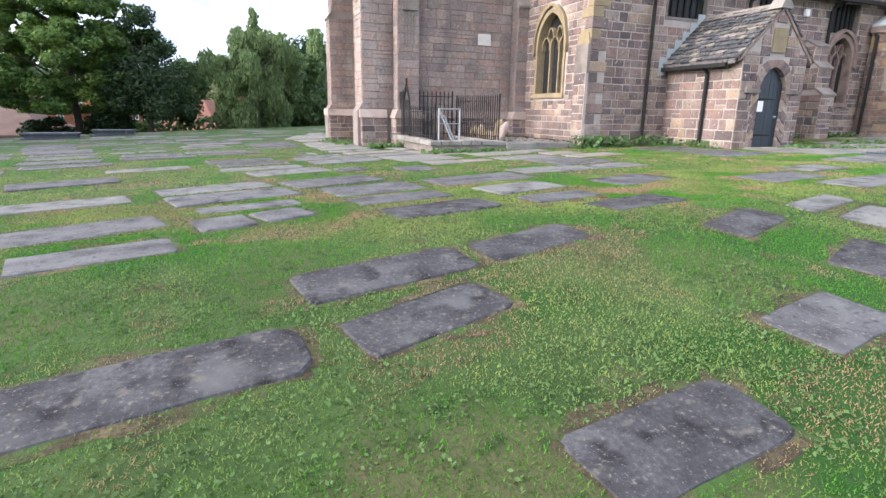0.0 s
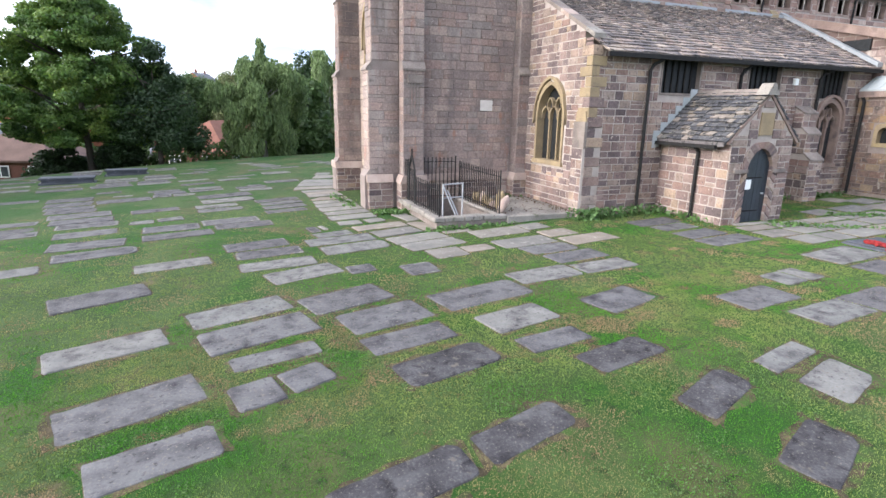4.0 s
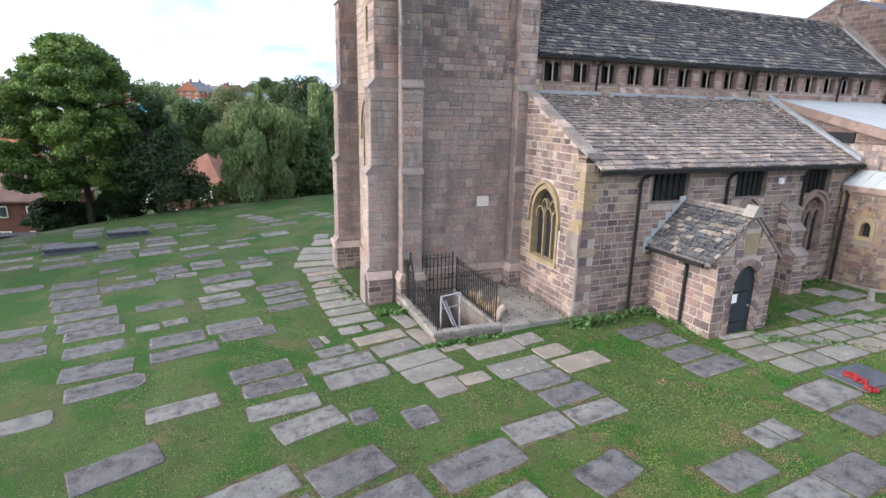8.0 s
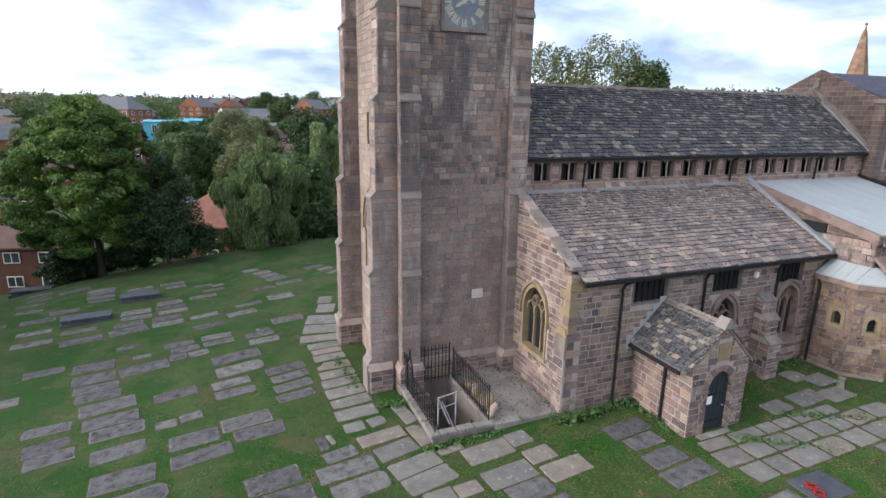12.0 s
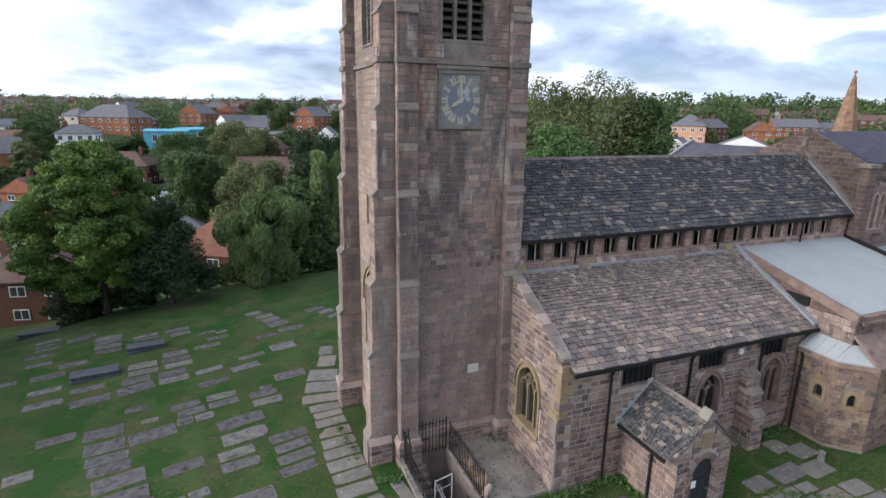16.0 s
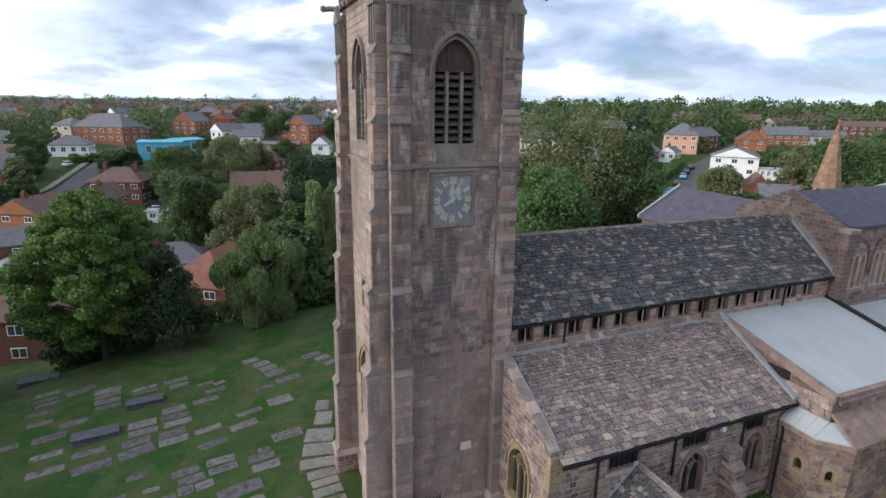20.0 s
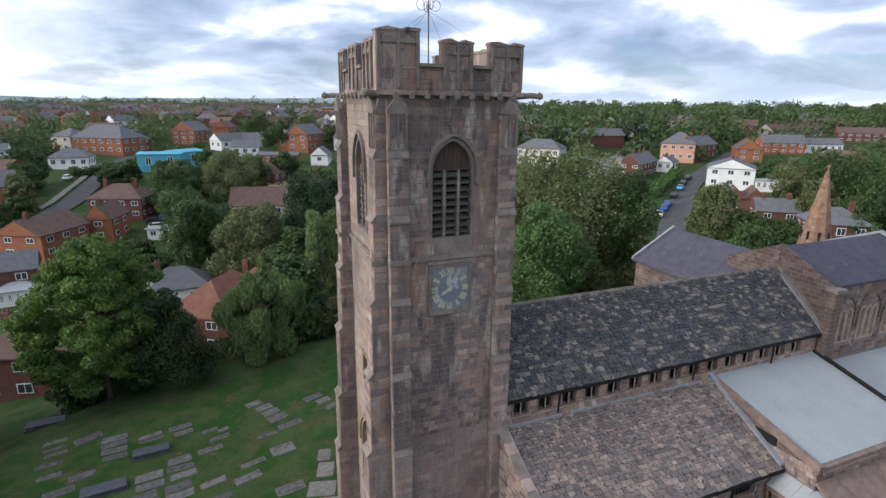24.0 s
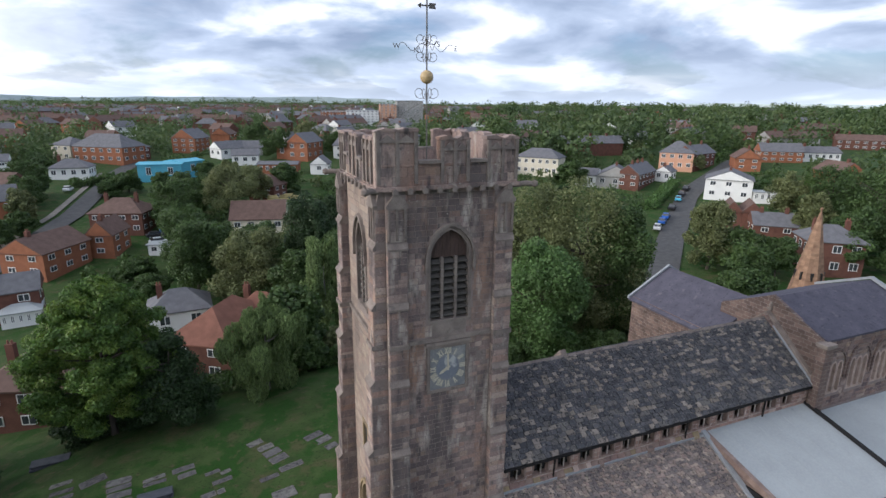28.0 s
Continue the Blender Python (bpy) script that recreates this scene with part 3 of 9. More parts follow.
def ring(poly_out, poly_in, d0, d1, M, foot=True):
    """A moulded frame between two outlines with the same number of points; foot: whether it is closed below."""
    bm = bmesh.new()
    n = len(poly_out)
    mu, mv = sum(q[0] for q in poly_in) / n, sum(q[1] for q in poly_in) / n
    poly_in = [(u - 0.008 if u > mu else u + 0.008, v - 0.008 if v > mv else v + 0.008) for u, v in poly_in]
    rows = []
    for poly, d in ((poly_out, d0), (poly_out, d1), (poly_in, d1), (poly_in, d0)):
        rows.append([bm.verts.new(M @ Vector((u, d, v))) for u, v in poly])
    for a, b in zip(rows, rows[1:]):
        for i in range(0 if foot else 1, n):
            j = (i + 1) % n
            bm.faces.new((a[i], a[j], b[j], b[i]))
    bmesh.ops.recalc_face_normals(bm, faces=bm.faces[:])
    return bm


def voussoirs(outer, inner, d0, d1, M, mat, parent, name="voussoir", step=0.3):
    """An arch in separate stones between two outlines with the same number of points."""
    n = len(outer)
    for i in range(1, n):
        (a, b), (c, d) = (outer[i], outer[(i + 1) % n]), (inner[i], inner[(i + 1) % n])
        k = max(1, round(math.hypot(c[0] - d[0], c[1] - d[1]) / step))
        for q in range(k):
            f0, f1 = q / k + 0.02, (q + 1) / k - 0.02
            mixp = lambda p, r, f: (p[0] + (r[0] - p[0]) * f, p[1] + (r[1] - p[1]) * f)
            part(name, prism([mixp(c, d, f0), mixp(a, b, f0), mixp(a, b, f1), mixp(c, d, f1)], d0, d1, M), mat, parent)


RISE = ((0, 0), (108, 0), (225, 12.5), (300, 15.8), (500, 19.5), (800, 22.5), (1500, 26), (4400, 33))


def ground_z(x, y):
    z = -0.049 + 0.0296 * max(-34.0, min(14.0, x)) - 0.0063 * max(-20.0, min(30.0, y))
    z -= 0.12 * max(0.0, min(6.0, -9.2 - y))
    r = math.hypot(x * 0.95, y - 3.0)
    s = max(0.0, min(1.0, (r - 30.0) / 28.0))
    z -= 5.6 * s * s * (3 - 2 * s)
    # the town beyond climbs a long slope
    far = math.hypot(x + 11.0, y + 14.0)
    for (d0, h0), (d1, h1) in zip(RISE, RISE[1:]):
        if far < d1:
            return z + h0 + (h1 - h0) * (far - d0) / (d1 - d0)
    return z + RISE[-1][1]



def bumps(x, y):
    """Small unevenness of the turf."""
    return 0.025 * noise.noise((x * 0.7, y * 0.7, 0.3)) + 0.012 * noise.noise((x * 2.1, y * 2.1, 5.0)) if abs(x) < 40 and abs(y) < 50 else 0.0


def surf_z(x, y):
    """Height of the ground sheet, straight between its half-metre lines."""
    i, j = math.floor(x * 2) / 2, math.floor(y * 2) / 2
    a, b = (x - i) * 2, (y - j) * 2
    h = lambda p, q: ground_z(p, q) + bumps(p, q)
    return (h(i, j) * (1 - a) + h(i + 0.5, j) * a) * (1 - b) + (h(i, j + 0.5) * (1 - a) + h(i + 0.5, j + 0.5) * a) * b


# ---- ground ----
PIT = (-5.0, -3.0, 1.5, 5.5)


def grid_lines(lo, hi, step):
    core = list(np.arange(lo, hi + 0.01, step))
    out, s, p = [], step, hi
    while p < 4400:
        s = s * 1.22 if p > 330 else min(8.0, s * 1.22)
        p += s
        out.append(p)
    low, s, p = [], step, lo
    while p > -4400:
        s = s * 1.22 if p < -330 else min(8.0, s * 1.22)
        p -= s
        low.append(p)
    return low[::-1] + core + out


gx, gy = grid_lines(-30, 22, 0.5), grid_lines(-20, 32, 0.5)
rng = random.Random(5)
gv = []
for b in gy:
    for a in gx:
        gv.append((a, b, ground_z(a, b) + bumps(a, b)))
gf = []
nx = len(gx)
for j in range(len(gy) - 1):
    for i in range(nx - 1):
        cx, cy = (gx[i] + gx[i + 1]) / 2, (gy[j] + gy[j + 1]) / 2
        if PIT[0] < cx < PIT[1] and PIT[2] < cy < PIT[3]:
            continue
        gf.append((j * nx + i, j * nx + i + 1, (j + 1) * nx + i + 1, (j + 1) * nx + i))
me = bpy.data.meshes.new("ground")
me.from_pydata(gv, [], gf)
for p in me.polygons:
    p.use_smooth = True
ground = mesh_part("ground", me, M_GRASS)
tagged(ground, "worn green churchyard lawn with dry straw-coloured patches", "ground", kind="structure")

# ---- church tower ----
TX0, TX1, TY0, TY1 = -5.2, 0.45, 5.68, 12.1
TCX, TCY, TZ = (TX0 + TX1) / 2, (TY0 + TY1) / 2, 23.75
tower = thing("church_tower", (TCX, TCY, 0), "tall weathered brown sandstone church tower with battlements, buttresses and clock", "tower")
rng = random.Random(11)
TXW = TX0 - 0.28
FS, FW = frame_s(TY0), frame_w(TXW)
belf_s = arch(TCX - 0.05, 1.78, 17.95, 20.75, 21.95)
belf_w = arch(-8.75, 1.62, 17.95, 20.75, 21.95)
west_win = arch(-8.9, 2.3, 3.9, 6.4, 7.9)
west_door = arch(-8.9, 1.4, -0.4, 1.7, 2.7)
slit = [(-9.3, 10.1), (-8.5, 10.1), (-8.5, 11.5), (-9.3, 11.5)]
part("wall", wall([(TX0, -1), (TX1, -1), (TX1, TZ), (TX0, TZ)], [belf_s], 0.55, FS), M_MORTAR, tower)
part("wall", wall([(-TY1, -1), (-TY0 - 0.07, -1), (-TY0 - 0.07, TZ), (-TY1, TZ)], [belf_w, west_win, west_door, slit], 0.55, FW), M_MORTAR, tower)
part("wall", box(TX1 - 0.55, TX1, TY0 + 0.55, TY1, -1, TZ), M_MORTAR, tower)
part("wall", box(TXW + 0.55, TX1 - 0.55, TY1 - 0.55, TY1, -1, TZ), M_MORTAR, tower)
part("roof", box(TX0 + 0.3, TX1 - 0.3, TY0 + 0.3, TY1 - 0.3, TZ - 0.4, TZ + 0.05), M_FLASH, tower)

tower_stones = Pieces()
cl_hole = [(-3.42, 14.62), (-1.56, 14.62), (-1.56, 16.75), (-3.42, 16.75)]


def grow(poly, m):
    cx = sum(p[0] for p in poly) / len(poly)
    cz = sum(p[1] for p in poly) / len(poly)
    return [(u + (m if u > cx else -m), v + (m if v > cz else -m)) for u, v in poly]


upper_stones = Pieces()
tower_stones.courses(FS, TX0 + 0.82, TX1 - 0.85, 1.0, 8.6, rng, h=(0.22, 0.36), l=(0.3, 0.9), joint=0.006)
upper_stones.courses(FS, TX0 + 0.82, TX1 - 0.85, 8.6, 17.0, rng, h=(0.2, 0.3), l=(0.25, 0.56), joint=0.013, holes=[cl_hole])
upper_stones.courses(FS, TX0 + 0.82, TX1 - 0.85, 17.25, TZ, rng, h=(0.22, 0.32), l=(0.28, 0.62), joint=0.012, holes=[grow(belf_s, 0.16)])
west_stones = Pieces()
west_stones.courses(FW, -TY1 + 0.9, -TY0 - 0.9, 0.9, 17.0, rng, holes=[grow(west_win, 0.2), grow(west_door, 0.2), grow(slit, 0.1)], h=(0.24, 0.34), joint=0.008)
west_stones.courses(FW, -TY1 + 0.9, -TY0 - 0.9, 17.25, TZ, rng, holes=[grow(belf_w, 0.16)], h=(0.24, 0.34), joint=0.008)
upper_stones.courses(frame_e(TX1), TY0 + 0.4, TY1, 9.0, TZ, rng)

# angle buttresses, stepping back with sloping weatherings
STEPS_S = [(-0.9, 0.62), (1.0, 0.5), (5.0, 0.44), (8.2, 0.37), (11.95, 0.3), (15.3, 0.25), (18.8, 0.2), (21.35, 0.16), (23.0, 0.16)]
STEPS_W = [(-0.9, 1.1), (1.0, 0.92), (5.0, 0.79), (8.2, 0.62), (11.95, 0.46), (15.3, 0.32), (18.8, 0.2), (21.35, 0.14), (23.0, 0.14)]
STEPS_NW = [(z, d + 0.18) for z, d in STEPS_W]


def buttress(M, u0, u1, steps, root=0.0):
    prof = [(0.0, steps[0][0])]
    for i, (z, d) in enumerate(steps[:-1]):
        zn, dn = steps[i + 1]
        prof += [(d, z if i == 0 else z + 0.28), (d, zn)]
    prof += [(steps[-1][1], steps[-1][0]), (0.0, steps[-1][0] + 0.5)]
    clean = [prof[0]]
    for p in prof[1:]:
        if abs(p[0] - clean[-1][0]) + abs(p[1] - clean[-1][1]) > 1e-4:
            clean.append(p)
    bm = bmesh.new()
    a = [bm.verts.new(M @ Vector((u0, d, z))) for d, z in clean]
    b = [bm.verts.new(M @ Vector((u1, d, z))) for d, z in clean]
    bm.faces.new(a)
    bm.faces.new(b[::-1])
    for i in range(len(clean)):
        j = (i + 1) % len(clean)
        bm.faces.new((a[j], a[i], b[i], b[j]))
    bmesh.ops.recalc_face_normals(bm, faces=bm.faces[:])
    ob = part("buttress", bm, M_MORTAR, tower)
    for i in range(1, len(steps) - 1):
        z0, z1 = steps[i][0] + (0.28 if i > 1 else 0.1), steps[i + 1][0]
        d = steps[i][1]
        F1 = M @ Matrix.Translation((0, d, 0))
        stones = upper_stones if z0 > 8.0 else tower_stones
        stones.courses(F1, u0, u1, z0, z1 - 0.04, rng, h=(0.24, 0.36), l=(0.42, 0.9), joint=0.008)
        # the two flanks
        for uu, sgn in ((u0, -1), (u1, 1)):
            Fl = M @ Matrix(((0, sgn, 0, uu), (1, 0, 0, 0), (0, 0, 1, 0), (0, 0, 0, 1)))
            stones.courses(Fl, -root if sgn > 0 else 0.0, d, z0, z1 - 0.04, rng, h=(0.24, 0.36), l=(0.4, 0.9), joint=0.008)
        if i < len(steps) - 2:
            # drip of the weathering
            dn = steps[i + 1][1]
            part("weathering", prism([(dn - 0.02, z1 + 0.27), (d + 0.07, z1 + 0.02), (d + 0.07, z1 - 0.06), (dn - 0.02, z1 - 0.06)], u0 - 0.03, u1 + 0.03,
                                     M @ Matrix(((0, 1, 0, 0), (1, 0, 0, 0), (0, 0, 1, 0), (0, 0, 0, 1)))), M_GREYSTONE, ob, "grey sloping weathering stone")
    # gabled pinnacle head
    d = steps[-1][1]
    um = (u0 + u1) / 2
    part("gablet", prism([(u0 - 0.05, 23.0), (u1 + 0.05, 23.0), (u1 + 0.05, 23.12), (um, 23.72), (u0 - 0.05, 23.12)], d - 0.1, d + 0.1, M), M_GREYSTONE, ob, "eroded stone gablet")
    for uu in (u0 + 0.08, um, u1 - 0.08):
        part("shaft", prism([(uu - 0.05, 21.7), (uu + 0.05, 21.7), (uu + 0.05, 23.05), (uu - 0.05, 23.05)], d, d + 0.07, M), M_GREYSTONE, ob)
    return ob


buttress(FS, TX0, TX0 + 0.82, STEPS_S)
buttress(FS, TX1 - 0.82, TX1, STEPS_S)
buttress(FW, -TY0 - 0.9, -TY0 - 0.06, STEPS_W, 0.27)
buttress(FW, -TY1, -TY1 + 0.9, STEPS_NW)
mesh_part("stonework", tower_stones.mesh("stonework"), M_TOWER, tower, "grey-brown ashlar blocks of the lower stage", "stuff")
mesh_part("west_stonework", west_stones.mesh("west_stonework"), M_WEST, tower, "buff ashlar of the west face, lightened as if sunlit", "stuff")
mesh_part("upper_stonework", upper_stones.mesh("upper_stonework"), M_UPPER, tower, "stained brown, purple and grey blocks of the upper stages", "stuff")


# string course, cornice
for (M, a, b) in ((FS, TX0, TX1), (FW, -TY1, -TY0)):
    part("string_course", prism([(a - 0.04, 17.02), (b + 0.04, 17.02), (b + 0.04, 17.14), (a - 0.04, 17.22)][:2] + [(b + 0.04, 17.2), (a - 0.04, 17.2)], -0.1, 0.12, M), M_GREYSTONE, tower, "moulded stone string course")
    part("cornice", prism([(a - 0.2, 23.68), (b + 0.2, 23.68), (b + 0.2, 23.84), (a - 0.2, 23.84)], -0.1, 0.22, M), M_UPPER, tower, "moulded stone cornice")
    for k in range(9):
        u = a + (b - a) * (k + 0.5) / 9
        part("boss", prism([(u - 0.09, 23.55), (u + 0.09, 23.55), (u + 0.11, 23.72), (u, 23.8), (u - 0.11, 23.72)], 0.2, 0.33, M), M_GREYSTONE, tower, "worn carved boss")
for u in (TX0 + 0.41, TX1 - 0.41):
    pn = part("buttress_panel", prism([(u - 0.4, 22.95), (u + 0.4, 22.95), (u, 23.5)], 0.0, 0.24, FS), M_GREYSTONE, tower, "gabled panel with slim shafts below the cornice")
    for o in (-0.33, 0.0, 0.33):
        part("shaft", prism([(u + o - 0.045, 21.75), (u + o + 0.045, 21.75), (u + o + 0.045, 23.0), (u + o - 0.045, 23.0)], 0.15, 0.25, FS), M_GREYSTONE, pn)
plinth_stones = Pieces()
for M, u0, u1, d in ((FS, TX0, TX0 + 0.82, 0.5), (FS, TX1 - 0.82, TX1, 0.5), (FW, -TY0 - 0.9, -TY0 - 0.06, 0.84), (FW, -TY1, -TY1 + 0.9, 1.1)):
    dd = {0.5: 0.25, 0.84: 0.32, 1.1: 0.5}[d]
    part("string_course", prism([(u0 - 0.05, 17.0), (u1 + 0.05, 17.0), (u1 + 0.05, 17.2), (u0 - 0.05, 17.2)], 0.0, dd + 0.1, M), M_GREYSTONE, tower)
    part("plinth", prism([(u0 - 0.12, -0.9), (u1 + 0.12, -0.9), (u1 + 0.12, 0.78), (u0 - 0.12, 0.78)], 0.0, d + 0.14, M), M_LIME, tower, "coursed brown stone plinth")
    plinth_stones.courses(M @ Matrix.Translation((0, d + 0.14, 0)), u0 - 0.12, u1 + 0.12, -0.4, 0.78, rng, h=(0.18, 0.26), l=(0.3, 0.6), joint=0.02)
    for uu, sgn in ((u0 - 0.12, -1), (u1 + 0.12, 1)):
        plinth_stones.courses(M @ Matrix(((0, sgn, 0, uu), (1, 0, 0, 0), (0, 0, 1, 0), (0, 0, 0, 1))), 0.0, d + 0.14, -0.4, 0.78, rng, h=(0.18, 0.26), l=(0.3, 0.6), joint=0.02)
    part("plinth_moulding", prism([(u0 - 0.18, 0.78), (u1 + 0.18, 0.78), (u1 + 0.06, 1.08), (u0 - 0.06, 1.08)], 0.0, d + 0.2, M), M_PINKSTONE, tower, "pale pink moulded plinth course")
part("plinth", prism([(TX0, -0.9), (TX1, -0.9), (TX1, 0.8), (TX0, 0.8)], 0.0, 0.1, FS), M_LIME, tower)
plinth_stones.courses(FS @ Matrix.Translation((0, 0.1, 0)), TX0 + 0.95, TX1, -0.2, 0.8, rng, h=(0.18, 0.26), l=(0.3, 0.6), joint=0.02)
mesh_part("plinth_stonework", plinth_stones.mesh("plinth_stonework"), M_AISLE, tower, "rough brown plinth blocks with pale joints", "stuff")
part("plinth_moulding", prism([(TX0, 0.8), (TX1, 0.8), (TX1, 1.06), (TX0, 1.06)], 0.0, 0.16, FS), M_PINKSTONE, tower, "pale pink moulded plinth course")
part("plinth", prism([(-TY1, -0.9), (-9.8, -0.9), (-9.8, 0.8), (-TY1, 0.8)], 0.0, 0.1, FW), M_AISLE, tower)
part("plinth", prism([(-8.0, -0.9), (-TY0, -0.9), (-TY0, 0.8), (-8.0, 0.8)], 0.0, 0.1, FW), M_AISLE, tower)

# battlements
para = Pieces()


def merlon(M, a, b, z1, thick=0.35, gab=True):
    ob = part("merlon", prism([(a, 24.72), (b, 24.72), (b, z1), (a, z1)], 0.12, 0.12 - thick, M), M_UPPER, tower, "stained stone merlon")
    wear = random.Random(int((a + 20) * 91 + z1 * 7))
    h = [wear.uniform(0.02, 0.13) for _ in range(5)]
    part("coping", prism([(a - 0.04, z1), (b + 0.04, z1), (b + 0.01, z1 + h[0]), (b - 0.3 * (b - a), z1 + 0.12 + h[1] * 0.4), (b - 0.45 * (b - a), z1 + h[2] * 0.6), (a + 0.25 * (b - a), z1 + 0.12 + h[3] * 0.4), (a - 0.01, z1 + h[4])], 0.17, 0.07 - thick, M), M_UPPER, ob)
    if gab and b - a > 0.5:
        # panelled face: edge and middle shafts with gablets between
        m = (a + b) / 2
        for uu in (a + 0.1, m, b - 0.1):
            part("shaft", prism([(uu - 0.07, 23.95), (uu + 0.07, 23.95), (uu + 0.07, z1 - 0.02), (uu - 0.07, z1 - 0.02)], 0.12, 0.21, M), M_GREYSTONE, ob)
        for uu, hw in (((a + 0.17 + m - 0.07) / 2, (m - a) / 2 - 0.12), ((b - 0.17 + m + 0.07) / 2, (b - m) / 2 - 0.12)):
            if hw > 0.1:
                part("gablet", prism([(uu - hw, z1 - 0.42), (uu + hw, z1 - 0.42), (uu + hw, z1 - 0.34), (uu, z1 - 0.12), (uu - hw, z1 - 0.34)], 0.12, 0.19, M), M_GREYSTONE, ob)


def parapet(M, a, b, cuts, tall_first):
    part("parapet", prism([(a - 0.12, TZ + 0.05), (b + 0.12, TZ + 0.05), (b + 0.12, 24.72), (a - 0.12, 24.72)], 0.12, -0.22, M), M_UPPER, tower, "stained ashlar parapet")
    para.courses(M @ Matrix.Translation((0, 0.12, 0)), a - 0.1, b + 0.1, TZ + 0.12, 24.7, rng, l=(0.5, 1.1))
    edges = [a - 0.12] + [c for pair in cuts for c in pair] + [b + 0.12]
    for i in range(0, len(edges), 2):
        z1 = 25.95 if (tall_first and i == 0) else 25.62
        merlon(M, edges[i], edges[i + 1], z1)
    for c0, c1 in cuts:
        part("embrasure_sill", prism([(c0 - 0.02, 24.72), (c1 + 0.02, 24.72), (c1, 24.84), (c0, 24.84)], 0.27, -0.25, M), M_GREYSTONE, tower)


parapet(FS, TXW, TX1, [(-3.88, -2.98), (-1.66, -0.92)], True)
parapet(FW, -TY1 + 0.36, -TY0 - 0.36, [(-10.7, -9.8), (-8.2, -7.3)], False)
parapet(frame_e(TX1), TY0 + 0.36, TY1 - 0.36, [(7.2, 8.1), (9.7, 10.6)], False)
FN = Matrix(((-1, 0, 0, 0), (0, 1, 0, TY1), (0, 0, 1, 0), (0, 0, 0, 1)))
parapet(FN, -TX1, -TXW, [(0.8, 1.65), (2.95, 3.85)], False)
mesh_part("parapet_stonework", para.mesh("parapet_stonework"), M_UPPER, tower, "stained ashlar blocks of the parapet", "stuff")

# waterspouts at the corners
for (x, y, dx, dy) in ((TXW, TY0, -0.62, -0.35), (TX1, TY0, 0.95, -0.2), (TXW, TY1, -0.8, 0.3)):
    bm = tube([(x, y, 23.68), (x + dx * 0.6, y + dy * 0.6, 23.74), (x + dx, y + dy, 23.7)], 0.12, 7)
    bmesh.ops.create_icosphere(bm, subdivisions=1, radius=0.17, matrix=pose(x + dx, y + dy, 23.72))
    part("waterspout", bm, M_GREYSTONE, tower, "worn carved stone waterspout")


# windows
def belfry(M, outline, cx, wd):
    w = part("belfry_window", ring(grow(outline, 0.1), outline, -0.3, 0.04, M), M_GREYSTONE, tower, "pointed belfry opening with wooden louvres")
    hood = arch(cx, wd + 0.3, 20.2, 20.75, 22.15)
    part("hood_mould", ring(grow(hood, 0.1), hood, 0.0, 0.16, M, False), M_GREYSTONE, w)
    lw = (wd - 0.24) / 3
    for off in (-0.5, 0.5):
        u = cx + off * (lw + 0.12)
        part("mullion", prism([(u - 0.06, 17.95), (u + 0.06, 17.95), (u + 0.06, 20.75), (u - 0.06, 20.75)], -0.3, -0.06, M), M_GREYSTONE, w)
    for col in (-1, 0, 1):
        u = cx + col * (lw + 0.12)
        for k in range(9):
            z = 18.08 + k * 0.3
            part("louvre", prism([(u - lw / 2, 0), (u + lw / 2, 0), (u + lw / 2, 0.05), (u - lw / 2, 0.05)], -0.15, 0.17,
                                 M @ Matrix.Translation((0, -0.24, z + 0.06)) @ Matrix.Rotation(radians(-30), 4, "X")), M_LOUVRE, w)
    # upright boards close the head
    for k in range(9):
        u = cx - wd / 2 + 0.06 + (wd - 0.12) * (k + 0.5) / 9
        top = 20.75 + 1.2 * math.sqrt(max(0.0, 1 - (abs(u - cx) / (wd / 2)) ** 1.6))
        part("board", prism([(u - 0.088, 20.72), (u + 0.088, 20.72), (u + 0.088, top), (u - 0.088, top)], -0.25, -0.2 + 0.012 * (k % 2), M), M_BOARD, w, "weathered red-brown board")
    # near-black sheet stands in for the darkness inside the belfry
    part("void_sheet", prism([(cx - wd / 2, 17.9), (cx + wd / 2, 17.9), (cx + wd / 2, 22), (cx - wd / 2, 22)], -0.5, -0.46, M), M_VOID, w)


M_VOID = material("black_belfry_void", [(0.012, 0.011, 0.01), (0.02, 0.018, 0.016)], 4, 0.95, 0.1)
M_BOARD = material("red_brown_boards", [(0.05, 0.034, 0.03), (0.09, 0.06, 0.05)], 3, 0.9, 0.3, 30, stretch=(3, 3, 0.4))
belfry(FS, belf_s, TCX - 0.05, 1.78)
belfry(FW, belf_w, -8.75, 1.62)
part("apron", prism([(TCX - 0.85, 17.2), (TCX + 0.75, 17.2), (TCX + 0.75, 17.93), (TCX - 0.85, 17.93)], 0.0, 0.03, FS), M_GREYSTONE, tower, "large grey stone apron below the louvres")


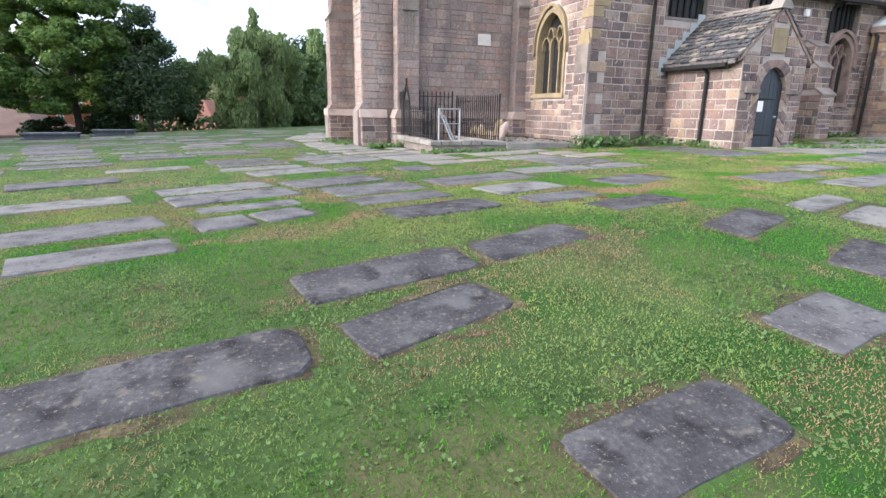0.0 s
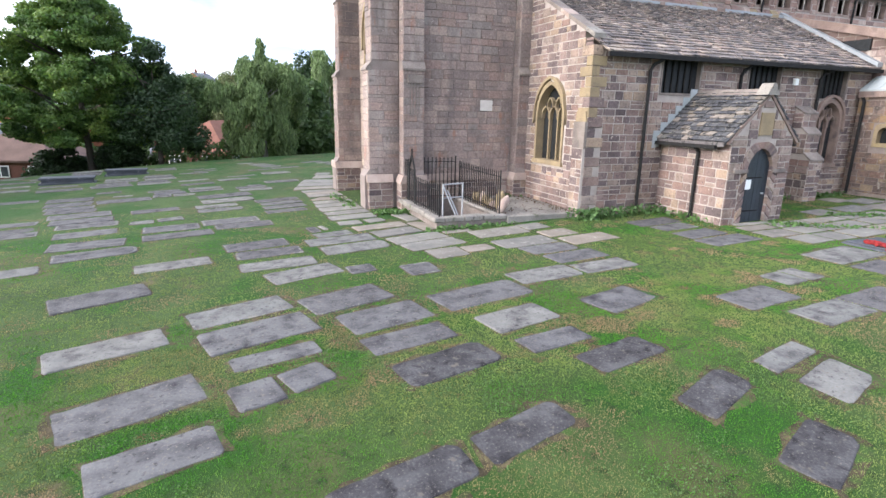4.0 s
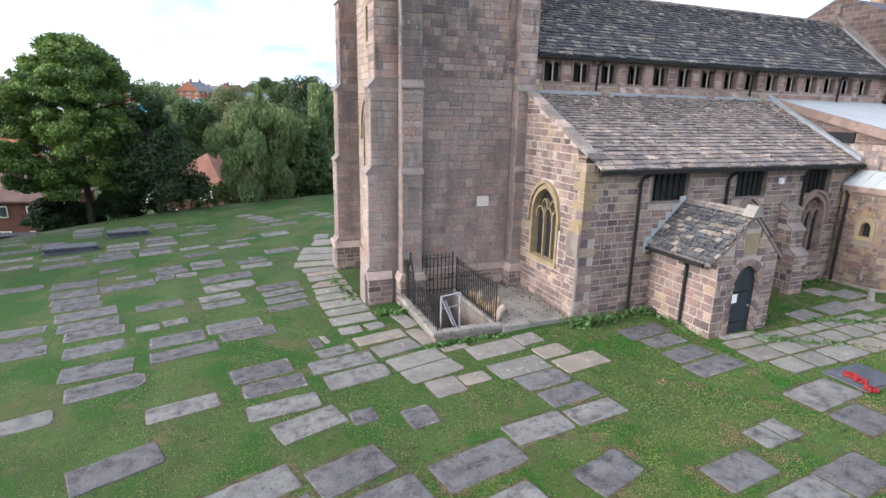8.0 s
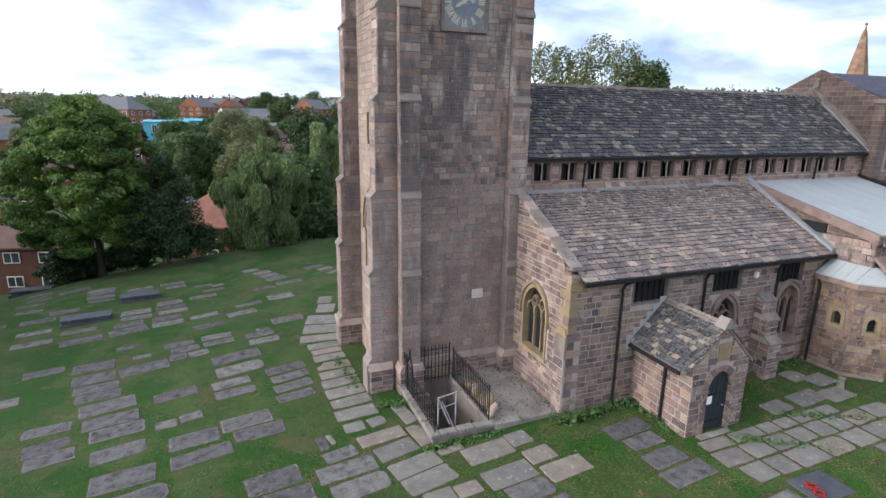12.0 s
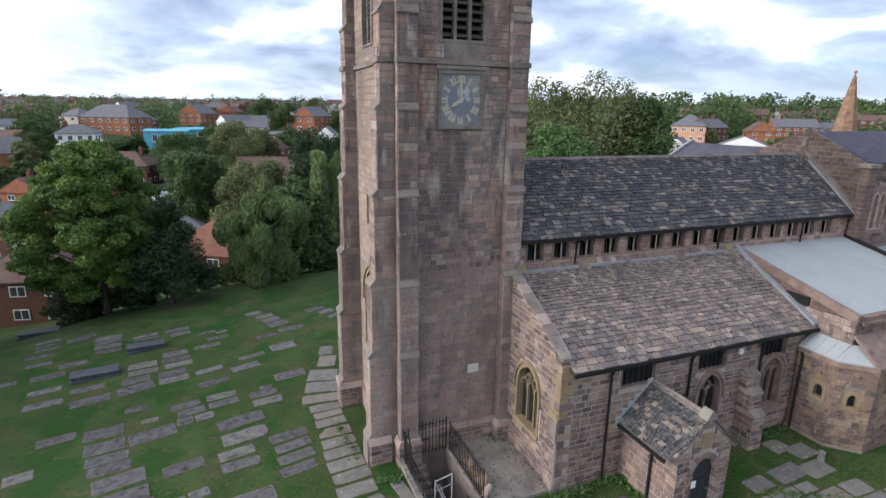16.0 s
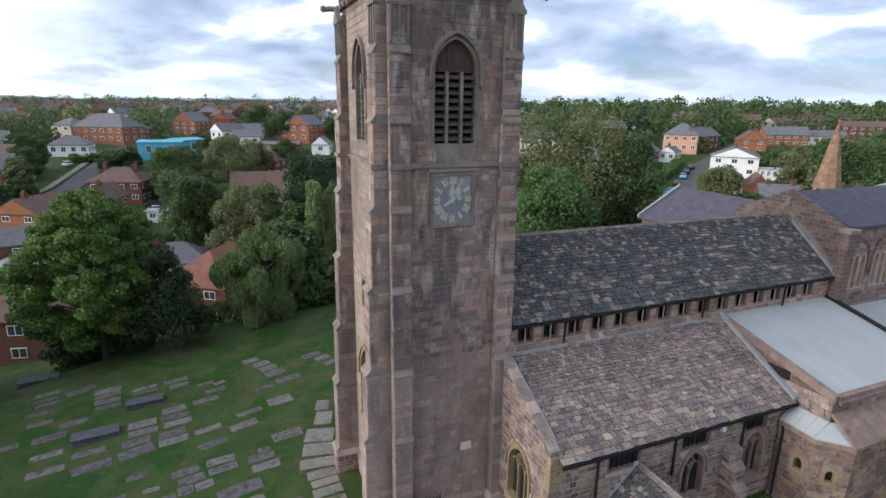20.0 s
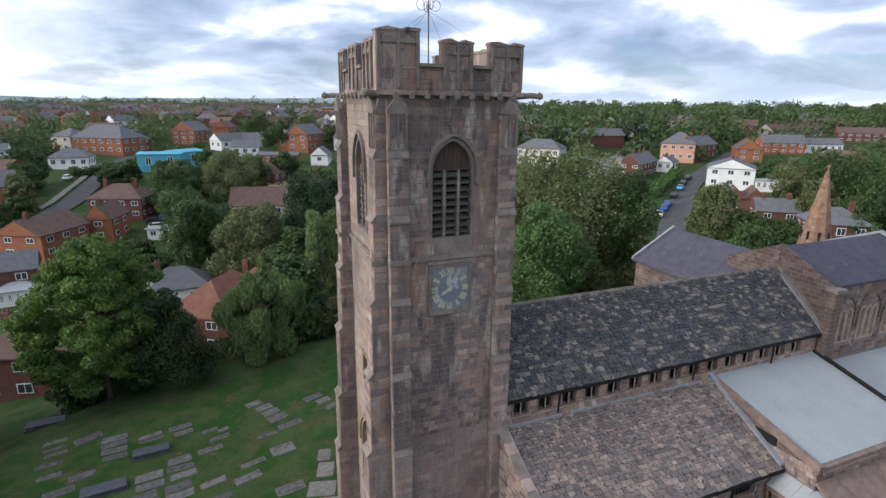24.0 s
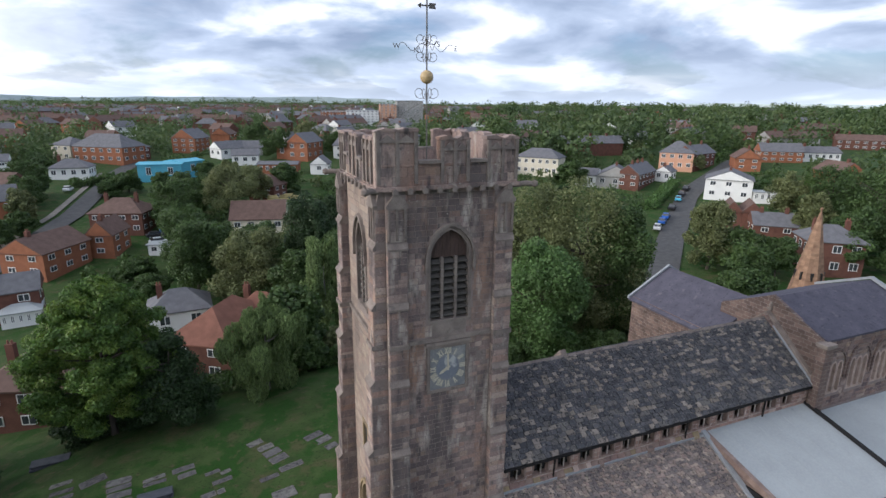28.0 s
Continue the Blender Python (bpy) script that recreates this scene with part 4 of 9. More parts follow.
def traceried(parent, M, outline, cx, w, z0, spring, apex, lights, deep=0.3, mat=None, name="window", label="pointed window with stone tracery and dark leaded glass"):
    mat = mat or M_DRESSED
    win = part(name, ring(grow(outline, 0.12), outline, -0.28, 0.05, M), mat, parent, label)
    part("glass", prism(outline, -deep, -deep + 0.02, M), M_GLASS, win, "dark leaded glass")
    lw = w / lights
    for i in range(1, lights):
        u = cx - w / 2 + lw * i
        part("mullion", prism([(u - 0.032, z0), (u + 0.032, z0), (u + 0.032, spring + 0.15), (u - 0.032, spring + 0.15)], -deep + 0.02, -0.15, M), mat, win)
    for i in range(lights):
        u = cx - w / 2 + lw * (i + 0.5)
        inner = arch(u, lw - 0.1, spring - 0.15, spring - 0.05, spring + 0.3, 5)
        part("light_head", ring(grow(inner, 0.03), inner, -deep + 0.02, -0.13, M, False), mat, win)
    for i in range(lights - 1):
        u = cx - w / 2 + lw * (i + 1)
        inner = arch(u, lw * 0.6, spring + 0.22, spring + 0.3, min(apex - 0.12, spring + 0.62), 4)
        part("tracery", ring(grow(inner, 0.03), inner, -deep + 0.02, -0.13, M, False), mat, win)
    part("sill", prism([(cx - w / 2 - 0.2, z0 - 0.16), (cx + w / 2 + 0.2, z0 - 0.16), (cx + w / 2 + 0.16, z0), (cx - w / 2 - 0.16, z0)], -0.28, 0.1, M), mat, win)
    hood = arch(cx, w + 0.3, spring - 0.25, spring, apex + 0.22)
    part("hood_mould", ring(grow(hood, 0.09), hood, 0.0, 0.13, M, False), mat, win)
    return win


traceried(tower, FW, west_win, -8.9, 2.3, 3.9, 6.4, 7.9, 3, name="west_window")
d = part("west_door", prism(west_door, -0.35, -0.28, FW), M_DOOR, tower, "dark studded west door")
part("door_surround", ring(grow(west_door, 0.18), west_door, -0.28, 0.08, FW), M_DRESSED, d)
s = part("slit_window", ring(grow(slit, 0.16), slit, -0.1, 0.05, FW), M_DRESSED, tower, "narrow stair window in a buff stone frame")
part("glass", prism(slit, -0.09, -0.06, FW), M_GLASS, s)
# carved niche and stone plaque low on the south side
nb = part("niche", prism([(-4.95, 3.3), (-4.55, 3.3), (-4.55, 4.5), (-4.95, 4.5)], 0.44, 0.47, FS), M_GREYSTONE, tower, "panelled stone niche with carved canopy")
for u in (-4.93, -4.82, -4.7, -4.58):
    part("shaft", prism([(u - 0.025, 3.3), (u + 0.025, 3.3), (u + 0.025, 4.5), (u - 0.025, 4.5)], 0.46, 0.53, FS), M_GREYSTONE, nb)
part("canopy", prism([(-5.02, 4.5), (-4.48, 4.5), (-4.44, 4.78), (-5.06, 4.78)], 0.43, 0.6, FS), M_GREYSTONE, nb)
part("plaque", prism([(-1.83, 3.55), (-1.29, 3.55), (-1.29, 3.96), (-1.83, 3.96)], 0.0, 0.05, FS), material("pale_plaque_stone", [(0.5, 0.46, 0.42), (0.6, 0.56, 0.52)], 5, 0.8, 0.1), tower, "small pale stone plaque")

# clock
cx, cz = -2.49, 15.69
clock = part("clock", prism([(-3.42, 14.62), (-1.56, 14.62), (-1.56, 16.75), (-3.42, 16.75)], 0.0, 0.06, FS), M_CLOCK, tower, "square weathered blue clock face with gilt numerals")
DISC = [(cx + 0.53 * math.sin(radians(9 * k)), cz + 0.6 * math.cos(radians(9 * k))) for k in range(40)]
M_CLOCKBLUE = material("flaking_blue_clock_paint", [(0.125, 0.14, 0.175), (0.18, 0.197, 0.232)], 1.4, 0.6, 0.1, 12, stretch=(1, 1, 0.5), spots=[((0.4, 0.4, 0.4), 2.4, 0.565, 0.06)])
part("dial", prism(DISC[::-1], 0.06, 0.068, FS), M_CLOCKBLUE, clock, "flaking blue dial centre")
part("clock_frame", ring([(-3.48, 14.56), (-1.5, 14.56), (-1.5, 16.81), (-3.48, 16.81)], [(-3.36, 14.68), (-1.62, 14.68), (-1.62, 16.69), (-3.36, 16.69)], 0.0, 0.14, FS), M_GREYSTONE, clock)
part("label_mould", prism([(-3.56, 16.84), (-1.42, 16.84), (-1.42, 16.98), (-3.56, 16.98)], 0.0, 0.18, FS), M_GREYSTONE, clock)
NUMERALS = ["XII", "I", "II", "III", "IIII", "V", "VI", "VII", "VIII", "IX", "X", "XI"]
for k, txt in enumerate(NUMERALS):
    a = radians(30 * k)
    T = FS @ Matrix.Translation((cx + 0.72 * math.sin(a), 0.065, cz + 0.8 * math.cos(a))) @ Matrix.Rotation(a, 4, "Y")
    bm = bmesh.new()
    pitch = 0.075
    strokes = []
    u = 0.0
    for ch in txt:
        if ch == "I":
            strokes.append(((u, -0.15), (u, 0.15)))
            u += pitch
        elif ch == "V":
            strokes += [((u, 0.15), (u + 0.05, -0.15)), ((u + 0.1, 0.15), (u + 0.05, -0.15))]
            u += 0.1 + pitch
        else:
            strokes += [((u, 0.15), (u + 0.12, -0.15)), ((u + 0.12, 0.15), (u, -0.15))]
            u += 0.12 + pitch
    u -= pitch
    for (a0, b0), (a1, b1) in strokes:
        p, q = Vector((a0 - u / 2, b0)), Vector((a1 - u / 2, b1))
        nrm = Vector((-(q - p).y, (q - p).x)).normalized() * 0.026
        prism([tuple(p + nrm), tuple(p - nrm), tuple(q - nrm), tuple(q + nrm)], 0.0, 0.012 + 0.001 * len(bm.verts) / 8, T, bm)
    part("numeral", bm, M_GILT, clock, "gilt roman numeral " + txt)
for ang, ln, wd, nm, dd in ((-2, 0.86, 0.035, "minute_pointer", 0.13), (238, 0.5, 0.05, "hour_pointer", 0.1)):
    T = FS @ Matrix.Translation((cx, dd, cz)) @ Matrix.Rotation(radians(ang), 4, "Y")
    part(nm, prism([(-wd, -0.12), (wd, -0.12), (wd * 1.3, ln * 0.7), (0, ln), (-wd * 1.3, ln * 0.7)], 0.0, 0.02, T), M_GILT, clock, "gilt clock pointer")

# weather vane
M_VANE = material("dull_grey_ironwork", [(0.07, 0.065, 0.06), (0.13, 0.12, 0.11)], 6, 0.6, 0.1)
vx, vy = -2.42, 8.52
vane = thing("weather_vane", (vx, vy, TZ), "tall iron weather vane with gilded ball and scrolled arms", "weather vane")
part("pole", tube([(vx, vy, TZ - 0.02), (vx, vy, 31.3)], 0.035, 8), M_VANE, vane)
bm = bmesh.new()
bmesh.ops.create_uvsphere(bm, u_segments=20, v_segments=12, radius=0.29, matrix=pose(vx, vy, 28.1))
for f in bm.faces:
    f.smooth = True
part("ball", bm, M_BALL, vane, "dull gold ball")


def scroll(c, r, a0, turns, axis, n=14):
    pts = []
    for i in range(n + 1):
        t = i / n
        a = a0 + turns * 2 * math.pi * t
        rr = r * (1 - 0.7 * t)
        pts.append((c[0] + axis[0] * rr * math.cos(a), c[1] + axis[1] * rr * math.cos(a), c[2] + rr * math.sin(a)))
    return pts


for z, r in ((27.45, 0.3), (28.95, 0.26), (29.65, 0.26)):
    for axis in ((1, 0), (-1, 0), (0, 1), (0, -1)):
        part("scroll", tube(scroll((vx + axis[0] * r * 1.1, vy + axis[1] * r * 1.1, z), r, math.pi, 1.2, axis), 0.014, 4), M_VANE, vane)
for axis, ch in (((1, 0), "E"), ((-1, 0), "W"), ((0, 1), "N"), ((0, -1), "S")):
    ex, ey = vx + axis[0] * 1.35, vy + axis[1] * 1.35
    pts = [(vx + axis[0] * t * 1.25, vy + axis[1] * t * 1.25, 29.3 + 0.16 * math.sin(t * 9)) for t in [i / 12 for i in range(13)]]
    arm = part("arm", tube(pts, 0.013, 4), M_VANE, vane)
    cu = bpy.data.curves.new("letter", "FONT")
    cu.body, cu.size, cu.extrude, cu.align_x, cu.align_y = ch, 0.3, 0.008, "CENTER", "CENTER"
    tmp = bpy.data.objects.new("letter_source", cu)
    lm = bpy.data.meshes.new_from_object(tmp)
    bpy.data.objects.remove(tmp)
    lm.transform(pose(ex, ey, 29.3, 90, 0, 0))
    mesh_part("letter", lm, M_VANE, arm, "iron letter " + ch)
part("arrow", prism([(vx - 0.42, 30.95), (vx - 0.26, 31.06), (vx - 0.26, 30.98), (vx + 0.1, 30.98), (vx + 0.1, 31.06), (vx + 0.42, 31.06), (vx + 0.36, 30.95), (vx + 0.42, 30.84), (vx + 0.1, 30.84), (vx + 0.1, 30.92), (vx - 0.26, 30.92), (vx - 0.26, 30.84)], vy - 0.015, vy + 0.015), M_VANE, vane, "pierced arrow vane")
for ax, ay in ((TX0 + 0.2, TY0 + 0.2), (TX1 - 0.2, TY0 + 0.2), (TX0 + 0.2, TY1 - 0.2), (TX1 - 0.2, TY1 - 0.2)):
    part("stay", tube([(vx, vy, 27.2), (ax, ay, 25.0)], 0.007, 4), M_VANE, vane, "thin steel stay wire")


# ---- nave with clerestory ----
NY0, NY1, NX0, NX1 = 5.66, 12.94, 0.45, 23.4
RIDGE_Y, RIDGE_Z, EAVE_Z = 9.3, 12.9, 9.66
nave = thing("nave", (12, 8.5, 0), "long sandstone nave with small clerestory windows and dark stone-slate roof", "church")
FN0 = frame_s(NY0)
lights = []
for k in range(15):
    x = 0.98 + k * 1.41
    for o in (0.0, 0.46):
        lights.append([(x + o, 8.64), (x + o + 0.41, 8.64), (x + o + 0.41, 9.46), (x + o, 9.46)])
part("wall", wall([(NX0, -0.5), (NX1, -0.5), (NX1, 9.6), (NX0, 9.6)], lights, 0.5, FN0), M_LIME, nave)
part("wall", box(NX0, NX1, NY1 - 0.5, NY1, -0.5, 9.6), M_MORTAR, nave)
part("gable_wall", prism([(NY0 + 0.5, 8.0), (NY1 - 0.5, 8.0), (NY1 - 0.2, 9.6), (RIDGE_Y, RIDGE_Z + 0.35), (NY0 + 0.2, 9.6)], 0.0, -0.5, frame_e(NX1)), M_COURSED, nave)
rng = random.Random(21)
ns = Pieces()
ns.courses(FN0, NX0, NX1, 8.28, 9.6, rng, h=(0.2, 0.3), l=(0.3, 0.6), holes=[grow(h, 0.03) for h in lights], joint=0.022)
mesh_part("stonework", ns.mesh("stonework"), M_CLER, nave, "pink sandstone blocks of the clerestory", "stuff")
for k in range(15):
    x = 0.98 + k * 1.41
    w = part("clerestory_window", ring([(x - 0.09, 8.56), (x + 0.93, 8.56), (x + 0.93, 9.53), (x - 0.09, 9.53)], [(x, 8.64), (x + 0.84, 8.64), (x + 0.84, 9.46), (x, 9.46)], -0.25, 0.04, FN0), M_BROWNSTONE, nave, "pair of small dark clerestory lights in pink stone")
    part("mullion", prism([(x + 0.41, 8.64), (x + 0.46, 8.64), (x + 0.46, 9.46), (x + 0.41, 9.46)], -0.25, -0.06, FN0), M_BROWNSTONE, w)
    for o in (0.0, 0.46):
        part("glass", prism([(x + o, 8.64), (x + o + 0.41, 8.64), (x + o + 0.41, 9.46), (x + o, 9.46)], -0.3, -0.27, FN0), M_GLASS, w)
        part("light_head", prism([(x + o, 9.46), (x + o, 9.32), (x + o + 0.19, 9.44), (x + o + 0.41, 9.32), (x + o + 0.41, 9.46)], -0.22, -0.06, FN0), M_GREYSTONE, w)
x0 = NX0 + 0.12
while x0 < 13.6:
    wd = rng.uniform(0.28, 0.55)
    out, up_ = rng.uniform(0.14, 0.24), rng.uniform(8.42, 8.52)
    part("sill_stone", prism([(0.0, 8.12), (out, 8.12), (out, 8.26), (0.03, up_), (0.0, up_)], x0, x0 + wd, FN0 @ Matrix(((0, 1, 0, 0), (1, 0, 0, 0), (0, 0, 1, 0), (0, 0, 0, 1)))), rng.choice((M_PINKSTONE, M_BROWNSTONE, M_BROWNSTONE, M_CLER, M_CLER, M_DRESSED)), nave)
    x0 += wd + 0.025


def slate_roof(parent, p0, along, up, length, rise, w, expo, mat, rng, name="slating", thick=0.03, taper=None, grow_rows=0.4):
    """Overlapping stone slates: p0 is the eaves corner, along and up are unit vectors."""
    P = Pieces()
    p0, along, up = Vector(p0), Vector(along).normalized(), Vector(up).normalized()
    nrm = along.cross(up).normalized()
    v, step = 0.0, expo * (1 + grow_rows / 2)
    while v < rise - 0.04:
        # courses diminish from the eaves to the ridge
        share = v / rise
        expo_r = expo * (1 + grow_rows * (0.5 - share))
        wr = w * (1 + grow_rows * 0.8 * (0.5 - share))
        u = -rng.uniform(0, wr)
        while u < length:
            ww = wr * rng.uniform(0.7, 1.35)
            a, b = max(0.0, u), min(length, u + ww)
            if b - a > 0.08:
                if taper is None or taper(a, b, v):
                    lift = rng.uniform(0.015, 0.055)
                    e = min(expo_r * 1.25, rise - v)
                    drop = rng.uniform(-0.035, 0.025)
                    k = len(P.v)
                    j = rng.uniform(0.006, 0.016)
                    for uu, vv, h in ((a + j, v + drop, 0.0), (b - j, v + drop, 0.0), (b - j, v + e, -0.01), (a + j, v + e, -0.01), (a + j, v + drop, thick + lift), (b - j, v + drop + rng.uniform(-0.015, 0.015), thick + lift), (b - j, v + e, 0.012), (a + j, v + e, 0.012)):
                        P.v.append(tuple(p0 + along * uu + up * vv + nrm * h))
                    for q in ((4, 5, 6, 7), (0, 1, 5, 4), (1, 2, 6, 5), (3, 0, 4, 7)):
                        P.f.append(tuple(k + i for i in q))
            u += ww
        v += expo_r
    mesh_part(name, P.mesh(name), mat, parent, "uneven weathered stone slates", "stuff")


def slope(y0, z0, y1, z1):
    d = Vector((0, y1 - y0, z1 - z0))
    return d.normalized(), d.length


up, ln = slope(NY0 - 0.25, EAVE_Z, RIDGE_Y, RIDGE_Z)
rf = part("roof", prism([(NY0 - 0.25, EAVE_Z), (RIDGE_Y, RIDGE_Z), (NY1 + 0.25, EAVE_Z), (NY1 + 0.25, EAVE_Z - 0.12), (RIDGE_Y, RIDGE_Z - 0.14), (NY0 - 0.25, EAVE_Z - 0.12)], 0.0, -(NX1 - NX0 - 0.3), frame_e(NX1 - 0.2)), M_SLATE, nave, "dark stone-slate roof")
slate_roof(nave, (NX0 + 0.05, NY0 - 0.28, EAVE_Z + 0.01), (1, 0, 0), up, NX1 - NX0 - 0.25, ln, 0.33, 0.215, M_SLATE, rng, grow_rows=0.5)
for k in range(38):
    x = NX0 + 0.2 + k * 0.6
    part("ridge_stone", prism([(RIDGE_Y - 0.2, RIDGE_Z - 0.12), (RIDGE_Y, RIDGE_Z + 0.12), (RIDGE_Y + 0.2, RIDGE_Z - 0.12), (RIDGE_Y, RIDGE_Z - 0.02)], x - NX1, x + 0.58 - NX1, frame_e(NX1)), M_GREYSTONE, nave)
part("gutter", box(NX0 + 0.05, NX1 - 0.1, NY0 - 0.36, NY0 - 0.24, EAVE_Z - 0.14, EAVE_Z - 0.02), M_BLACK, nave, "black cast-iron gutter")
for x in (3.85, 12.9, 19.3):
    part("downpipe", tube([(x, NY0 - 0.25, EAVE_Z - 0.1), (x - 0.25, NY0 - 0.1, EAVE_Z - 0.3), (x - 0.3, NY0 - 0.1, 8.2)], 0.05, 6), M_BLACK, nave, "black downpipe")
# raised verge with lead flashing, and finial
part("verge_coping", prism([(NY0 - 0.35, EAVE_Z + 0.0), (RIDGE_Y, RIDGE_Z + 0.2), (NY1, EAVE_Z), (NY1, EAVE_Z + 0.3), (RIDGE_Y, RIDGE_Z + 0.5), (NY0 - 0.35, EAVE_Z + 0.28)], 0.12, -0.3, frame_e(NX1)), M_GREYSTONE, nave, "stone verge coping")
part("flashing", prism([(NY0 - 0.3, EAVE_Z + 0.08), (RIDGE_Y, RIDGE_Z + 0.12), (RIDGE_Y, RIDGE_Z + 0.2), (NY0 - 0.3, EAVE_Z + 0.16)], -0.3, -0.46, frame_e(NX1)), M_FLASH, nave, "grey lead flashing")
bm = tube([(NX1, RIDGE_Y, RIDGE_Z + 0.4), (NX1, RIDGE_Y, RIDGE_Z + 0.9)], 0.1, 6)
add_box(bm, NX1 - 0.16, NX1 + 0.16, RIDGE_Y - 0.16, RIDGE_Y + 0.16, RIDGE_Z + 0.55, RIDGE_Z + 0.68)
bmesh.ops.create_icosphere(bm, subdivisions=1, radius=0.15, matrix=pose(NX1, RIDGE_Y, RIDGE_Z + 0.95))
part("finial", bm, M_GREYSTONE, nave, "small stone finial")

# ---- south aisle ----
AY, AX0, AX1, AEZ = 1.05, 0.1, 14.2, 5.62
ATOP = 8.2
aisle = thing("south_aisle", (7, 3, 0), "sandstone south aisle with lean-to stone-slate roof and pale lime joints", "church")
FA, FAW = frame_s(AY), frame_w(AX0)
FLAT = ((3.05, 4.78), (7.2, 8.86), (11.15, 12.7))
flat = [[(a, 4.28), (b, 4.28), (b, 5.42), (a, 5.42)] for a, b in FLAT]
point = [arch(8.1, 1.3, 1.6, 3.0, 4.0), arch(12.0, 1.4, 1.65, 3.3, 4.15)]
part("wall", wall([(AX0, -0.6), (AX1, -0.6), (AX1, AEZ), (AX0, AEZ)], flat + point, 0.5, FA), M_LIME, aisle)
ww = arch(-3.45, 1.75, 1.75, 3.45, 4.55)
gable = lambda u: 6.0 + (-u - AY) * (8.3 - 6.0) / (NY0 - AY)
part("wall", wall([(-NY0, -0.6), (-AY - 0.5, -0.6), (-AY - 0.5, gable(-AY - 0.5)), (-NY0, gable(-NY0))], [ww], 0.5, FAW), M_LIME, aisle)
part("wall", prism([(AY + 0.5, -0.6), (NY0, -0.6), (NY0, 8.2), (AY + 0.5, 5.8)], 0.0, -0.4, frame_e(AX1)), M_AISLE, aisle)
rng = random.Random(31)
asn = Pieces()
asn.courses(FA, 4.0, AX1, 0.0, AEZ, rng, h=(0.2, 0.32), l=(0.24, 0.58), holes=[grow(h, 0.05) for h in flat] + [grow(p, 0.165) for p in point], joint=0.024)
asn.courses(FA, AX0, 4.0, 3.2, AEZ, rng, h=(0.2, 0.32), l=(0.24, 0.58), holes=[grow(h, 0.05) for h in flat], joint=0.024)
asn.courses(FAW, -NY0, -AY - 0.02, 4.9, 8.3, rng, h=(0.2, 0.32), l=(0.24, 0.58), top=gable, joint=0.024)
mesh_part("stonework", asn.mesh("stonework"), M_AISLE, aisle, "pink, buff and grey sandstone blocks", "stuff")


def single_blocks(parent, M, u0, u1, v0, v1, rng, holes=(), h=(0.26, 0.4), l=(0.35, 0.8), joint=0.024, top=None):
    """Blocks that stand as parts of their own."""
    P = Pieces()
    P.courses(M, u0, u1, v0, v1, rng, h=h, l=l, holes=holes, joint=joint, top=top, proud=0.022)
    for k in range(0, len(P.v), 8):
        me = bpy.data.meshes.new("stone")
        me.from_pydata(P.v[k:k + 8], [], [(4, 5, 6, 7), (0, 1, 5, 4), (1, 2, 6, 5), (2, 3, 7, 6), (3, 0, 4, 7)])
        mesh_part("stone", me, M_PIECE, parent)


traceried(aisle, FAW, ww, -3.45, 1.75, 1.75, 3.45, 4.55, 3, label="pointed three-light window with yellow-buff tracery and dark glass")
traceried(aisle, FA, point[0], 8.1, 1.3, 1.6, 3.0, 4.0, 2, mat=M_BROWNSTONE, label="pointed two-light window in brown stone with dark glass")
traceried(aisle, FA, point[1], 12.0, 1.4, 1.65, 3.3, 4.15, 3, mat=M_BROWNSTONE, label="pointed three-light window in brown stone with dark glass")
for a, b in FLAT:
    w = part("flat_window", ring([(a - 0.06, 4.2), (b + 0.06, 4.2), (b + 0.06, 5.47), (a - 0.06, 5.47)], [(a, 4.28), (b, 4.28), (b, 5.42), (a, 5.42)], -0.3, 0.03, FA), M_GREYSTONE, aisle, "wide dark square-headed window under the eaves")
    part("glass", prism([(a, 4.28), (b, 4.28), (b, 5.42), (a, 5.42)], -0.2, -0.16, FA), M_GLASS, w)
    for k in range(1, 6):
        u = a + (b - a) * k / 6
        part("mullion", prism([(u - 0.03, 4.28), (u + 0.03, 4.28), (u + 0.03, 5.42), (u - 0.03, 5.42)], -0.16, -0.1, FA), M_BLACK, w)
up, ln = slope(AY - 0.35, 5.5, NY0, ATOP)
part("roof", prism([(AY - 0.35, 5.5), (NY0, ATOP), (NY0, ATOP - 0.16), (AY - 0.35, 5.36)], -0.3, -(AX1 - AX0) + 0.35, frame_e(AX1 + 0.25)), M_ASLATE, aisle, "lean-to stone-slate roof")
slate_roof(aisle, (AX0 + 0.33, AY - 0.38, 5.51), (1, 0, 0), up, AX1 - AX0 - 0.42, ln, 0.3, 0.215, M_ASLATE, rng, grow_rows=0.8)
part("flashing", box(AX0 + 0.35, AX1, NY0 - 0.22, NY0, ATOP - 0.06, ATOP + 0.07), M_FLASH, aisle, "pale lead flashing along the roof top")
part("gutter", box(AX0 + 0.3, AX1 - 0.05, AY - 0.47, AY - 0.36, 5.36, 5.5), M_BLACK, aisle, "black cast-iron gutter")
for k in range(9):
    a, b = -AY + 0.12 - k * 0.54, -AY + 0.12 - (k + 1) * 0.54 + 0.015
    part("coping_stone", prism([(a, gable(a)), (b, gable(b)), (b, gable(b) + 0.14), (a, gable(a) + 0.14)], 0.09, -0.36, FAW), (M_GREYSTONE if k % 3 else M_PINKSTONE) if k else M_CONC, aisle, "flat coping stone")
part("verge", prism([(AY - 0.3, 5.62), (NY0, 8.28), (NY0, 8.44), (AY - 0.3, 5.78)], 0.08, -0.24, frame_e(AX1)), M_FLASH, aisle, "grey lead-capped verge")
qr = random.Random(33)
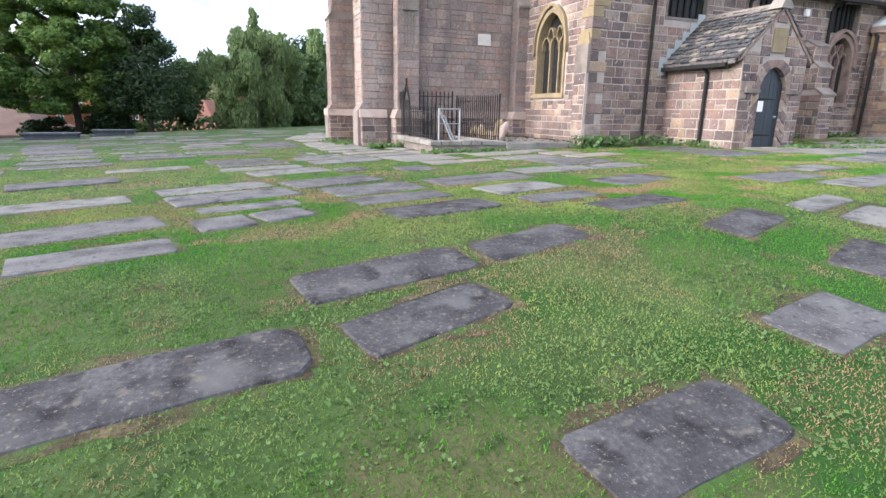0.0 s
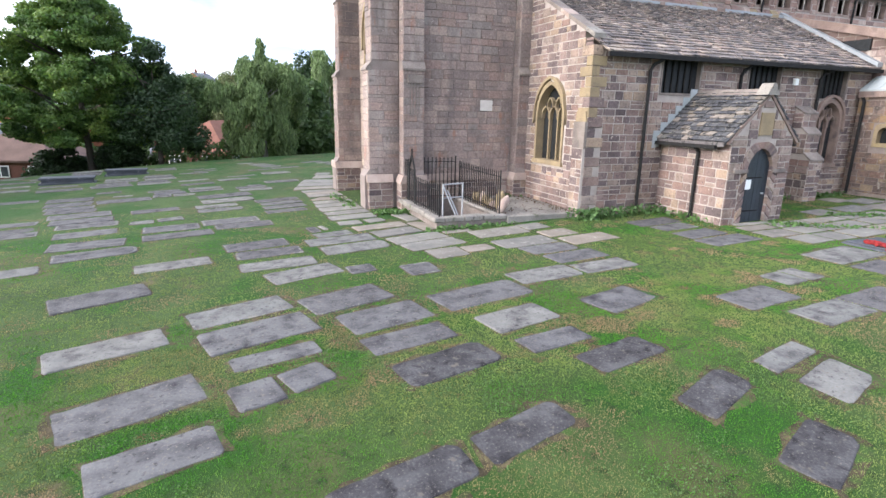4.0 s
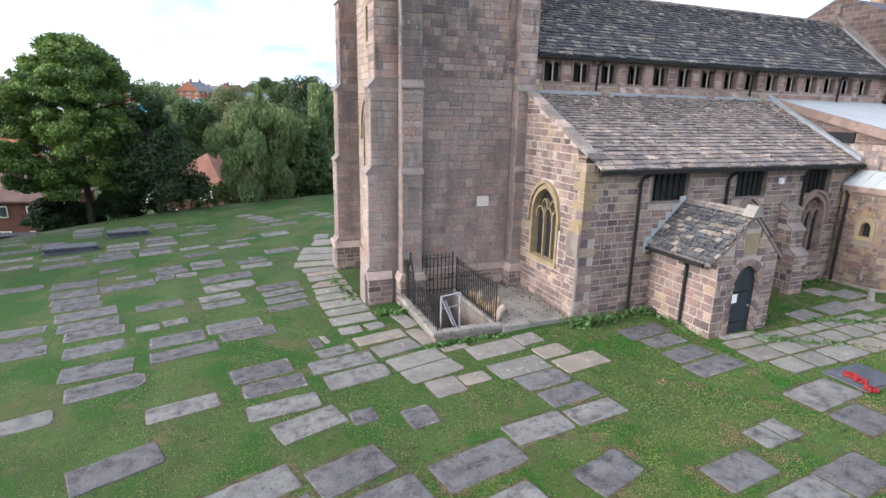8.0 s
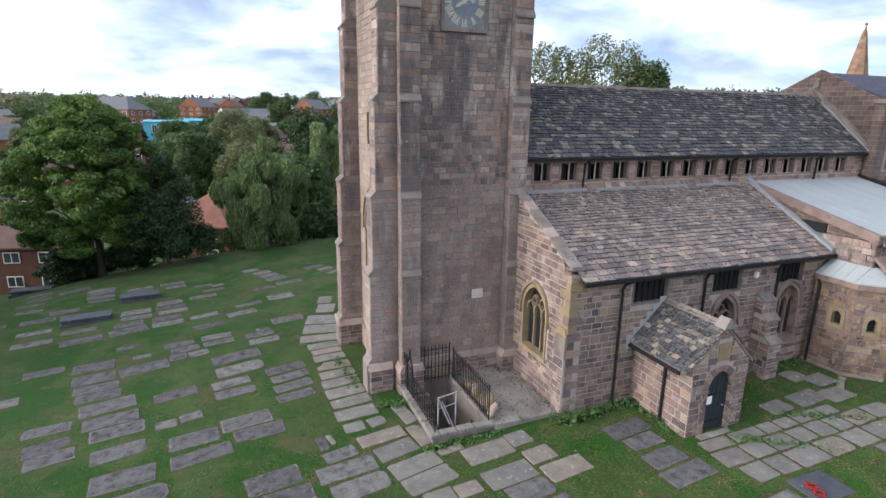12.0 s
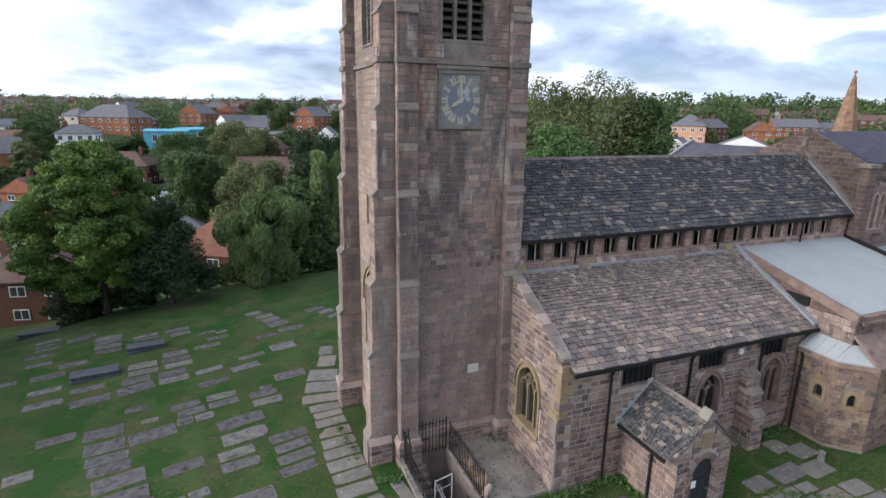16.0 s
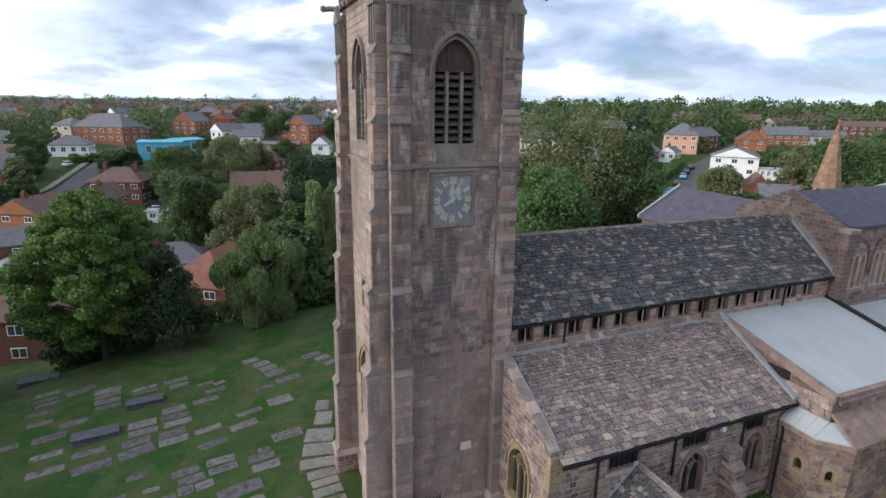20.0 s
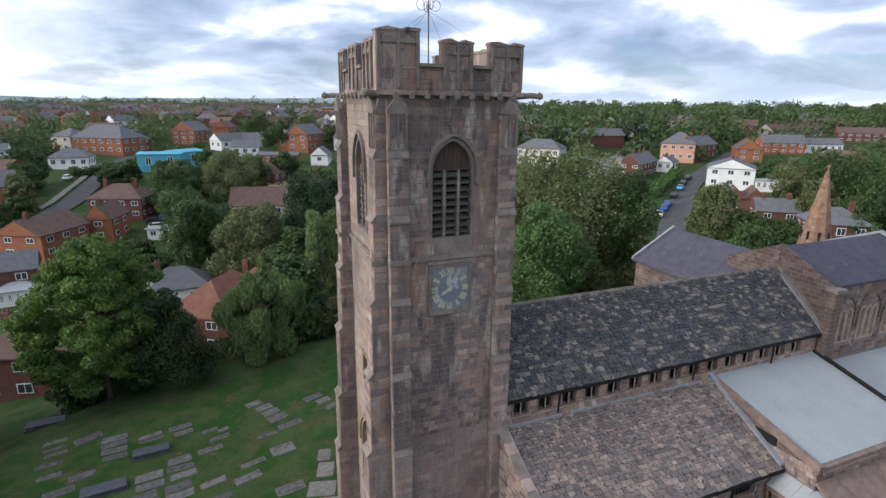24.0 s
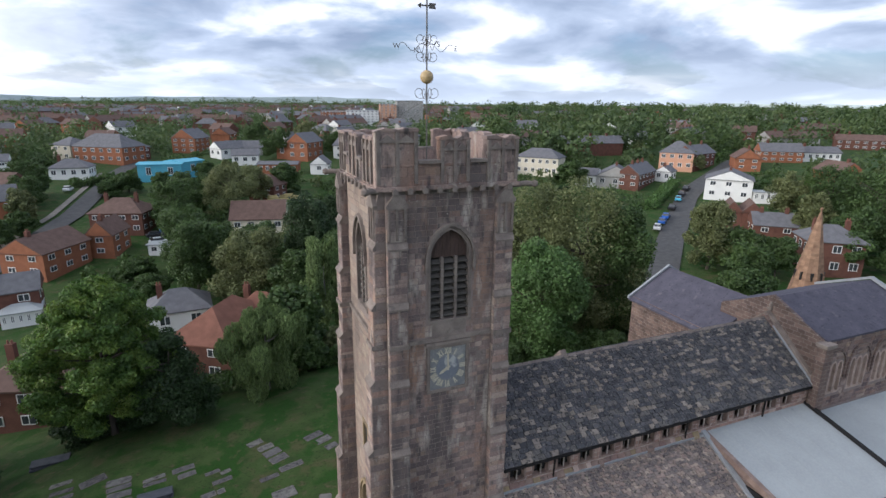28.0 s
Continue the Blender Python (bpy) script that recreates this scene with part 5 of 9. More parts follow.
for k in range(17):
    z = 0.05 + k * 0.335
    lx, ly = (0.6, 0.33) if k % 2 else (0.33, 0.58)
    part("quoin", box(AX0 - 0.035, AX0 + lx * qr.uniform(0.85, 1.1), AY - 0.035, AY + ly * qr.uniform(0.85, 1.1), z, z + 0.315, 0.012), M_DRESSED if k > 9 and k % 5 != 1 else M_PIECE, aisle, "yellow-buff corner stone" if k > 10 else "")


def coursed_buttress(parent, x0, x1, stages, back, label, seed):
    """A stepped buttress against a south wall, in coursed blocks: stages of (foot z, top z, face y)."""
    ob = None
    rg = random.Random(seed)
    st = Pieces()
    for i, (z0, z1, yf) in enumerate(stages):
        nxt = stages[i + 1][2] if i + 1 < len(stages) else back
        o = part("buttress" if ob is None else "stage", prism([(yf, z0), (back, z0), (back, z1 + 0.25), (nxt, z1 + 0.25), (yf, z1)], x0 + 0.01, x1 - 0.01, Matrix(((0, 1, 0, 0), (1, 0, 0, 0), (0, 0, 1, 0), (0, 0, 0, 1)))), M_LIME, ob or parent, label if ob is None else "")
        ob = ob or o
        st.courses(frame_s(yf), x0, x1, z0, z1, rg, h=(0.22, 0.34), l=(0.26, 0.55), joint=0.028)
        st.courses(frame_w(x0), -back, -yf, z0, z1, rg, h=(0.22, 0.34), l=(0.26, 0.55), joint=0.028)
        st.courses(frame_e(x1), yf, back, z0, z1, rg, h=(0.22, 0.34), l=(0.26, 0.55), joint=0.028)
        part("weathering", prism([(yf - 0.05, z1 - 0.05), (nxt + 0.02, z1 + 0.24), (nxt + 0.02, z1 + 0.3), (yf - 0.05, z1 + 0.02)], x0 - 0.03, x1 + 0.03, Matrix(((0, 1, 0, 0), (1, 0, 0, 0), (0, 0, 1, 0), (0, 0, 0, 1)))), M_GREYSTONE, ob)
    mesh_part("stonework", st.mesh("stonework"), M_AISLE, ob, "", "stuff")


coursed_buttress(aisle, 9.95, 10.7, [(-0.4, 1.9, 0.05), (2.1, 2.9, 0.35), (3.1, 3.7, 0.62)], AY, "stepped sandstone buttress with pale joints", 34)
# clasping pilaster on the west face beside the corner
part("pilaster", box(AX0 - 0.14, AX0, AY - 0.02, AY + 0.62, -0.5, 2.35, 0.015), M_LIME, aisle, "shallow corner pilaster of large blocks")
pst = Pieces()
pst.courses(frame_w(AX0 - 0.14), -AY - 0.62, -AY + 0.02, -0.3, 2.35, qr, h=(0.24, 0.36), l=(0.3, 0.6), joint=0.025)
mesh_part("pilaster_stonework", pst.mesh("pilaster_stonework"), M_AISLE, aisle, "", "stuff")
part("pilaster_head", prism([(-AY - 0.64, 2.35), (-AY + 0.04, 2.35), (-AY + 0.04, 3.25), (-AY - 0.64, 3.25)], 0.02, 0.13, FAW), M_GREYSTONE, aisle, "large grey block over the pilaster")
part("pilaster_weathering", prism([(AY - 0.02, 3.25), (AY + 0.6, 3.25), (AY + 0.55, 3.6), (AY + 0.05, 3.6)], 0.0, -0.06, frame_e(AX0 - 0.03)), M_DRESSED, aisle)
for x, zb in ((2.42, 0.05), (6.68, 3.2), (10.98, 1.0)):
    part("downpipe", tube([(x + 0.35, AY - 0.4, 5.4), (x + 0.1, AY - 0.15, 5.2), (x, AY - 0.12, 5.0), (x, AY - 0.12, zb)], 0.06, 8), M_BLACK, aisle, "black downpipe")
part("floodlight", box(9.55, 9.75, AY - 0.14, AY + 0.0, 4.75, 5.0, 0.02), M_WHITE, aisle, "small white floodlight")

# ---- porch ----
PX0, PX1, PY, PCX = 3.4, 6.1, -1.95, 4.75
porch = thing("porch", (PCX, -0.5, 0), "small gabled sandstone porch with stone-slate roof and round-arched dark door", "porch")
FP = frame_s(PY)
door_o = arch(PCX, 1.12, -0.2, 1.85, 2.55, 9)
part("wall", wall([(PX0, -0.4), (PX1, -0.4), (PX1, 2.95), (PCX, 4.3), (PX0, 2.95)], [door_o], 0.45, FP), M_LIME, porch)
part("wall", box(PX0, PX0 + 0.4, PY + 0.45, AY, -0.4, 2.85), M_LIME, porch)
part("wall", box(PX1 - 0.4, PX1, PY + 0.45, AY, -0.4, 2.85), M_LIME, porch)
ptop = lambda u: 2.95 + (1.35 - abs(u - PCX)) * 1.35 / 1.35
panel = [(PCX - 0.28, 2.95), (PCX + 0.28, 2.95), (PCX + 0.28, 3.65), (PCX - 0.28, 3.65)]
single_blocks(porch, FP, PX0, PX1, 0.0, 4.25, random.Random(41), holes=[grow(door_o, 0.2), panel], top=ptop, h=(0.22, 0.36), l=(0.28, 0.66), joint=0.024)
single_blocks(porch, frame_w(PX0), -AY, -PY, 0.0, 2.9, random.Random(42), h=(0.22, 0.34), l=(0.28, 0.62))
single_blocks(aisle, FA, AX0 + 0.6, PX0, 0.0, 3.2, random.Random(43), h=(0.2, 0.34), l=(0.26, 0.58))
single_blocks(aisle, FAW, -NY0, -AY - 0.35, 0.0, 4.9, random.Random(44), holes=[grow(ww, 0.17)], h=(0.2, 0.33), l=(0.28, 0.62), joint=0.024)
dr = part("door", prism(arch(PCX, 1.1, -0.1, 1.85, 2.54, 9), -0.16, -0.1, FP), M_DOOR, porch, "blue-black painted plank door, closed")
for k in range(6):
    u = PCX - 0.46 + k * 0.184
    top = 1.83 + 0.62 * math.sqrt(max(0.0, 1 - ((abs(u - PCX) + 0.09) / 0.62) ** 2))
    part("plank", prism([(u - 0.086, -0.02), (u + 0.086, -0.02), (u + 0.086, top), (u - 0.086, top)], -0.1, -0.082 + 0.004 * (k % 2), FP), M_DOOR, dr)
for zz in (0.45, 1.55):
    part("strap_hinge", prism([(PCX - 0.5, zz), (PCX + 0.3, zz + 0.015), (PCX + 0.3, zz + 0.045), (PCX - 0.5, zz + 0.06)], -0.08, -0.065, FP), M_BLACK, dr)
part("notice", prism([(PCX - 0.42, 1.2), (PCX - 0.18, 1.2), (PCX - 0.18, 1.52), (PCX - 0.42, 1.52)], -0.063, -0.058, FP), M_WHITE, dr, "white paper notice")
part("door_knob", tube([tuple(FP @ Vector((PCX + 0.38, -0.08, 1.05))), tuple(FP @ Vector((PCX + 0.38, -0.01, 1.05)))], 0.035, 8), M_FLASH, dr)
door_in = [(u - 0.008 if u > PCX else u + 0.008, v - 0.008 if v > 1.0 else v) for u, v in door_o]
voussoirs(grow(door_o, 0.2), door_in, -0.4, 0.05, FP, M_PIECE, porch, "arch_stone")
part("impost", prism([(PX0 + 0.2, 1.75), (PCX - 0.56, 1.75), (PCX - 0.56, 1.87), (PX0 + 0.2, 1.87)], 0.0, 0.09, FP), M_GREYSTONE, porch)
part("impost", prism([(PCX + 0.56, 1.75), (PX1 - 0.2, 1.75), (PX1 - 0.2, 1.87), (PCX + 0.56, 1.87)], 0.0, 0.09, FP), M_GREYSTONE, porch)
part("panel", prism(panel, 0.0, 0.05, FP), M_DRESSED, porch, "buff carved stone panel")
for sgn in (-1, 1):
    pts = [(PCX + sgn * 1.52, 2.66), (PCX, 4.16), (PCX, 4.27), (PCX + sgn * 1.52, 2.77)]
    part("gable_coping", prism(pts, 0.05, -0.05, FP), M_BROWNSTONE, porch, "stone gable coping")
    e0 = Vector((PCX + sgn * 1.63, 0, 2.72))
    updir = (Vector((PCX, 0, 4.32)) - e0)
    part("roof", prism([(PCX + sgn * 1.63, 2.7), (PCX, 4.3), (PCX, 4.18), (PCX + sgn * 1.63, 2.58)], -0.055, -(AY - PY), FP), M_PSLATE, porch, "stone-slate porch roof")
    start = (e0.x, AY, e0.z) if sgn < 0 else (e0.x, PY - 0.06, e0.z)
    slate_roof(porch, start, (0, -1, 0) if sgn < 0 else (0, 1, 0), updir, AY - PY + 0.06, updir.length, 0.26, 0.18, M_SLATE, random.Random(45))
    part("gutter", box(PCX + sgn * 1.68 - 0.05, PCX + sgn * 1.68 + 0.05, PY + 0.3, AY - 0.05, 2.5, 2.62), M_BLACK, porch)
part("apex_stone", prism([(PCX - 0.26, 4.2), (PCX + 0.26, 4.2), (PCX + 0.05, 4.56), (PCX - 0.05, 4.56)], 0.1, -0.34, FP), M_CONC, porch)
for k in range(8):
    part("ridge_tile", prism([(PCX - 0.17, 4.22), (PCX, 4.4), (PCX + 0.17, 4.22), (PCX, 4.3)], -0.38 - k * 0.32, -0.68 - k * 0.32, FP), M_GREYSTONE, porch)
for k in range(6):
    u = PCX - 1.83 + k * 0.3
    z = 2.55 + (u - PCX + 1.63) * 1.6 / 1.63
    part("flashing_step", prism([(u, z), (u + 0.3, z + 0.05), (u + 0.3, z + 0.62), (u, z + 0.62)], 0.02, 0.04 + 0.003 * (k % 2), FA), M_LEAD, porch, "stepped pale lead flashing against the aisle wall" if k == 0 else "")
part("downpipe", tube([(PX0 - 0.3, -0.75, 2.56), (PX0 - 0.09, -0.75, 2.35), (PX0 - 0.09, -0.75, 0.0)], 0.055, 8), M_BLACK, porch, "black downpipe")
part("step", box(PCX - 0.9, PCX + 0.9, PY - 0.35, PY - 0.06, -0.1, 0.12, 0.02), M_CONC, porch)

# ---- flat-roofed south chapel and low vestry ----
chapel = thing("south_chapel", (18, 2, 0), "sandstone chapel with a broad pale grey lead roof", "church")
part("wall", box(14.3, 14.8, -0.4, NY0, -0.4, 6.35), M_MORTAR, chapel)
part("wall", box(14.8, 23.0, -0.85, -0.4, -0.4, 6.35), M_MORTAR, chapel)
cst = Pieces()
rng = random.Random(51)
cst.courses(frame_w(14.3), -NY0, 0.85, 4.6, 6.35, rng, h=(0.22, 0.34), l=(0.28, 0.65))
cst.courses(frame_s(-0.85), 14.3, 23.0, 0.0, 6.35, rng, h=(0.22, 0.34), l=(0.28, 0.65))
mesh_part("stonework", cst.mesh("stonework"), M_UPPER, chapel, "brown sandstone blocks", "stuff")
side = [(-0.95, 6.3), (NY0, 7.95), (NY0, 8.3), (-0.95, 6.68)]
part("parapet", prism(side, 0.0, 0.3, frame_e(14.15)), M_BROWNSTONE, chapel, "sloping stone parapet")
part("wall", prism([(-0.85, 6.3), (NY0, 6.3), (NY0, 8.0), (-0.85, 6.35)], 0.05, 0.3, frame_e(14.25)), M_COURSED, chapel)
part("parapet", box(14.45, 23.0, -1.0, -0.7, 6.3, 6.62), M_BROWNSTONE, chapel)
part("parapet_moulding", box(14.4, 23.0, -1.08, -1.0, 6.22, 6.4, 0.02), M_BROWNSTONE, chapel)
part("roof", prism([(-0.72, 6.55), (NY0, 8.18), (NY0, 8.26), (-0.72, 6.64)], 0.0, 8.5, frame_e(14.42)), M_LEAD, chapel, "smooth pale grey lead roof")
for k in range(1, 7):
    x = 14.42 + k * 1.2
    part("lead_roll", prism([(-0.7, 6.64), (NY0, 8.26), (NY0, 8.275), (-0.7, 6.655)], 0.0, 0.05, frame_e(x)), M_LEAD, chapel)
part("gutter", prism([(-0.9, 6.62), (NY0, 8.28), (NY0, 8.45), (-0.9, 6.78)], 0.0, 0.25, frame_e(22.92)), M_BLACK, chapel, "dark gutter")
part("wall", box(23.3, 33.0, -0.85, -0.4, -0.4, 6.0), M_COURSED, chapel)
part("roof", prism([(-0.72, 6.0), (5.55, 7.3), (5.55, 7.38), (-0.72, 6.08)], 0.0, 9.6, frame_e(23.3)), M_LEAD, chapel, "lower lead roof beside the chancel")
part("window", box(14.2, 14.29, 1.35, 2.6, 6.35, 6.8), M_GLASS, chapel, "dark louvred opening above the aisle roof")

vestry = thing("vestry", (15, -1.2, 0), "low sandstone vestry with small trefoil windows and lead lean-to roof", "church")
FVW = frame_w(13.5)
q7 = math.sqrt(0.5)
FVC = Matrix(((q7, -q7, 0, 13.5), (-q7, -q7, 0, -0.95), (0, 0, 1, 0), (0, 0, 0, 1)))
vw = [arch(0.3, 0.42, 2.55, 2.95, 3.2, 5), arch(0.72, 0.36, 2.5, 2.9, 3.15, 5)]
part("wall", wall([(-0.9, -0.4), (0.95, -0.4), (0.95, 4.6), (-0.9, 4.6)], [vw[0]], 0.4, FVW), M_MORTAR, vestry)
part("wall", wall([(0.0, -0.4), (1.49, -0.4), (1.49, 4.6), (0.0, 4.6)], [vw[1]], 0.3, FVC), M_MORTAR, vestry)
part("wall", box(14.55, 23.0, -2.0, -1.6, -0.4, 4.6), M_MORTAR, vestry)
vst = Pieces()
vst.courses(FVW, -0.9, 0.95, 0.0, 4.5, rng, h=(0.22, 0.34), l=(0.28, 0.65), joint=0.014, holes=[grow(vw[0], 0.15)])
vst.courses(FVC, 0.0, 1.49, 0.0, 4.5, rng, h=(0.22, 0.34), l=(0.28, 0.65), joint=0.014, holes=[grow(vw[1], 0.13)])
vst.courses(frame_s(-2.0), 14.55, 23.0, 0.0, 4.5, rng, h=(0.22, 0.34), l=(0.28, 0.65), joint=0.014)
mesh_part("stonework", vst.mesh("stonework"), M_VESTRY, vestry, "warm brown and pink sandstone blocks", "stuff")
for M, u0, u1 in ((FVW, -0.9, 1.0), (FVC, -0.03, 1.52)):
    part("cornice", prism([(u0, 4.38), (u1, 4.38), (u1, 4.62), (u0, 4.62)], 0.0, 0.12, M), M_BROWNSTONE, vestry, "moulded stone cornice")
    part("plinth", prism([(u0, -0.4), (u1, -0.4), (u1, 0.5), (u0, 0.5)], 0.03, 0.09, M), M_AISLE, vestry)
for v, M in zip(vw, (FVW, FVC)):
    w = part("trefoil_window", ring(grow(v, 0.15), v, -0.2, 0.05, M), M_DRESSED, vestry, "small trefoil window in a yellow stone surround")
    part("glass", prism(v, -0.24, -0.22, M), M_GLASS, w)
bm = bmesh.new()
eave = [(13.38, 0.9), (13.38, -1.0), (14.45, -2.05)]
head = [(14.3, 0.9), (14.3, -0.75), (14.75, -1.25)]
rows = []
for pts, z in ((eave, 4.62), (head, 5.2), (head, 5.27), (eave, 4.69)):
    rows.append([bm.verts.new((x, y, z)) for x, y in pts])
for a, b in zip(rows, rows[1:] + rows[:1]):
    for k in range(2):
        bm.faces.new((a[k], a[k + 1], b[k + 1], b[k]))
for k in (0, 2):
    bm.faces.new([r[k] for r in rows])
bmesh.ops.recalc_face_normals(bm, faces=bm.faces[:])
lr = part("lead_roof", bm, M_LEAD, vestry, "pale lead lean-to roof with a canted end")
for k in range(4):
    y = 0.7 - k * 0.5
    part("lead_roll", prism([(13.4, 4.7), (14.28, 5.265), (14.28, 5.3), (13.4, 4.735)], -y - 0.025, -y + 0.025, Matrix(((1, 0, 0, 0), (0, -1, 0, 0), (0, 0, 1, 0), (0, 0, 0, 1)))), M_LEAD, lr)
part("roof", prism([(-2.15, 4.5), (-0.85, 5.6), (-0.85, 5.75), (-2.15, 4.65)], 0.0, 8.7, frame_e(14.3)), M_BROWNSTONE, vestry, "sloping stone-flag roof")
part("downpipe", tube([(13.55, 0.88, 4.5), (13.38, 0.62, 4.2), (13.38, 0.62, 0.4)], 0.06, 8), M_BLACK, vestry, "black downpipe")

# ---- chancel, crossing pier, north transept, stair turret ----
chancel = thing("chancel", (28, 8.5, 0), "tall sandstone chancel with arcaded windows and grey slate roof", "church")
FC = frame_s(5.6)
ch_w = [arch(24.6 + k * 2.6 + o, 0.42, 8.6, 10.4, 10.8, 4) for k in range(3) for o in (0.0, 0.62, 1.24)]
part("wall", wall([(23.6, -0.5), (34, -0.5), (34, 12.75), (23.6, 12.75)], ch_w, 0.5, FC), M_MORTAR, chancel)
part("wall", box(33.5, 34, 6.1, 11.5, -0.5, 12.75), M_MORTAR, chancel)
cst = Pieces()
cst.courses(FC, 23.6, 34, 7.5, 12.75, rng, h=(0.24, 0.34), holes=[grow(w, 0.12) for w in ch_w])
mesh_part("stonework", cst.mesh("stonework"), M_AISLE, chancel, "red-brown sandstone blocks", "stuff")
for w in ch_w:
    o = part("lancet", ring(grow(w, 0.08), w, -0.2, 0.03, FC), M_PINKSTONE, chancel)
    part("glass", prism(w, -0.3, -0.27, FC), M_GLASS, o)
for k in range(3):
    o = arch(25.22 + k * 2.6, 2.1, 9.6, 10.5, 11.7)
    part("relieving_arch", ring(grow(o, 0.16), o, 0.0, 0.1, FC, False), M_COURSED, chancel)
for sgn in (-1, 1):
    part("roof", prism([(RIDGE_Y + sgn * 3.95, 12.7), (RIDGE_Y, 14.35), (RIDGE_Y, 14.25), (RIDGE_Y + sgn * 3.95, 12.55)], -0.1, 10.5, frame_e(23.7)), M_BSLATE, chancel, "blue-grey slate roof")
part("verge", prism([(5.3, 12.7), (RIDGE_Y, 14.42), (13.3, 12.7), (13.3, 12.9), (RIDGE_Y, 14.62), (5.3, 12.9)], 10.4, 10.7, frame_e(23.7)), M_FLASH, chancel)
part("crossing_gable", prism([(5.4, 8), (13.2, 8), (13.2, 12.6), (RIDGE_Y, 14.5), (5.4, 12.6)], 0.02, 0.3, frame_e(23.42)), M_COURSED, chancel)
part("pier", box(22.95, 23.75, 4.95, 5.55, 6.5, 12.4, 0.03), M_COURSED, chancel, "square stone crossing pier")
part("pier_cap", box(22.85, 23.85, 4.85, 5.62, 12.4, 12.65, 0.03), M_GREYSTONE, chancel)

transept = thing("north_transept", (25, 16, 0), "red sandstone north transept with purple-grey slate roof", "church")
part("wall", box(21.5, 29.5, 11.9, 20.5, -1.5, 10.8), M_COURSED, transept)
for sgn in (-1, 1):
    part("roof", prism([(25.5 + sgn * 4.3, 10.6), (25.5, 13.0), (25.5, 12.88), (25.5 + sgn * 4.3, 10.45)], -20.7, -11.7, Matrix(((1, 0, 0, 0), (0, -1, 0, 0), (0, 0, 1, 0), (0, 0, 0, 1)))), M_BSLATE, transept, "purple-grey slate roof")
part("verge", prism([(21.2, 10.6), (25.5, 13.05), (29.8, 10.6), (29.8, 10.8), (25.5, 13.25), (21.2, 10.8)], 20.6, 20.8), M_FLASH, transept, "grey lead-capped verge")
part("gable", prism([(21.5, 10.6), (25.5, 12.9), (29.5, 10.6)], 20.3, 20.6), M_COURSED, transept)
naisle = thing("north_aisle", (14, 13, 0), "sandstone north aisle with slate roof behind the nave", "church")
part("wall", box(9.5, 20.8, 11.5, 16.0, -1.0, 8.6), M_COURSED, naisle)
for sgn in (-1, 1):
    part("roof", prism([(13.8 + sgn * 2.5, 8.2), (13.8, 10.4), (13.8, 10.25), (13.8 + sgn * 2.5, 8.05)], 0.0, 11.0, frame_e(9.8)), M_BSLATE, naisle, "dark slate roof")
part("gable", prism([(11.4, 8.1), (16.2, 8.1), (13.8, 10.75)], -0.25, 0.2, frame_e(9.6)), M_GREYSTONE, naisle)
turret = thing("stair_turret", (35.6, 14.8, 0), "slender orange sandstone stair turret with pointed stone spire", "turret")
bm = bmesh.new()
bmesh.ops.create_cone(bm, cap_ends=True, segments=8, radius1=1.7, radius2=1.62, depth=11.0, matrix=pose(35.6, 14.8, 4.6))
part("shaft", bm, M_COURSED, turret)
bm = bmesh.new()
bmesh.ops.create_cone(bm, cap_ends=True, segments=8, radius1=1.78, radius2=1.66, depth=0.3, matrix=pose(35.6, 14.8, 10.1))
part("cornice", bm, M_PINKSTONE, turret)
M_SPIRE = material("orange_spire_stone", [(0.17, 0.1, 0.068), (0.25, 0.155, 0.1), (0.31, 0.2, 0.135)], 2.5, 0.9, 0.4, 14, island=0.18)
sp = Pieces()
rg = random.Random(58)
z = 10.2
while z < 18.3:
    hh = 0.24
    ra, rb = 0.05 + 0.185 * (18.7 - z), 0.05 + 0.185 * (18.7 - z - hh)
    for k in range(8):
        a0, a1 = radians(45 * k + 22.5), radians(45 * k + 67.5)
        nb = 2 if ra > 0.8 else 1
        for q in range(nb):
            f0, f1 = q / nb, (q + 1) / nb
            lift = rg.uniform(0.0, 0.02)
            n0 = len(sp.v)
            for rad, zz in ((ra, z + 0.008), (rb, z + hh - 0.008)):
                for f in (f0 + 0.01, f1 - 0.01):
                    cxx = math.cos(a0) * (1 - f) + math.cos(a1) * f
                    cyy = math.sin(a0) * (1 - f) + math.sin(a1) * f
                    sp.v.append((35.6 + (rad + lift) * cxx, 14.8 + (rad + lift) * cyy, zz))
            sp.f.append((n0, n0 + 1, n0 + 3, n0 + 2))
    z += hh
bm = bmesh.new()
bmesh.ops.create_cone(bm, cap_ends=True, segments=8, radius1=1.6, radius2=0.03, depth=8.5, matrix=pose(35.6, 14.8, 14.45, 0, 0, 22.5))
spire = part("spire", bm, M_SPIRE, turret, "tall pointed orange stone spire")
mesh_part("spire_stonework", sp.mesh("spire_stonework"), M_SPIRE, spire, "", "stuff")
for a in range(0, 360, 45):
    ca, sa = math.cos(radians(a)), math.sin(radians(a))
    part("lucarne", box(35.6 + 1.02 * ca - 0.09, 35.6 + 1.02 * ca + 0.09, 14.8 + 1.02 * sa - 0.09, 14.8 + 1.02 * sa + 0.09, 12.6, 13.3), M_GLASS, turret, "narrow dark spire opening")
bm = bmesh.new()
bmesh.ops.create_icosphere(bm, subdivisions=1, radius=0.14, matrix=pose(35.6, 14.8, 18.75))
part("finial", bm, M_SPIRE, turret)

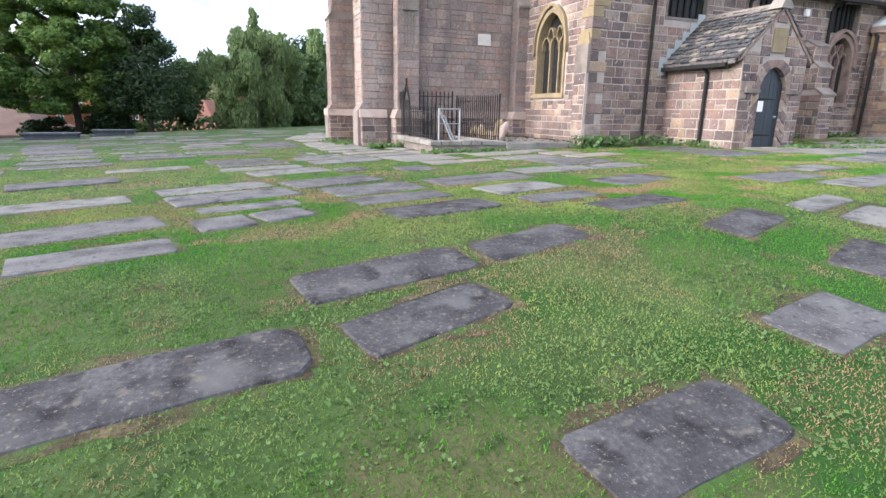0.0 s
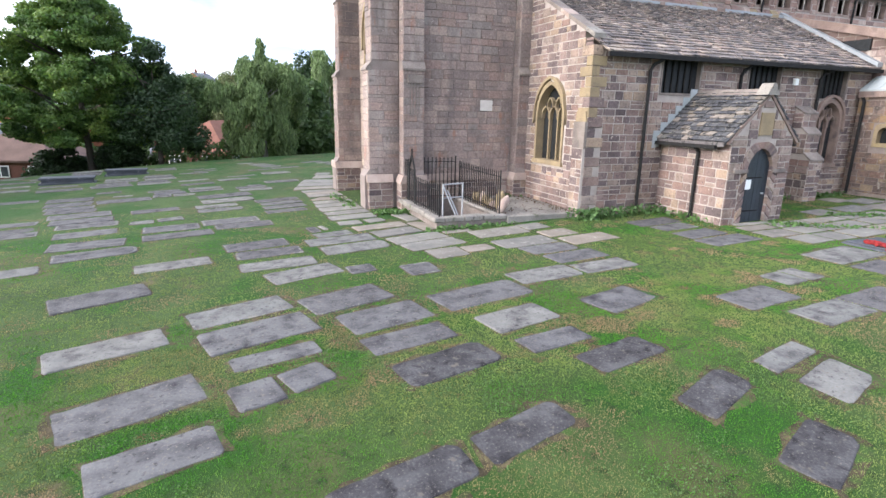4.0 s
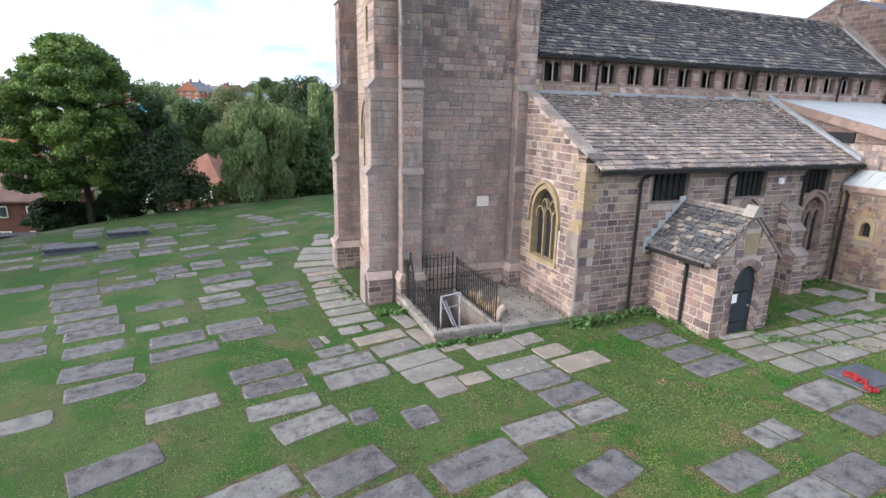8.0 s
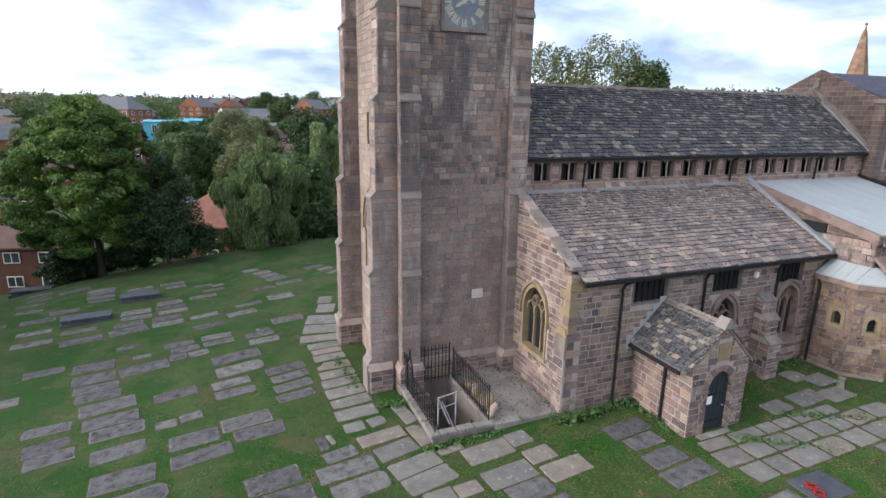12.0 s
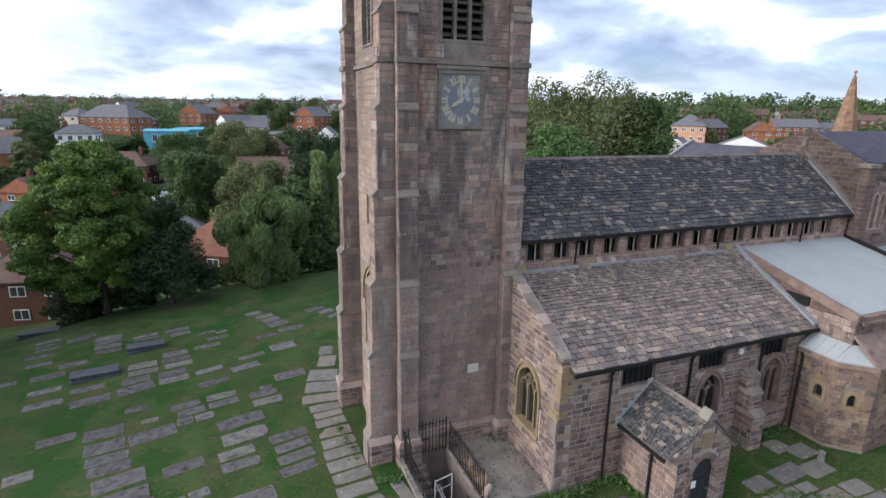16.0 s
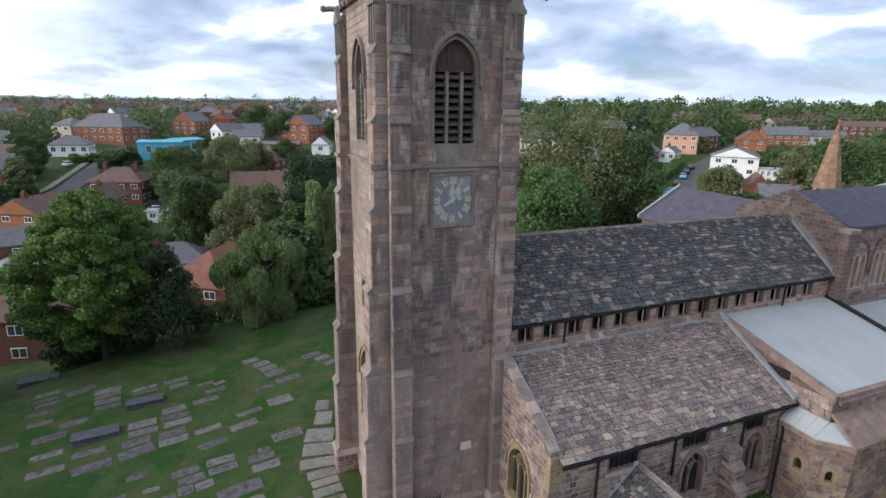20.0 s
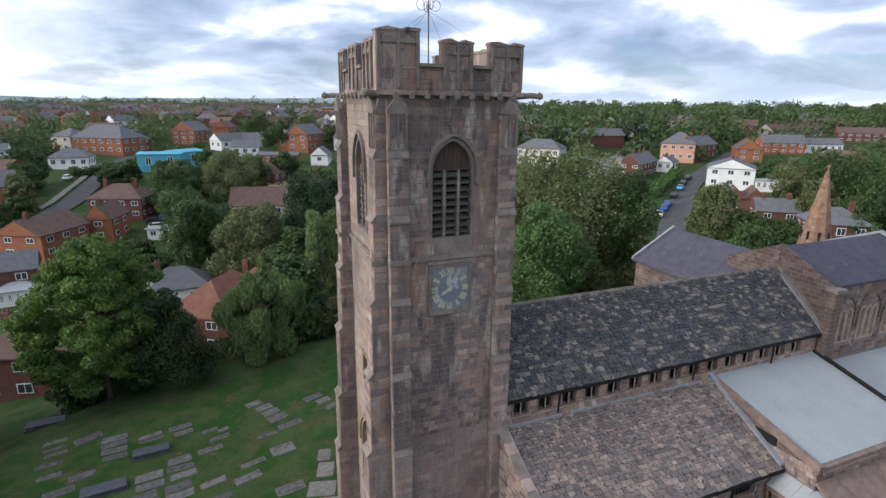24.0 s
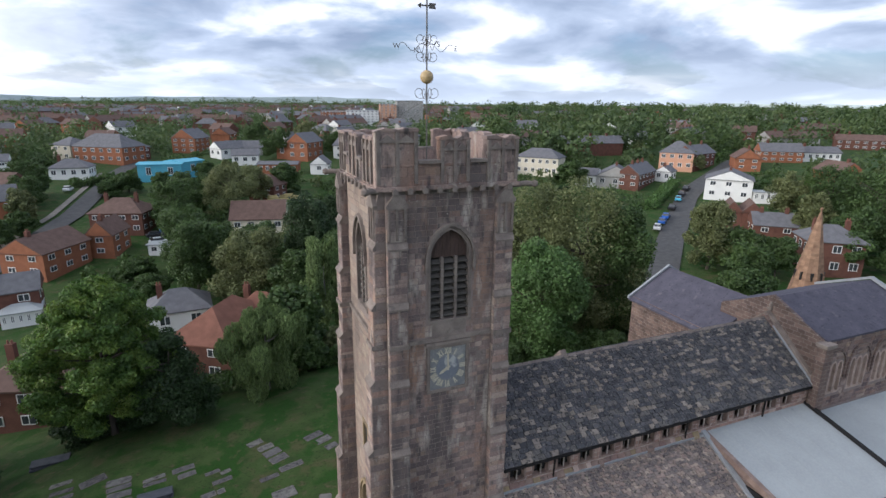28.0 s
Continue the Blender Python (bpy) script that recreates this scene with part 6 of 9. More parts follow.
# ---- stairwell with railings ----
x0, x1, y0, y1 = PIT
pit = thing("stairwell", (-4, 3, 0), "sunken stone stairwell with steps down to a cellar door", "stairwell")
part("side_wall", box(x0 - 0.25, x0 + 0.02, y0 - 0.25, y1, -2.6, 0.06), M_GREYSTONE, pit)
part("side_wall", box(x1 - 0.02, x1 + 0.25, y0 - 0.25, y1, -2.6, 0.06), M_GREYSTONE, pit)
part("end_wall", box(x0 + 0.02, x1 - 0.02, y0 - 0.25, y0 + 0.02, -2.6, 0.06), M_GREYSTONE, pit)
part("floor", box(x0, x1, y0, y1, -2.75, -2.55), M_GREYSTONE, pit)
part("end_wall", box(x0 - 0.25, x1 + 0.25, y1, y1 + 0.16, -2.7, 0.06), M_GREYSTONE, pit)
for k in range(9):
    part("step", box(x0 + 0.03, x0 + 1.0, y1 - 0.28 * (k + 1), y1 - 0.28 * k, -2.55, -0.2 - 0.24 * k), M_GREYSTONE, pit)
part("door", box(x1 - 0.06, x1 - 0.03, y0 + 0.3, y0 + 1.2, -2.5, -0.5), M_DOOR, pit, "dark cellar door")
rim = thing("kerb", (-4, 1.3, 0), "weathered stone kerb round the stairwell", "kerb", kind="structure")
for k in range(4):
    part("kerb_stone", box(x0 - 0.35, x0 + 0.02, y0 - 0.3 + k * 1.05, y0 + 0.72 + k * 1.05, 0.0, 0.17 + 0.02 * (k % 2), 0.03), M_CONC, rim)
for k in range(3):
    part("kerb_stone", box(x0 + 0.04 + k * 0.68, x0 + 0.7 + k * 0.68, y0 - 0.3, y0 + 0.02, 0.0, 0.17 + 0.02 * (k % 2), 0.03), M_CONC, rim)
for k in range(4):
    part("kerb_stone", box(x1 - 0.02, x1 + 0.26, y0 - 0.3 + k * 1.05, y0 + 0.72 + k * 1.05, 0.0, 0.15, 0.03), M_CONC, rim)


def railing(p, q, name="railing", h=1.3, gap=0.16):
    p, q = Vector(p), Vector(q)
    n = int((q - p).length / gap)
    r = thing(name, tuple(p), "black wrought-iron railing with spiked bars round the stairwell", "railing", "stairwell railings")
    for zz in (0.15, h - 0.12):
        part("rail", tube([p + Vector((0, 0, zz)), q + Vector((0, 0, zz))], 0.018, 4), M_BLACK, r)
    for k in range(n + 1):
        c = p.lerp(q, k / n)
        bm = tube([c, c + Vector((0, 0, h))], 0.019, 4)
        bmesh.ops.create_cone(bm, cap_ends=False, segments=4, radius1=0.028, radius2=0.002, depth=0.1, matrix=pose(c.x, c.y, c.z + h + 0.04))
        part("bar", bm, M_BLACK, r)
    for c in (p, q):
        part("post", tube([c, c + Vector((0, 0, h + 0.1))], 0.028, 6), M_BLACK, r)


railing((x0 - 0.12, y0 - 0.1, 0.14), (x0 - 0.12, 3.95, 0.14), h=1.0, gap=0.19)
railing((x0 + 0.0, y1 - 0.28, 0.08), (x1 - 0.02, y1 - 0.28, 0.08), h=1.62)
railing((x1 + 0.1, y0 - 0.02, 0.12), (x1 + 0.1, y1 - 0.45, 0.12), h=1.4)
railing((x0 - 0.12, 4.75, 0.1), (x0 - 0.12, y1 - 0.2, 0.1), h=1.55)
gate = thing("gate", (x0 - 0.12, 4.4, 0.1), "black iron gate with an arched head and a finial", "gate")
part("gate_frame", tube([(x0 - 0.12, 4.0, 0.1), (x0 - 0.12, 4.0, 1.4), (x0 - 0.12, 4.35, 1.9), (x0 - 0.12, 4.7, 1.4), (x0 - 0.12, 4.7, 0.1)], 0.03, 6), M_BLACK, gate)
for k in range(1, 6):
    part("bar", tube([(x0 - 0.12, 4.0 + 0.7 * k / 6, 0.2), (x0 - 0.12, 4.0 + 0.7 * k / 6, 1.42)], 0.014, 4), M_BLACK, gate)
for zz in (0.25, 1.4):
    part("rail", tube([(x0 - 0.12, 4.0, zz), (x0 - 0.12, 4.7, zz)], 0.018, 4), M_BLACK, gate)
part("finial", tube([(x0 - 0.12, 4.35, 1.88), (x0 - 0.12, 4.35, 2.15)], 0.035, 6), M_BLACK, gate)
hr = thing("handrail", (x0 + 0.9, 2.0, 0), "pale grey metal handrail leading down the cellar steps", "handrail")
M_RAIL = material("pale_galvanised_tube", [(0.25, 0.25, 0.265), (0.36, 0.36, 0.37)], 4, 0.45, 0.05)
part("tube", tube([(x0 + 0.25, y0 + 0.55, -1.0), (x0 + 0.25, y0 + 0.55, 1.12), (x0 + 1.05, y0 + 0.75, 1.12), (x0 + 1.05, y0 + 0.75, -0.6)], 0.026, 8), M_RAIL, hr)
for off in (0.0, 0.16):
    part("tube", tube([(x0 + 0.25 + off, y0 + 0.56, 1.1 - off), (x0 + 0.62 + off, y0 + 0.3, 0.1 - off)], 0.026, 8), M_RAIL, hr)
part("tube", tube([(x0 + 0.25, y0 + 0.55, 0.66), (x0 + 1.05, y0 + 0.75, 0.66)], 0.02, 8), M_RAIL, hr)
# broken carved stones heaped against the railing
rg = random.Random(57)
for k in range(9):
    cx_, cy_ = x1 + 0.38 + rg.uniform(-0.06, 0.12), y0 + 0.15 + k * 0.3
    bm = bmesh.new()
    bmesh.ops.create_icosphere(bm, subdivisions=2, radius=1.0)
    for vtx in bm.verts:
        vtx.co *= 1 + 0.28 * noise.noise(vtx.co * 1.3 + Vector((k * 3.1, 0, 0)))
    sx, sy, sz = rg.uniform(0.12, 0.2), rg.uniform(0.13, 0.2), rg.uniform(0.14, 0.42) if k > 2 else rg.uniform(0.3, 0.45)
    bm.transform(pose(cx_, cy_, 0.1 + sz * 0.8, rg.uniform(-20, 20), rg.uniform(-20, 20), rg.uniform(0, 90)) @ Matrix.Diagonal((sx, sy, sz, 1)))
    ob = part("carved_stone", bm, M_DRESSED if k % 3 else M_PINKSTONE)
    tagged(ob, "broken weathered carved stone heaped by the stairwell railing", "stone", "heaped stones")

pat = thing("patio", (-1.4, 3, 0), "worn concrete apron between stairwell and aisle wall", "paving", kind="structure")
part("slab", box(x1 + 0.26, AX0, y0 - 0.35, TY0, -0.3, 0.1, 0.02), M_CONC, pat)

# ---- gravestones laid flat in the grass ----
LEDGERS_A = [
    (-6.71, -11.89, 1.04, 0.63, 10), (-3.13, -10.11, 1.19, 0.68, 16),
    (-12.75, -7.23, 1.77, 0.93, 18), (-12.3, -8.62, 1.39, 0.73, 14), (-11.16, -7.56, 0.66, 0.75, 14),
    (-10.82, -6.42, 1.38, 0.54, 10), (-10.44, -7.32, 0.69, 0.67, 20), 
    (-8.64, -6.55, 1.57, 0.75, 10), 
    (-6.48, -6.45, 1.45, 0.87, 10), (-6.37, -7.53, 1.24, 0.6, 7), 
]
LEDGERS_B = [
    (-4.04, -6.31, 1.51, 0.95, 15), (-3.34, -9.41, 1.21, 0.41, 12),
    (-1.43, -7.35, 1.52, 0.88, 5), (-0.85, -8.47, 1.55, 0.79, 5), (0.14, -6.68, 0.69, 0.73, 5),
    (0.76, -8.39, 1.59, 0.98, 5), (0.81, -6.61, 0.55, 0.81, 5), (3.11, -7.09, 1.29, 1.05, 5),
    (-14.09, -2.1, 1.84, 1.02, 19), (-13.42, -5.1, 1.77, 0.85, 16), (-11.34, -4.09, 1.88, 0.97, 16),
    (-11.02, -5.31, 1.91, 1.05, 15), (-9.85, -2, 1.72, 0.97, 16), (-9.27, -4.18, 1.76, 1.08, 16),
    (-8.75, -5.42, 1.66, 1.05, 12), (-8.51, -2.19, 0.66, 0.64, 5), (-7.15, -2.76, 0.81, 0.9, 5),
]
LEDGERS_C = [
    (-6.54, -5, 2.13, 1.05, 10), (-4.62, -4.32, 1.72, 0.86, 5), (-3.19, -2.25, 1.57, 0.88, 5),
    (-3, -3.24, 1.59, 0.84, 5), (-2.87, -4.22, 1.61, 0.77, 5), (1.91, -2.57, 1.52, 0.83, 5),
    (2.04, -3.52, 1.91, 0.84, 5), (3.39, -5.87, 1.95, 1.05, 5), (-16.69, 0.73, 1.42, 0.82, 12),
    (-12.88, 0.03, 1.79, 0.85, 10), (-10.8, 1.4, 1.76, 1, 8), (-10.52, 0.37, 1.77, 0.89, 5),
    (-10.37, -0.91, 1.88, 0.83, 5), (-8.49, 1.95, 1.18, 0.7, 12), (-8.43, 1.03, 2.01, 0.88, 5),
    (-8.17, -0, 1.91, 0.92, 7), (-6.2, 0.38, 1.79, 0.86, 11),
]
LEDGERS_D = [
    (-5.99, -1.56, 1, 0.95, 5), (-5.99, -0.52, 1.82, 0.88, 11), (-5.01, -1.41, 0.9, 0.64, 5),
    (-4.77, 0.7, 0.96, 0.36, 5), (-3.59, 0.1, 1.84, 0.96, 5), (-3.45, -1.29, 1.82, 0.96, 5),
    (-2.21, 0.36, 0.88, 0.8, 5), (-1.98, -0.75, 1.09, 0.8, 5), (-1.53, -1.73, 1.68, 0.91, 5),
    (1.9, -0.62, 1.85, 0.85, 5), (1.92, -1.53, 1.45, 0.76, 5), (-18.11, 5.61, 1.53, 0.85, 12),
    (-15.89, 5.17, 1.79, 0.95, 11), (-15.48, 3.39, 1.97, 1.08, 5), (-15.03, 2.11, 2.04, 0.96, 12),
    (-13.37, 4.97, 1.72, 0.97, 7), (-13.07, 3.78, 2.04, 0.85, 10), (-11.52, 5.53, 1.9, 0.96, 8),
]
LEDGERS_E = [
    (-11.08, 4.56, 1.86, 0.89, 5), (-8.98, 2.85, 0.36, 0.88, 7), 
    
    (-18.74, 7.81, 1.6, 0.74, 5), (-18.37, 6.51, 1.59, 0.92, 12),
    (-16.89, 8.94, 2.08, 1.08, 12), (-16.54, 7.65, 1.97, 0.96, 9), (-16.17, 6.7, 1.87, 0.94, 9),
    (-14.46, 6.48, 0.77, 0.61, 5), (-14.3, 8.9, 1.7, 0.83, 12), (-13.57, 6.71, 0.84, 0.61, 12),
    (-12.06, 9.09, 1.62, 0.76, 11), (-11.89, 8.13, 1.7, 0.72, 5), (-9.64, 9.59, 1.82, 0.74, 10),
]
LEDGERS_F = [
    (-9.52, 8.66, 1.68, 0.7, 11), (-9.48, 7.73, 1.67, 0.7, 12), (-9.48, 6.82, 1.59, 0.65, 11),
    
    (-21.1, 10.84, 1.14, 0.8, 12), (-20.31, 13.57, 1.66, 0.77, 11),
    (-18.23, 13.39, 1.75, 1.04, 7), (-17.97, 12, 1.74, 1.01, 6), (-17.68, 10.91, 1.76, 0.8, 5),
    (-17.44, 10.07, 1.76, 0.8, 5), (-16.23, 13.76, 0.83, 0.43, 5), (-15.93, 12.27, 2.11, 1.08, 12),
    (-14.5, 12.97, 0.77, 0.7, 8), (-13.57, 13.09, 0.93, 0.7, 12), (-11.79, 11.87, 2.28, 1.04, 12),
]
LEDGERS_G = [
    (-11.64, 10.44, 2.15, 1.08, 11),
]
LEDGERS_H = [
    (-24.56, 28.94, 1.5, 0.65, 0), (-24.24, 27.63, 1.53, 0.54, 0), (-23.98, 26.68, 1.4, 0.51, 3),
    (-22.22, 27.88, 1.77, 1.04, 22), (-20.32, 26.83, 1.72, 0.85, 2.4), (-20.22, 25.99, 1.64, 0.58, 7.6),
    (-20.09, 25.18, 1.62, 0.7, 1.6), (-19.92, 24.33, 1.54, 0.55, 0), (-17.89, 26.13, 1.57, 0.47, 13.3),
    (-17.78, 25.55, 1.56, 0.41, 5.2), (-15.88, 26.43, 1.58, 0.64, 9.2), (-15.58, 25.57, 1.27, 0.59, 12.1),
]
LEDGERS_I = [
    (-13.78, 25.06, 1.1, 0.42, 13.5), (-12.83, 24.78, 0.79, 0.44, 21), (-13.07, 23.8, 1.42, 0.51, 11),
    (-14.02, 22.44, 1.03, 0.63, 13.9), (-13.17, 22.55, 0.55, 0.55, 16.7), (-10.5, 27.62, 1.22, 0.75, 22),
    (-9.74, 26.7, 1.28, 0.75, 17.5), (-9.3, 25.78, 1.39, 0.87, 21.8), (-8.87, 24.79, 1.44, 0.87, 22),
    (-8.06, 23.41, 1.83, 0.65, 13), (-9.76, 22.66, 1.45, 0.48, 12.4), (-5.84, 26.69, 1.58, 0.77, 22),
]
LEDGERS_J = [
    (-5.21, 25.82, 1.45, 0.82, 22), (-4.67, 24.72, 1.03, 0.66, 20.5), (-8.91, 20.43, 1.65, 1.12, 9.5),
    (-10.95, 19.7, 1.64, 0.51, 15.7), (-11.36, 18.22, 1.71, 0.77, 16.7), (-8.91, 16.04, 1.78, 0.9, 8.7),
    (-13.49, 18.63, 1.62, 0.63, 15.3), (-13.19, 16.86, 1.65, 0.63, 15.4), (-15.67, 22.11, 1.5, 0.84, 6.1),
    (-15.55, 21.14, 1.69, 0.61, 2.6), (-15.33, 20.27, 1.63, 0.68, 8.1), (-17.46, 20.99, 1.65, 0.86, 6),
]
LEDGERS_K = [
    (-17.29, 19.99, 1.67, 0.71, 3), (-15.58, 19.06, 1.57, 0.82, 7.8), (-15.43, 18.2, 1.66, 0.76, 6.5),
    (-17.56, 18.92, 1.51, 0.76, 9.5), (-17.41, 17.82, 1.88, 0.98, 16.3), (-24.08, 25.28, 1.68, 0.56, 0.6),
    (-23.68, 23.68, 1.41, 0.51, 6.3), (-21.63, 22.89, 1.56, 0.65, 13.6), (-22.68, 21.57, 1.75, 0.76, 10.2),
    (-24.97, 21.3, 1.51, 0.54, 11.7), (-22.31, 19.51, 1.63, 0.62, 10.3), (-20.04, 18.87, 1.71, 0.61, 7.8),
]
LEDGERS_L = [
    (-19.59, 17.28, 1.95, 0.87, 12.3), (-21.95, 17.78, 1.86, 0.73, 8.9), (-17.05, 15.24, 1.05, 0.54, 8.2),
    (-14.58, 14.63, 1.42, 0.65, 9.9), (-14.24, 13.83, 1.36, 0.71, 11.5), (-12.76, 14.98, 1.53, 0.69, 4.8),
    (-12.63, 14.13, 1.51, 0.62, 9), (-10.56, 14.35, 1.49, 0.64, 5.6), (-10.37, 13.4, 1.54, 0.72, 5.4),
    (-10.37, 15.02, 0.7, 0.48, 1.1),
]
LEDGERS_DARK = [
    (-11.62, -11.17, 2.02, 0.64, 9),
    (-9.66, -10.84, 1.36, 0.57, 18),
    (-8.84, -12.55, 1.29, 0.58, 8),
    (-4.88, -11.09, 1.2, 0.63, 23),
    (-9.75, -9.98, 1.66, 0.6, 11),
    (-8.36, -7.66, 1.68, 0.8, 13),
    (-8.09, -9.61, 1.41, 0.55, 14),
    (-5.7, -8.42, 1.45, 0.69, 12),
    (-5.15, -9.77, 1.27, 0.57, 20),
]
LEDGERS = LEDGERS_A + LEDGERS_B + LEDGERS_C + LEDGERS_D + LEDGERS_E + LEDGERS_F + LEDGERS_G + LEDGERS_H + LEDGERS_I + LEDGERS_J + LEDGERS_K + LEDGERS_L

rng = random.Random(61)


soil_v, soil_f = [], []
laid = []


def ledger(x, y, ln, w, rot, kind, rim=True, dark=False):
    """A flat stone with an uneven, worn outline, sunk level with the turf."""
    laid.append((x, y, ln, w, rot))
    bm = bmesh.new()
    style = rng.random()
    head = w * 0.3 if style < 0.12 else (w * 0.16 if style < 0.35 else rng.uniform(0.03, 0.08))
    foot = rng.uniform(0.03, 0.1)
    if dark:
        head, foot = w * rng.uniform(0.2, 0.32), w * rng.uniform(0.08, 0.2)
    out = []
    for sx, sy, rad, a0 in ((1, -1, head, -90), (1, 1, head, 0), (-1, 1, foot, 90), (-1, -1, foot, 180)):
        for q in range(5):
            a = radians(a0 + 90 * q / 4)
            out.append((sx * (ln / 2 - rad) + rad * math.cos(a), sy * (w / 2 - rad) + rad * math.sin(a)))
    fine = []
    for (ua, va), (ub, vb) in zip(out, out[1:] + out[:1]):
        n = max(1, int(math.hypot(ub - ua, vb - va) / 0.22))
        fine += [(ua + (ub - ua) * q / n, va + (vb - va) * q / n) for q in range(n)]
    j = 0.011
    out = [(u + rng.uniform(-j, j), v + rng.uniform(-j, j)) for u, v in fine]
    c, s_ = math.cos(radians(rot)), math.sin(radians(rot))
    zx = (ground_z(x + c * 0.7, y + s_ * 0.7) - ground_z(x - c * 0.7, y - s_ * 0.7)) / 1.4
    zy = (ground_z(x - s_ * 0.4, y + c * 0.4) - ground_z(x + s_ * 0.4, y - c * 0.4)) / 0.8
    z0 = surf_z(x, y) + rng.uniform(0.002, 0.014)
    zx, zy = zx + rng.uniform(-0.008, 0.008), zy + rng.uniform(-0.01, 0.01)
    M = Matrix(((c, -s_, 0, x), (s_, c, 0, y), (zx, zy, 1, z0), (0, 0, 0, 1)))
    low = [bm.verts.new(M @ Vector((u, v, -0.16))) for u, v in out]
    mid_ = [bm.verts.new(M @ Vector((u, v, -0.012))) for u, v in out]
    top_ = [bm.verts.new(M @ Vector((u * (1 - 0.026 / ln), v * (1 - 0.026 / w), 0.006))) for u, v in out]
    rim_w = rng.choice((0.05, 0.08, 0.12, 0.16))
    inn_ = [bm.verts.new(M @ Vector((u * (1 - rim_w / ln) + rng.uniform(-0.012, 0.012), v * (1 - rim_w / w) + rng.uniform(-0.012, 0.012), 0.012))) for u, v in out]
    for a, b in ((low, mid_), (mid_, top_), (top_, inn_)):
        for i in range(len(out)):
            k = (i + 1) % len(out)
            bm.faces.new((a[i], a[k], b[k], b[i])).material_index = 1 if b is inn_ else 0
    bm.faces.new(inn_)
    if rim:
        k0 = len(soil_v)
        for u, v in out:
            # beyond the nearest stones a narrow rim doubles as painted edge shadow
            g = max(0.0, rng.uniform(-0.03, 0.19)) if y < -4 else rng.uniform(0.012, 0.06)
            r0 = math.hypot(u / ln, v / w) + 1e-6
            du, dv = u / ln / r0 * g, v / w / r0 * g
            pa, pb = M @ Vector((u * 0.98, v * 0.98, 0)), M @ Vector((u + du, v + dv, 0))
            soil_v.append((pa.x, pa.y, surf_z(pa.x, pa.y) + 0.006))
            soil_v.append((pb.x, pb.y, surf_z(pb.x, pb.y) + 0.003))
        n = len(out)
        for i in range(n):
            k = (i + 1) % n
            soil_f.append((k0 + 2 * i, k0 + 2 * i + 1, k0 + 2 * k + 1, k0 + 2 * k))
    me = bpy.data.meshes.new(kind)
    bm.normal_update()
    bm.to_mesh(me)
    bm.free()
    mat = M_DARKSLAB if dark else (M_SLAB if kind == "ledger_stone" else M_PAVE)
    me.materials.append(mat)
    me.materials.append(M_EDGE if kind == "ledger_stone" and y > -5 else mat)
    ob = mesh_part(kind, me, None)
    size = "long" if ln > 1.85 else ("small" if ln < 1.15 else "flat")
    tone = "dark purple-grey" if dark else "grey weathered" if kind == "ledger_stone" else "buff-grey worn"
    tagged(ob, f"{size} {tone} {'grave ledger set in the lawn' if kind == 'ledger_stone' else 'flagstone of the path beside the church'}", "gravestone" if kind == "ledger_stone" else "flagstone", "flat gravestones" if kind == "ledger_stone" else "path flagstones")


for x, y, ln, w, rot in LEDGERS:
    on_path = (-8.3 < x < -6.2 and 2 < y < 11) or (-6.8 < x < 0.5 and -1.9 < y < 3)
    ledger(x, y, ln, w, rot, "flagstone" if on_path else "ledger_stone")


for x, y, ln, w, rot in LEDGERS_DARK:
    ledger(x, y, ln, w, rot, "ledger_stone", dark=True)

# path flags round the tower and paving before the porch
rng = random.Random(71)
for x, y, ln, w, rot in ((-6.3, 18.6, 0.9, 1.3, -14), (-6.5, 17, 1.1, 1.5, -16), (-7.05, 15.2, 1.75, 1.4, -17), (-7.3, 13.75, 1.95, 1.2, -14), (-7.6, 12.5, 2, 0.88, -8), (-7.55, 11.5, 1.6, 0.74, 2), (-7.5, 10.75, 1.5, 0.6, 4), (-7.49, 9.95, 1.55, 0.7, 3),
                         (-7.47, 9.05, 1.6, 0.8, 0), (-7.44, 8.12, 1.62, 0.74, 4), (-7.46, 7.24, 1.66, 0.77, 3), (-7.44, 6.3, 1.66, 0.82, 4)):
    ledger(x, y, ln, w, rot, "flagstone")
for x, y, ln, w, rot in ((-7.39, 5.4, 1.67, 0.76, 6), (-7.38, 4.42, 1.68, 0.8, 3), (-7.66, 3.45, 0.8, 0.63, 2), (-6.76, 3.5, 0.68, 0.63, 12), (-6.85, 2.42, 1.77, 0.76, 7), (-6.57, 1.46, 1.53, 0.88, 12), (-8.65, 2.98, 0.19, 0.68, 12), (-5.6, 3.6, 0.55, 1.5, 9), (-5.5, 2, 0.58, 1.4, 9)):
    ledger(x, y, ln, w, rot, "flagstone")
# worn paving, close-jointed from the porch door towards the vestry
y = PY - 0.37
row = 0
while y > -5.6:
    x = PCX - 1.25 + 0.12 * row - 0.2 * (row % 2)
    end = (10.4, 12.4, 13.0, 12.6, 11.4, 10.4, 9.6)[min(row, 6)]
    dep = rng.uniform(0.62, 0.95)
    while x < end:
        ln = rng.uniform(0.75, 1.5)
        if (rng.random() < (0.95 if x < 8 else 0.8)) and not (y - dep < -4.95 and x < 7.0):
            ledger(x + ln / 2, y - dep / 2, ln - rng.uniform(0.05, 0.13), dep - rng.uniform(0.05, 0.12), rng.uniform(-3, 3), "flagstone")
        x += ln
    y -= dep
    row += 1
for x, y, ln, w in ((8.4, -1.75, 1.2, 0.8), (10.2, -1.7, 1.7, 0.9), (11.5, -0.2, 1.0, 0.9), (12.2, -0.9, 1.2, 0.9), (11.6, -2.0, 1.4, 0.9)):
    ledger(x, y, ln, w, rng.uniform(-4, 4), "flagstone")

